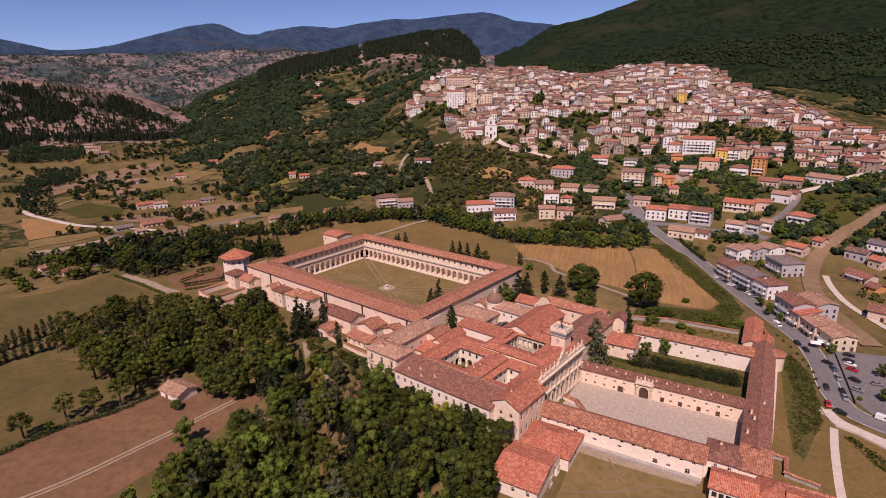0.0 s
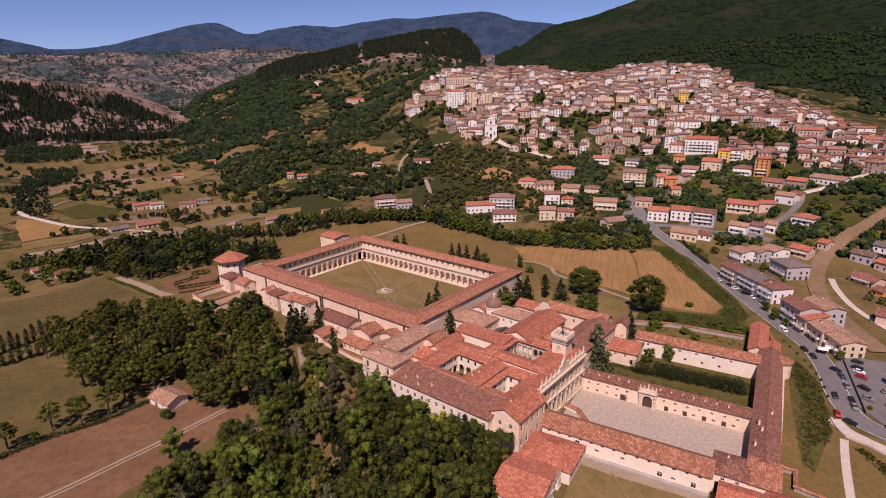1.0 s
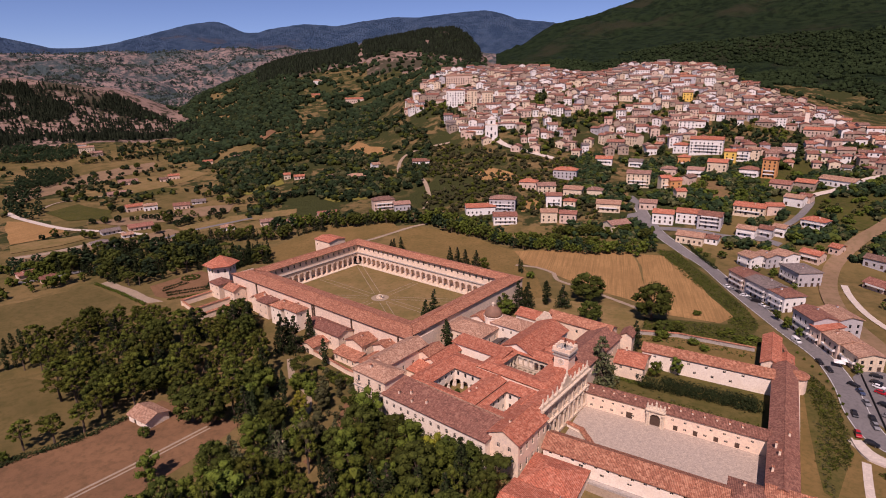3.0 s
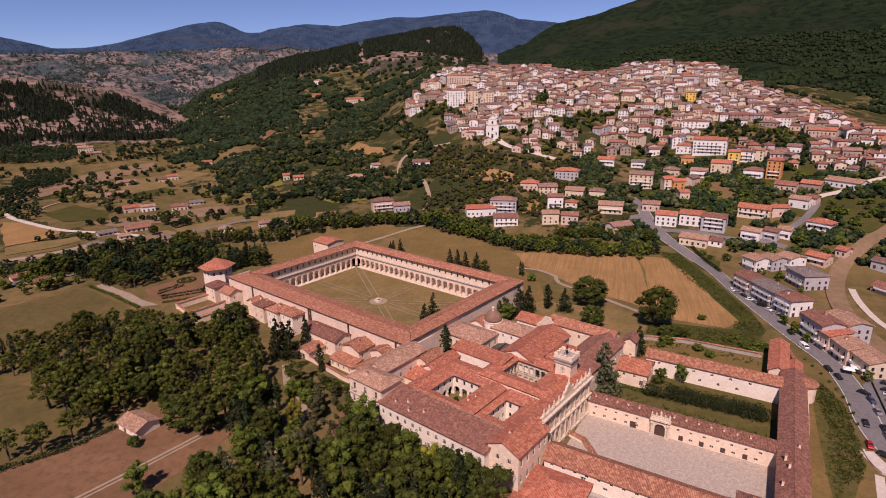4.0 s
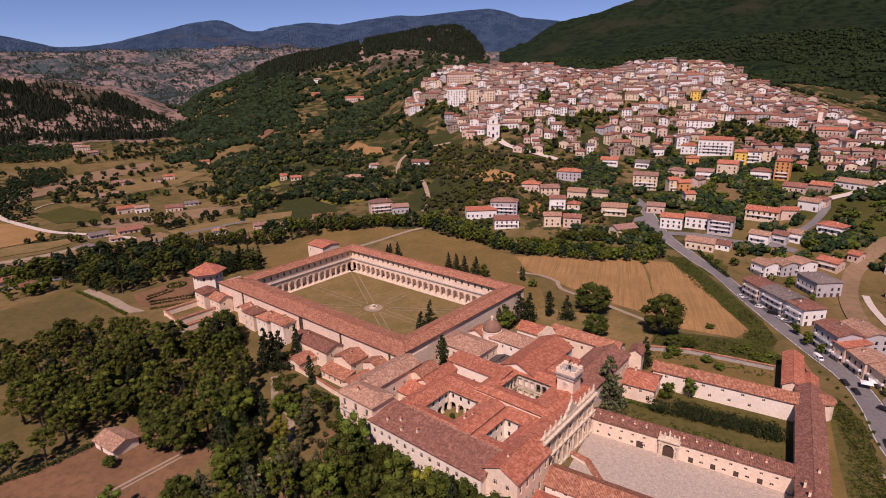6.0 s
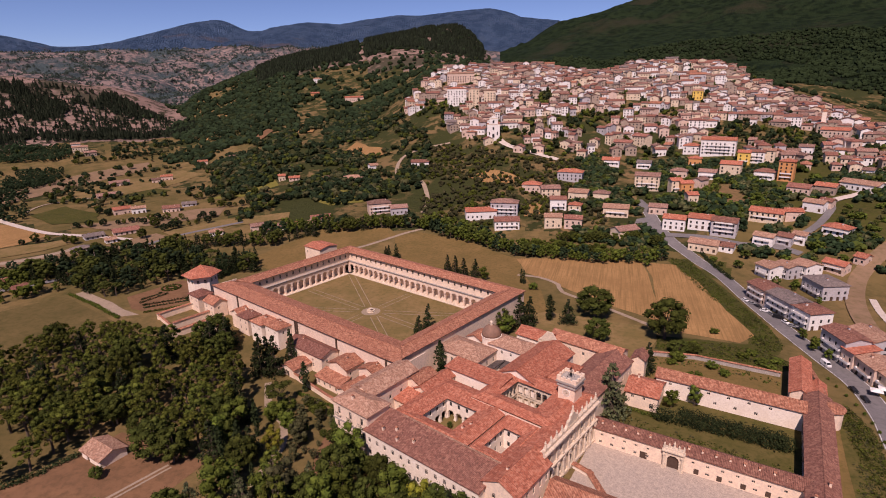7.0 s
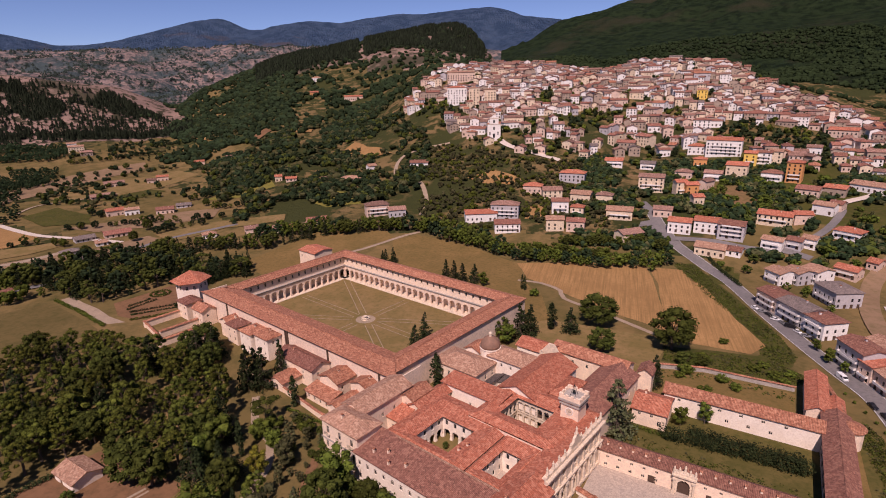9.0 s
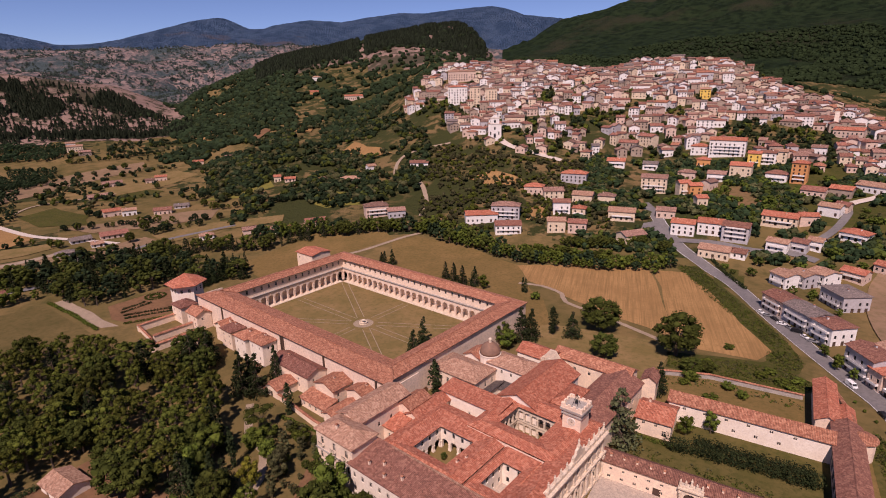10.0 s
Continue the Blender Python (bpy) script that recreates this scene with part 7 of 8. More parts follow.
# ---- houses of the village ----
def facade_windows(L, H, rnd, balcony=True):
    floors = max(1, int((H - 0.6) / 2.9))
    n = max(2, int(L / 3.4))
    out = []
    for f in range(floors):
        for k in range(n):
            u = L / n * (k + 0.5)
            if f == 0 and rnd.random() < 0.35:
                out.append((u - 0.8, 0.05, 1.6, 2.3, "door"))
            elif rnd.random() < 0.9:
                out.append((u - 0.6, 0.7 + 2.9 * f, 1.2, 1.75, "niche"))
    return out


def slab(me, x0, x1, d, z, m):
    me.box(x0, x1, -d, 0, z, z + 0.16, m)
    me.box(x0, x1, -d, -d + 0.08, z + 0.16, z + 1.0, m)
    me.box(x0, x0 + 0.08, -d, 0, z + 0.16, z + 1.0, m)
    me.box(x1 - 0.08, x1, -d, 0, z + 0.16, z + 1.0, m)


HOUSE_AT = []


def village_house(x, y, turn, L, W, H, wall, tile, seed, roof="gable", rise=None, balconies=0, label=None, group="", name="house", sides="sew"):
    rnd = random.Random(seed)
    HOUSE_AT.append((x, y, max(L, W)))
    z = height(x, y) - 0.2
    wins = {}
    for s in sides:
        wins[s] = facade_windows(L if s in "sn" else W, H, rnd)
    rise = rise if rise is not None else min(2.2, W * 0.2)
    words = {"white_paint": "white", "cream_paint": "cream", "pink_paint": "pale pink", "grey_paint": "grey", "tan_paint": "bare stone", "orange_paint": "orange", "yellow_paint": "yellow"}[wall]
    roofs = {"roof_red": "red tile", "roof_old": "old tile", "roof_pale": "faded tile", "roof_dark": "dark red tile", "roof_orange": "orange tile", "roof_grey": "grey brown", "roof_town": "faded brown tile", "roof_rust": "rust red tile"}[tile]
    h = house(name, x, y, turn, L, W, H, rise, roof, wall, tile, z, wins, label or f"{words} plastered house with {roofs} roof", "house", group, base=-5.0)
    for f in range(balconies):
        me = Mesh()
        slab(me, -L * 0.36, L * 0.36, 1.2, 2.9 * (f + 1) - 0.2, "white_paint")
        part("balcony", me, h, at=pose(0, -W / 2, 0))
    if rnd.random() < 0.7:
        me = Mesh()
        me.box(-0.35, 0.35, -0.35, 0.35, 0, 1.5, wall)
        me.box(-0.45, 0.45, -0.45, 0.45, 1.5, 1.65, "roof_old")
        part("chimney", me, h, at=pose(rnd.uniform(-0.3, 0.3) * L, rnd.uniform(-0.2, 0.2) * W, H + rise * 0.5))
    return h


def facing(x, y):
    return -math.degrees(math.atan2(x - E0[0], y - E0[1]))


# street fronts along the main road
village_house(170.4, 122.9, -51, 15, 12, 8.2, "pink_paint", "roof_dark", 1, "gable", 1.4, 2, group="houses on the main road")
village_house(180.7, 110.0, -51, 18, 12, 8.4, "grey_paint", "roof_grey", 2, "gable", 1.5, 2, group="houses on the main road")
village_house(190.2, 98.3, -51, 12, 12, 8.6, "white_paint", "roof_dark", 3, "hip", 1.5, 2, group="houses on the main road")
village_house(201.4, 68.0, -58.5, 15, 11, 10.6, "grey_paint", "roof_dark", 4, "gable", 1.5, 2, group="houses on the main road")
village_house(210.9, 73.6, -58.5, 15, 11, 10.4, "grey_paint", "roof_pale", 5, "gable", 1.5, group="houses on the main road", sides="se")
village_house(206.0, 60.4, -55, 6.4, 11, 8.0, "pink_paint", "roof_orange", 6, "shed", 1.2, 1, group="houses on the main road")
village_house(211.6, 52.6, -62, 11, 11, 7.2, "pink_paint", "roof_pale", 7, "gable", 1.3, 1, group="houses on the main road")
village_house(217.6, 43.6, -62, 11.6, 10.5, 6.8, "cream_paint", "roof_pale", 8, "gable", 1.3, 1, group="houses on the main road")
village_house(197, 146, -57, 17, 14, 8.5, "grey_paint", "roof_grey", 9, "hip", 1.6, 1, group="houses on the main road")
for k, (x, y) in enumerate(((171, 166), (180, 171), (189, 176))):
    village_house(x, y, -45, 11, 12, 7.2, ("white_paint", "grey_paint", "white_paint")[k], "roof_pale", 20 + k, "gable", 1.5, 1, group="row houses")
# houses below the town: x, y, turn, length, depth, height, wall, roof tiles, then roof form and balconies
HOUSES_UNDER_THE_HILL = (
    (-37, 189, 8, 25, 11.0, 6.9, "white", "orange", "g"),
    (-21, 201, -6, 22, 11.0, 11.9, "grey", "town", "h2"),
    (-9, 179, 6, 19, 11.0, 7.5, "white", "rust", "g1"),
    (-18, 250, -8, 16, 11.0, 6.4, "pink", "red", "h"),
    (0, 247, 10, 16, 11.0, 7.3, "cream", "town", "g"),
    (5, 285, -10, 22, 11.0, 8.8, "grey", "red", "h"),
    (16, 224, 5, 13, 9.2, 9.9, "white", "dark", "g1"),
    (23, 195, 4, 13, 9.3, 9.4, "cream", "pale", "g"),
    (31, 223, -8, 10, 8.0, 7.8, "cream", "red", "h1"),
    (38, 199, -4, 13, 9.2, 8.4, "pink", "rust", "g"),
    (25, 250, -12, 16, 11.0, 6.7, "cream", "pale", "g"),
    (43, 254, -6, 13, 9.4, 7.1, "cream", "town", "h"),
    (62, 229, -4, 19, 11.0, 7.1, "cream", "pale", "g1"),
    (-120, 161, 10, 19, 11.0, 10.3, "pink", "town", "h2"),
    (-104, 167, 10, 14, 9.5, 6.2, "grey", "town", "g"),
)
HOUSES_BEYOND_THE_FIELD = (
    (77, 198, 38, 17, 11.0, 5.7, "cream", "town", "g"),
    (71, 292, -4, 20, 11.0, 14.1, "cream", "town", "g2"),
    (91, 241, -4, 13, 9.3, 5.6, "pink", "town", "g"),
    (95, 282, 24, 9, 8.0, 14.1, "cream", "orange", "g2"),
    (103, 282, 24, 10, 8.0, 11.9, "orange", "orange", "g"),
    (111, 261, 24, 8, 8.0, 9.5, "cream", "orange", "g"),
    (25, 344, -4, 16, 11.0, 5.9, "white", "red", "g1"),
    (55, 351, -6, 13, 9.4, 5.8, "white", "grey", "g1"),
    (99, 355, 0, 11, 8.0, 10.1, "orange", "red", "h1"),
    (114, 326, -8, 14, 9.8, 6.8, "white", "town", "g1"),
    (111, 305, 60, 12, 8.2, 7.2, "pink", "town", "g"),
    (90, 331, -8, 14, 9.5, 6.5, "pink", "town", "h"),
    (131, 331, -8, 16, 11.0, 12.5, "cream", "orange", "g"),
    (107, 219, -6, 15, 10.2, 8.9, "white", "red", "g"),
    (124, 224, -6, 16, 11.0, 8.7, "white", "red", "g"),
    (140, 218, -8, 16, 11.0, 11.0, "grey", "dark", "g3"),
)
HOUSES_UNDER_THE_TOWN = (
    (138, 363, -6, 10, 8.0, 12.0, "yellow", "orange", "g1"),
    (148, 368, -6, 12, 8.1, 10.9, "white", "dark", "g2"),
    (157, 372, -6, 10, 8.0, 10.8, "cream", "pale", "g"),
    (157, 327, -10, 15, 10.6, 7.0, "white", "dark", "h1"),
    (172, 324, -10, 11, 8.0, 17.8, "orange", "orange", "h2"),
    (182, 289, -14, 15, 10.8, 8.2, "pink", "rust", "g1"),
    (199, 298, -16, 14, 9.6, 6.4, "tan", "red", "g"),
    (221, 308, -26, 26, 11.0, 5.4, "white", "pale", "g"),
    (192, 260, -20, 13, 9.0, 6.9, "white", "pale", "g"),
    (199, 266, -20, 8, 8.0, 6.0, "pink", "rust", "g"),
    (164, 242, -10, 21, 11.0, 7.3, "cream", "orange", "g1"),
    (179, 245, 20, 11, 8.0, 6.8, "pink", "orange", "g"),
    (205, 228, -20, 15, 10.3, 5.5, "white", "orange", "h1"),
    (114, 388, -6, 30, 11.0, 16.1, "white", "red", "g3"),
    (90, 394, -6, 15, 10.3, 8.3, "white", "red", "h"),
    (71, 537, -4, 11, 8.0, 11.5, "yellow", "pale", "g"),
    (208, 458, -14, 24, 11.0, 8.7, "pink", "orange", "g"),
)
HOUSES_ON_THE_LANE = (
    (131, 193, -12, 18, 11.0, 5.7, "cream", "pale", "g"),
    (143, 196, -12, 12, 8.5, 4.1, "white", "dark", "g"),
    (165, 210, -16, 12, 8.5, 6.5, "white", "pale", "g1"),
    (177, 212, -18, 9, 8.0, 6.4, "grey", "dark", "g1"),
    (185, 215, -18, 8, 8.0, 6.4, "white", "pale", "g1"),
    (204, 185, -24, 12, 8.4, 5.9, "pink", "orange", "g1"),
    (217, 197, -24, 6, 8.0, 4.8, "pink", "red", "g"),
    (237, 185, -20, 12, 8.4, 5.7, "grey", "town", "g"),
    (236, 151, -30, 14, 10.0, 4.2, "pink", "rust", "g1"),
    (247, 176, -30, 8, 8.0, 5.8, "pink", "red", "g"),
    (248, 192, -24, 11, 8.0, 8.3, "white", "grey", "g1"),
    (241, 132, -30, 6, 8.0, 4.0, "orange", "rust", "g"),
)
VALLEY_FARMS = (
    (-366, 75, 10, 15, 8.9, 5.8, "pink", "red", "g"),
    (-353, 84, 4, 12, 7.2, 5.8, "white", "pale", "g"),
    (-328, 102, -6, 15, 9.0, 4.7, "pink", "dark", "g"),
    (-332, 124, -6, 13, 8.1, 3.0, "grey", "grey", "g"),
    (-462, 113, 12, 23, 10.0, 3.0, "tan", "town", "g"),
    (-512, 153, 6, 21, 10.0, 5.3, "pink", "town", "g"),
    (-492, 202, 0, 13, 7.8, 6.2, "pink", "red", "g"),
    (-489, 186, 0, 10, 7.0, 4.7, "pink", "town", "g"),
    (-288, 35, 8, 19, 10.0, 3.6, "pink", "rust", "g"),
    (-297, 14, 12, 14, 8.5, 3.1, "grey", "grey", "g"),
    (-268, -10, 12, 12, 7.0, 3.0, "grey", "grey", "h"),
    (-242, -15, 0, 7, 7.0, 3.1, "white", "grey", "g"),
    (-272, 14, 8, 8, 7.0, 3.0, "white", "pale", "g"),
    (-214, 67, 8, 10, 7.0, 4.0, "white", "pale", "h"),
    (-233, -75, 12, 10, 7.0, 3.4, "pink", "rust", "g"),
    (-212, -72, 12, 8, 7.0, 3.0, "pink", "rust", "g"),
)
MEADOW_HOUSES = (
    (-192, 92, 8, 13, 7.7, 4.1, "pink", "town", "g"),
    (-172, 87, 8, 7, 7.0, 3.0, "white", "pale", "g"),
    (-172, 100, 4, 8, 7.0, 4.0, "white", "town", "g"),
    (-165, 107, 10, 11, 7.0, 3.6, "pink", "old", "g"),
    (-156, 113, 6, 9, 7.0, 3.6, "cream", "town", "g"),
    (-155, 126, 8, 16, 9.4, 4.1, "pink", "rust", "g"),
    (-767, 236, 0, 21, 10.0, 8.5, "cream", "pale", "g"),
    (-738, 235, 10, 16, 9.4, 5.9, "tan", "town", "g"),
    (-801, 246, 0, 13, 7.9, 6.2, "white", "pale", "g"),
    (-523, 277, 0, 13, 7.8, 6.1, "pink", "red", "g"),
    (-297, 215, 4, 7, 7.0, 6.0, "cream", "red", "g"),
    (-281, 218, 0, 11, 7.0, 3.6, "pink", "red", "g"),
    (-469, 292, 10, 18, 10.0, 4.5, "tan", "town", "g"),
    (-239, 230, 8, 12, 7.2, 3.0, "white", "town", "g"),
)
for table, grp in ((VALLEY_FARMS, "valley farms"), (MEADOW_HOUSES, "scattered houses"), (HOUSES_UNDER_THE_HILL, "houses under the hill"), (HOUSES_BEYOND_THE_FIELD, "houses beyond the field"), (HOUSES_UNDER_THE_TOWN, "houses under the town"), (HOUSES_ON_THE_LANE, "houses on the lane")):
    for k, (x, y, dt, L, W, H, wall, tile, form) in enumerate(table):
        village_house(x, y, facing(x, y) + dt, L, W, H * 0.88, wall + "_paint", "roof_" + tile, 60 + 7 * k + len(grp), "hip" if form[0] == "h" else "gable", None, int(form[1:] or 0), group=grp, sides="se" if H > 4.5 else "s")
# farms and cottages: x, y, turn from facing, length, height, then colours
WEST = ((-152, 272, 0, 18, 6.6), (-207, 230, 0, 20, 4.4), (-208, 264, 20, 9, 5))
WESTC = "white_paint tan_paint white_paint".split()
WESTT = "roof_dark roof_pale roof_pale".split()
ROW = ((240, 89, 0, 12, 5), (-646, 643, 0, 18, 6), (-588, 574, 5, 15, 6), (-483, 563, 0, 34, 6))
ROWC = "pink_paint white_paint orange_paint pink_paint".split()
ROWT = "roof_dark roof_pale roof_red roof_red".split()
for table, walls, tiles_, grp in ((WEST, WESTC, WESTT, "hillside cottages"), (ROW, ROWC, ROWT, "scattered houses")):
    for k, (x, y, dt, L, H) in enumerate(table):
        W = 10 if L > 11 else 8.5
        village_house(x, y, facing(x, y) + dt, L, W, H, walls[k], tiles_[k], 60 + 7 * k + len(grp), "hip" if k % 4 == 1 else "gable", None, (1 if H < 9 else 2) if H > 6.4 and k % 3 else 0, group=grp, sides="se" if H > 4.5 else "s")
# landmark buildings of the hill town
village_house(-198, 428, facing(-198, 428), 24, 12, 20, "white_paint", "roof_red", 301, "hip", 1.6, 0, "tall white apartment block with red roof")
village_house(-171, 424, facing(-171, 424), 13, 12, 22, "cream_paint", "roof_pale", 302, "hip", 1.2, 0, "tall cream apartment block")
village_house(-150, 426, facing(-150, 426), 14, 12, 20, "cream_paint", "roof_pale", 303, "hip", 1.2, 0, "tall cream apartment block")
village_house(-238, 508, facing(-238, 508), 38, 12, 12, "pink_paint", "roof_pale", 307, "gable", 1.6, 0, "long pale building at the edge of town")
# white church with a stepped front and its road terrace
x, y = -104, 345
ch = village_house(x, y, facing(x, y), 13, 24, 13, "white_paint", "roof_old", 313, "hip", 2.0, 0, "white church with a tall stepped front", name="church", sides="e")
me = Mesh()
me.box(-6.8, 6.8, -0.8, 0.2, -4, 14, "white_paint")
me.box(-4.6, 4.6, -0.8, 0.2, 14, 20, "white_paint")
me.add([(-4.6, -0.8, 20), (4.6, -0.8, 20), (0, -0.8, 23.5), (-4.6, 0.2, 20), (4.6, 0.2, 20), (0, 0.2, 23.5)], [(0, 1, 2), (5, 4, 3), (0, 2, 5, 3), (1, 4, 5, 2)], "white_paint")
me.box(-7.2, 7.2, -1.1, 0.3, 13.6, 14.2, "stone_pale")
me.box(-5.0, 5.0, -1.1, 0.3, 19.6, 20.2, "stone_pale")
part("front", me, ch, at=pose(0, -12.0, 0))
for u, v, w, h in ((0, 0, 2.2, 4.2), (0, 15, 1.8, 3), (-4.2, 3, 1.2, 3), (4.2, 3, 1.2, 3), (0, 8, 1.6, 3)):
    part("window", pane_mesh(w, h, "niche"), ch, at=pose(u, -12.87, v))
# campanile
x, y = 197, 478
cp = thing("bell_tower", pose(x, y, height(x, y) - 1, 0, 0, facing(x, y)), "slim pale town bell tower", "tower")
me = Mesh()
me.box(-2, 2, -2, 2, -3, 20, "plaster_white")
part("shaft", me, cp)
me = Mesh()
me.add([(-2.4, -2.4, 20), (2.4, -2.4, 20), (2.4, 2.4, 20), (-2.4, 2.4, 20), (0, 0, 23)], [(0, 1, 4), (1, 2, 4), (2, 3, 4), (3, 0, 4), (3, 2, 1, 0)], "roof_old")
part("roof", me, cp)
TOWN_BUILT = [(x, y, 0.5 * d + 1.5) for x, y, d in HOUSE_AT if height(x, y) > 20] + [(190, 462, 6)]


def stuff_house(me, x, y, turn, L, W, H, rise, wall, tile, rnd):
    """A far house in a joined mesh: walls, gable roof with eaves, and sunk dark windows."""
    T = pose(x, y, height(x, y) - 0.3, 0, 0, turn)
    a, b, o = L / 2, W / 2, 0.5
    m2 = Mesh()
    m2.box(-a, a, -b, b, -5, H, wall)
    m2.add([(-a, -b, H), (-a, b, H), (-a, 0, H + rise), (a, -b, H), (a, b, H), (a, 0, H + rise)], [(0, 2, 1), (3, 4, 5)], wall)
    e = H - rise * o / b
    for s in (-1, 1):
        q = [(-a - o, s * (b + o), e), (a + o, s * (b + o), e), (a + o, 0, H + rise), (-a - o, 0, H + rise)]
        q = q if s < 0 else q[::-1]
        m2.face([(x_, y_, z_ + 0.3) for x_, y_, z_ in q], tile)
        m2.face(q[::-1], tile)
        lo = q[:2] if s < 0 else q[2:]
        m2.face([lo[0], lo[1], (*lo[1][:2], lo[1][2] + 0.3), (*lo[0][:2], lo[0][2] + 0.3)], tile)
    n, floors = max(2, int(L / 3.2)), max(1, int(H / 2.9))
    for f in range(floors):
        for k in range(n):
            if rnd.random() < 0.85:
                u = -a + L / n * (k + 0.5)
                m2.box(u - 0.5, u + 0.5, -b - 0.06, -b + 0.02, 0.9 + 2.9 * f, 2.4 + 2.9 * f, "glass_and_shade")
        for side in (-1, 1):
            for v in (-0.24 * W, 0.24 * W):
                if rnd.random() < 0.75:
                    m2.box(side * a - 0.05, side * a + 0.05, v - 0.5, v + 0.5, 0.9 + 2.9 * f, 2.4 + 2.9 * f, "glass_and_shade")
    s = [me.slot(k) for k in m2.mats]
    n0 = len(me.v)
    me.v += [tuple(T @ Vector(p)) for p in m2.v]
    me.f += [tuple(i + n0 for i in f) for f in m2.f]
    me.m += [s[k] for k in m2.m]


def build_town():
    rnd = random.Random(77)
    far = Mesh()
    walls = ["cream_paint"] * 5 + ["tan_paint"] * 4 + ["pink_paint"] * 4 + ["white_paint"] * 6 + ["grey_paint"]
    tiles_ = ["roof_town"] * 7 + ["roof_rust"] * 3 + ["roof_old"] + ["roof_dark"] * 3 + ["roof_grey"]
    made = 0
    r = 442.0
    while r < 955:
        a = -36 + rnd.uniform(0, 1)
        while a < 10:
            L = rnd.uniform(5.5, 11.5) if rnd.random() < 0.88 else rnd.uniform(13, 21)
            rr = r + rnd.uniform(-5, 5)
            am = a + math.degrees((L / 2) / r)
            a += math.degrees((L + rnd.uniform(0.1, 1.8)) / r)
            if not in_town(am, rr) or rnd.random() < float(np.interp(rr - low_edge(am), (0, 60, 140, 220), (0.5, 0.32, 0.15, 0.07))):
                continue
            x, y = polar(am, rr)
            if any((x - p) ** 2 + (y - q) ** 2 < (d + L * 0.4) ** 2 for p, q, d in TOWN_BUILT):
                continue
            W, H = rnd.uniform(7.5, 11), rnd.choice((4.5, 5, 5.5, 6, 6.5, 7, 8, 9.5))
            turn = facing(x, y) + 25 * patchy(x, y, 90, 21) + rnd.gauss(0, 14)
            side_on = rnd.random() < 0.42
            if side_on:
                turn += 90
                L = min(L, 11)
            wall, tile = rnd.choice(walls), rnd.choice(tiles_)
            if made < 187:
                village_house(x, y, turn, L, W, H, wall, tile, 500 + made, rnd.choice(("gable", "gable", "hip")), rnd.uniform(1.3, 2.2), 0, group="hill town houses", sides="sw" if side_on else "s")
                made += 1
            else:
                HOUSE_AT.append((x, y, max(L, W)))
                stuff_house(far, x, y, turn, L, W, H, rnd.uniform(1.3, 2.3), wall, tile, rnd)
        r += rnd.uniform(11.0, 13.0)
    tagged(part("town_houses", far, None), "crowded pale houses with clay tile roofs on the hill", "houses", kind="stuff")


build_town()

NEAR_HOUSE = {}
for hx, hy, d in HOUSE_AT:
    for gx in range(int((hx - d) // 12), int((hx + d) // 12) + 1):
        for gy in range(int((hy - d) // 12), int((hy + d) // 12) + 1):
            NEAR_HOUSE.setdefault((gx, gy), []).append((hx, hy, d))


def clear_of_houses(a, r):
    """Free of house walls, roads and lanes."""
    x, y = polar(a, r)
    if any((x - p) ** 2 + (y - q) ** 2 < (0.5 * d + 0.8) ** 2 for p, q, d in NEAR_HOUSE.get((int(x // 12), int(y // 12)), ())):
        return False
    return not any(near_line(q, x, y, 6.5) for q in STREETS)


scatter("olive_trees", 2000, (-34, -15), (425, 620), lambda a, r, k: r < low_edge(a) - 8 and clear_of_houses(a, r) and patchy(*polar(a, r), 35, 13) > -0.3, (3.0, 5.5), ["leaf_olive", "leaf_olive", "leaf_oak"], 48, "olive and fruit trees below the town", 2)
scatter("garden_trees", 5200, (-18, 14), (395, 580), lambda a, r, k: r < low_edge(a) + 20 and patchy(*polar(a, r), 40, 3) > -0.1 and clear_of_houses(a, r), (3.5, 8), GREENS, 49, "garden trees between houses", 2)
scatter("town_trees", 5200, (-34, 9), (440, 900), lambda a, r, k: (gardens(a, r) or (in_town(a, r) and k.random() < 0.5)) and clear_of_houses(a, r), (3, 8), ["leaf_hill", "leaf_dark", "leaf_oak"], 50, "trees among the town houses", 2)


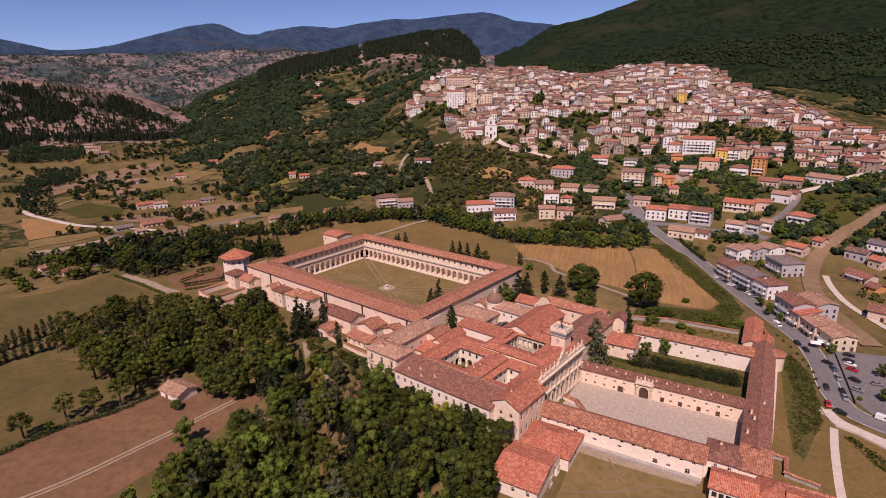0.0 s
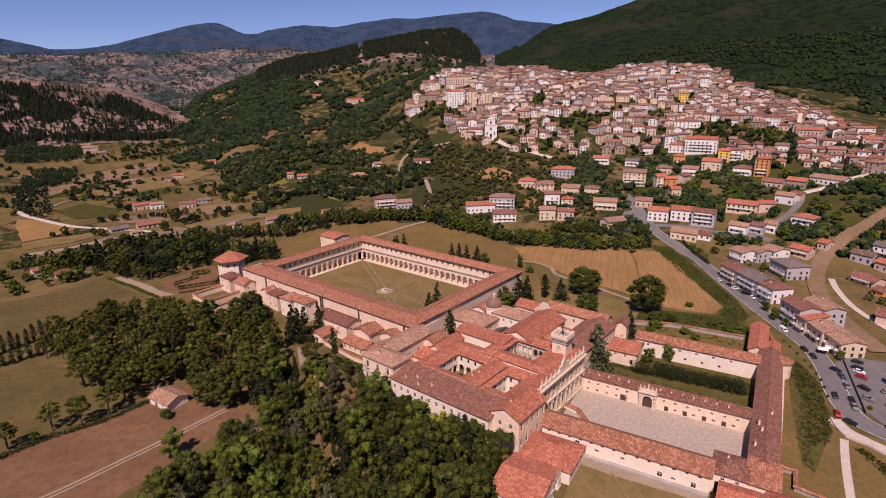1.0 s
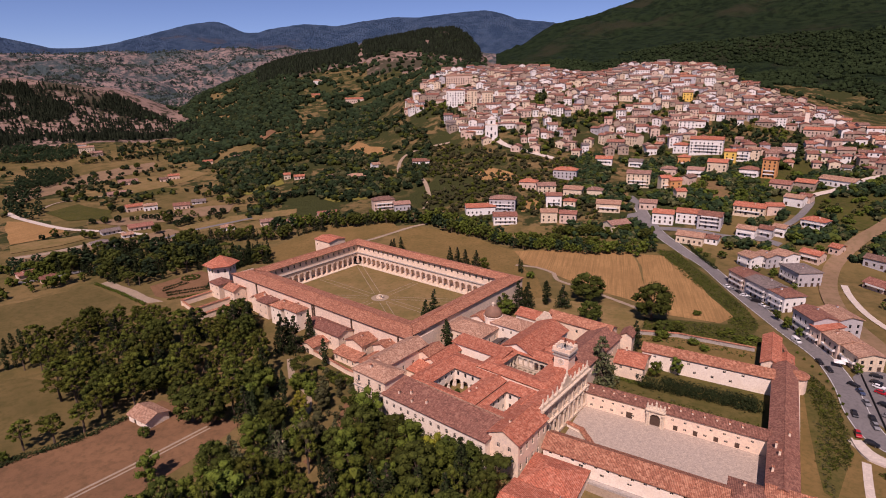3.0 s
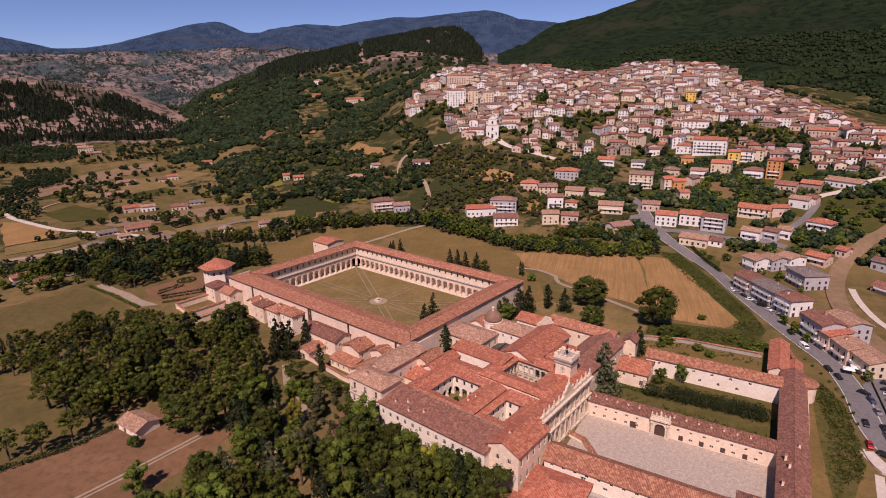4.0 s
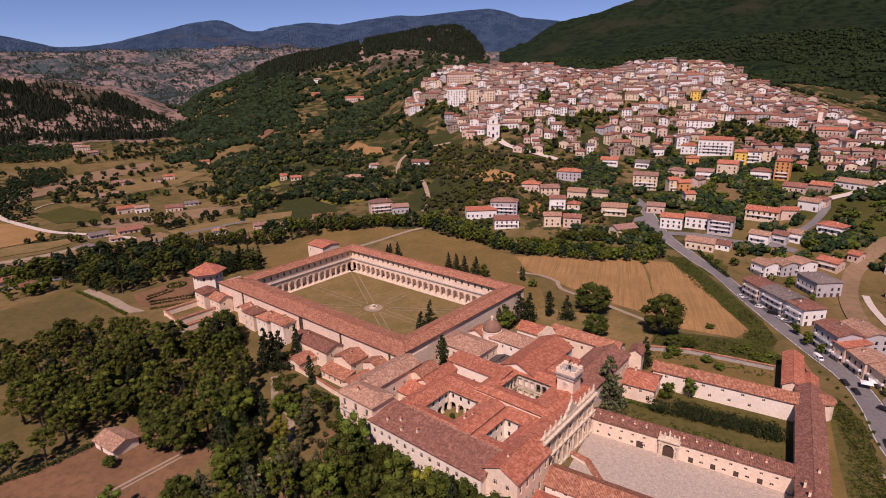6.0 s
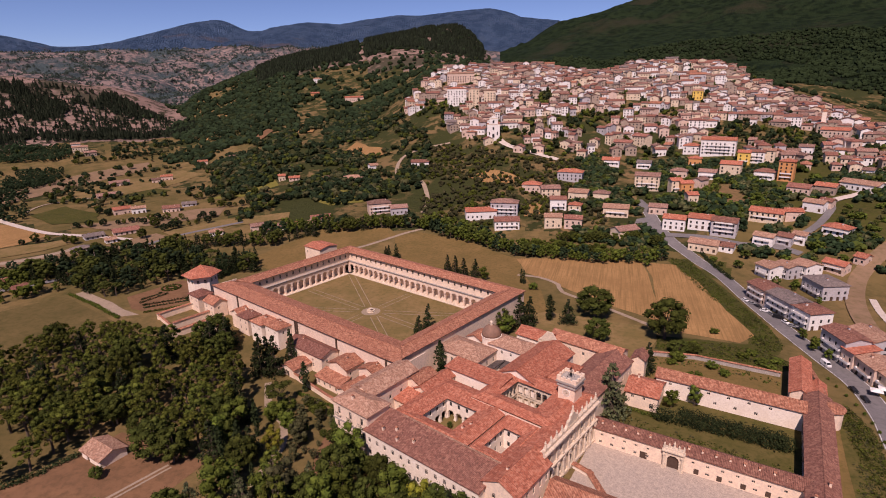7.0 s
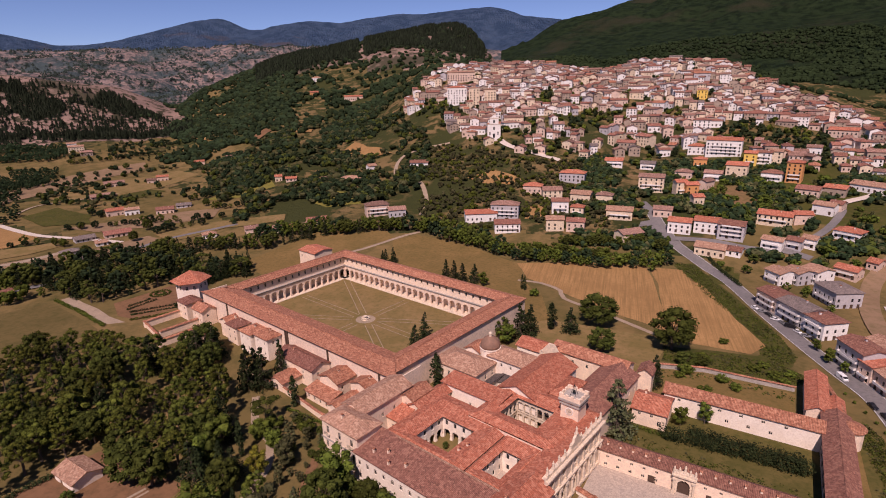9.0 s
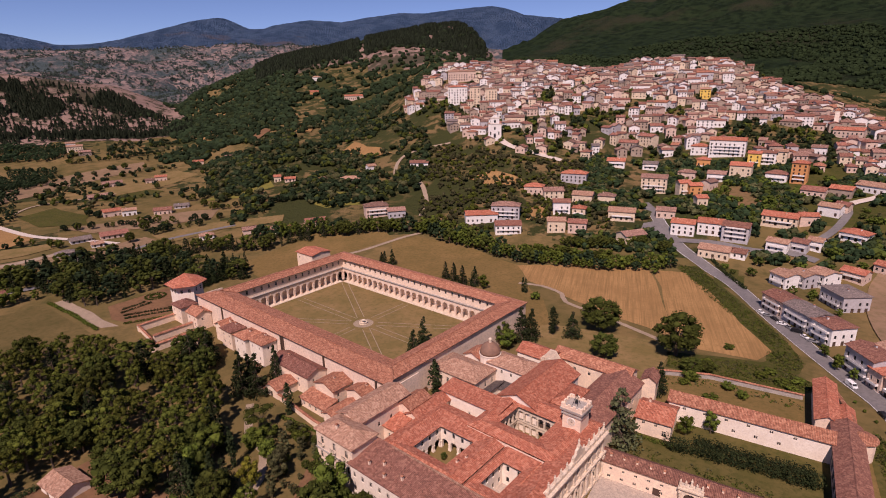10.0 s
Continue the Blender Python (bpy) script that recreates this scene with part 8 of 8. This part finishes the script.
# ---- vehicles ----
def car_parts(paint, van=False):
    L, W = (4.9, 1.9) if van else (4.2, 1.74)
    prof = ([(-2.45, 0.35), (-2.45, 1.1), (-2.35, 1.95), (1.3, 1.95), (1.95, 1.15), (2.4, 1.0), (2.45, 0.35)] if van else
            [(-2.1, 0.35), (-2.1, 0.85), (-1.95, 0.98), (-1.5, 1.02), (1.0, 0.98), (1.9, 0.8), (2.1, 0.6), (2.1, 0.35)])
    body = Mesh()
    k = len(prof)
    ins = 0.06
    body.add([(x, -W / 2 + (ins if z > 0.9 else 0), z) for x, z in prof] + [(x, W / 2 - (ins if z > 0.9 else 0), z) for x, z in prof],
             [tuple(range(k - 1, -1, -1)), tuple(range(k, 2 * k))] + [(i, (i + 1) % k, (i + 1) % k + k, i + k) for i in range(k)], paint)
    glass, roof = Mesh(), Mesh()
    if van:
        glass.box(0.2, 1.2, -W / 2 - 0.01, W / 2 + 0.01, 1.25, 1.8, "glass_and_shade")
        glass.add([(1.42, -0.8, 1.84), (1.42, 0.8, 1.84), (1.98, 0.82, 1.2), (1.98, -0.82, 1.2)], [(0, 3, 2, 1)], "glass_and_shade")
        roof.box(-2.3, 1.2, -W / 2 + 0.1, W / 2 - 0.1, 1.95, 2.0, paint)
    else:
        b, t = 0.99, 1.38
        q = [(-1.85, -0.8, b), (0.85, -0.8, b), (0.85, 0.8, b), (-1.85, 0.8, b), (-1.35, -0.62, t), (0.15, -0.62, t), (0.15, 0.62, t), (-1.35, 0.62, t)]
        glass.add(q, [(0, 1, 5, 4), (1, 2, 6, 5), (2, 3, 7, 6), (3, 0, 4, 7)], "glass_and_shade")
        roof.add([(-1.4, -0.64, t), (0.2, -0.64, t), (0.2, 0.64, t), (-1.4, 0.64, t), (-1.25, -0.55, t + 0.07), (0.05, -0.55, t + 0.07), (0.05, 0.55, t + 0.07), (-1.25, 0.55, t + 0.07)],
                 [(0, 1, 5, 4), (1, 2, 6, 5), (2, 3, 7, 6), (3, 0, 4, 7), (4, 5, 6, 7)], paint)
    lamp = Mesh()
    lamp.box(2.02 if not van else 2.4, 2.13 if not van else 2.47, -0.22, 0.22, 0.6, 0.74, "chrome")
    return body, glass, roof, lamp


wheel = Mesh()
wheel.tube([(0, 0, -0.1, 0.31), (0, 0, 0.1, 0.31)], "rubber", 14)
wheel = wheel.data("tyre")
rim = Mesh()
rim.tube([(0, 0, -0.11, 0.19), (0, 0, 0.11, 0.19)], "chrome", 10)
rim = rim.data("rim")
CARS = {}


def car(x, y, heading, paint, van=False):
    words = {"car_white": "white", "car_black": "black", "car_red": "red", "car_grey": "grey", "car_blue": "dark blue"}[paint]
    at = pose(x, y, height(x, y) + 0.15, 0, 0, heading)
    if (paint, van) not in CARS:
        top = thing("van" if van else "car", at, f"{words} parked {'van' if van else 'car'} on asphalt", "van" if van else "car", "parked cars")
        body, glass, roof, lamp = car_parts(paint, van)
        part("body", body, top)
        part("windows", glass, top)
        part("roof", roof, top)
        lamp = lamp.data("headlight")
        for s in (-1, 1):
            part("headlight", lamp, top, at=pose(0, 0.6 * s, 0))
            for xx in (-1.25, 1.3):
                w = part("wheel", wheel, top, at=pose(xx, 0.8 * s, 0.31, 90))
                part("rim", rim, w)
        CARS[paint, van] = top
        return top
    return copy_thing(CARS[paint, van], at)


for x, y, hd, c in ((203.2, 37.4, -66, "car_black"), (206.3, 31.7, -68, "car_black"), (213.8, 22.4, -30, "car_black"), (215.6, 17.4, -70, "car_blue"), (216.7, 9.4, -76, "car_grey"), (217.4, -1.6, -80, "car_black"), (217.8, -6.4, -80, "car_grey"), (212.3, -0.8, -84, "car_black"),
                    (212.2, -14.4, -84, "car_red"), (215.6, -18.4, -24, "car_black"), (222.1, 34.6, -6, "car_black"), (221.6, 28.6, -14, "car_black"), (221.9, 25.0, -20, "car_white"), (222.2, 20.4, -24, "car_red"), (222.2, 10.8, -34, "car_black"), (222.6, 2.6, -20, "car_grey"), (229.6, 11.4, 10, "car_grey")):
    car(x, y, hd, c)
car(195.0, 55.4, -60, "car_white", True)
car(228.3, -16.4, -20, "car_white", True)
for k in range(9):
    f = k / 8
    car(161.5 + 25 * f, 116 - 29 * f + (k % 3) * 0.6, -51 + 40 * (k % 2), ("car_white", "car_grey", "car_black")[k % 3], k == 5)
# low tubs of shrubs along the edge of the road
for x, y in ((195.4, 42.6), (197.8, 37.4), (200.6, 31.6), (203.2, 26), (205.2, 20.8), (207.0, 15.4), (208.4, 10.4), (209.2, 4.5), (209.9, -2.5)):
    tree("shrub", x, y, 1.2, "roadside tubs", 0.8)


bar = thing("barrier", pose(219.0, 12.4, 0, 0, 0, -85), "long dark rail dividing road and car park", "barrier")
me = Mesh()
me.box(-21, 21, -0.1, 0.1, 0.0, 1.0, "iron")
part("rail", me, bar)
post = Mesh()
post.box(-0.06, 0.06, -0.06, 0.06, 0, 0.8, "iron")
post = post.data("post")
for k in range(12):
    part("post", post, bar, at=pose(-19.5 + 3.5 * k, 0, 0))


def parasol(x, y):
    top = thing("parasol", pose(x, y, height(x, y)), "white square parasol outside a house", "parasol", "white parasols")
    me = Mesh()
    me.tube([(0, 0, 0, 0.05), (0, 0, 2.6, 0.04)], "iron", 6)
    part("pole", me, top)
    me = Mesh()
    me.add([(-2, -2, 2.4), (2, -2, 2.4), (2, 2, 2.4), (-2, 2, 2.4), (0, 0, 3.2)], [(0, 1, 4), (1, 2, 4), (2, 3, 4), (3, 0, 4)], "white_paint")
    part("canopy", me, top)


for x, y in ((209.9, 37.6), (212.6, 40.4)):
    parasol(x, y)


# ---- garden greenery between the houses below the town ----
def garden_greens():
    rnd = random.Random(88)
    me = Mesh()
    n = 0
    for _ in range(3000):
        x, y = rnd.uniform(60, 290), rnd.uniform(60, 330)
        if n >= 260 or x < 150 - (y - 140) * 0.55 + 6 or y < 165 - (x - 150) * 0.9 or patchy(x, y, 30, 12) < -0.1:
            continue
        if any((x - a) ** 2 + (y - b) ** 2 < (0.55 * c + 4) ** 2 for a, b, c in HOUSE_AT) or any(near_line(q, x, y, 8) for q in STREETS):
            continue
        stuff_tree(me, rnd.choice(("round", "oak", "shrub", "shrub", "olive")), x, y, rnd.uniform(2.5, 6.5), rnd.uniform(1.0, 1.5), rnd, 0.07)
        n += 1
    tagged(part("garden_greens", me, None), "garden trees and bushes between the roadside houses", "trees", kind="stuff")


garden_greens()
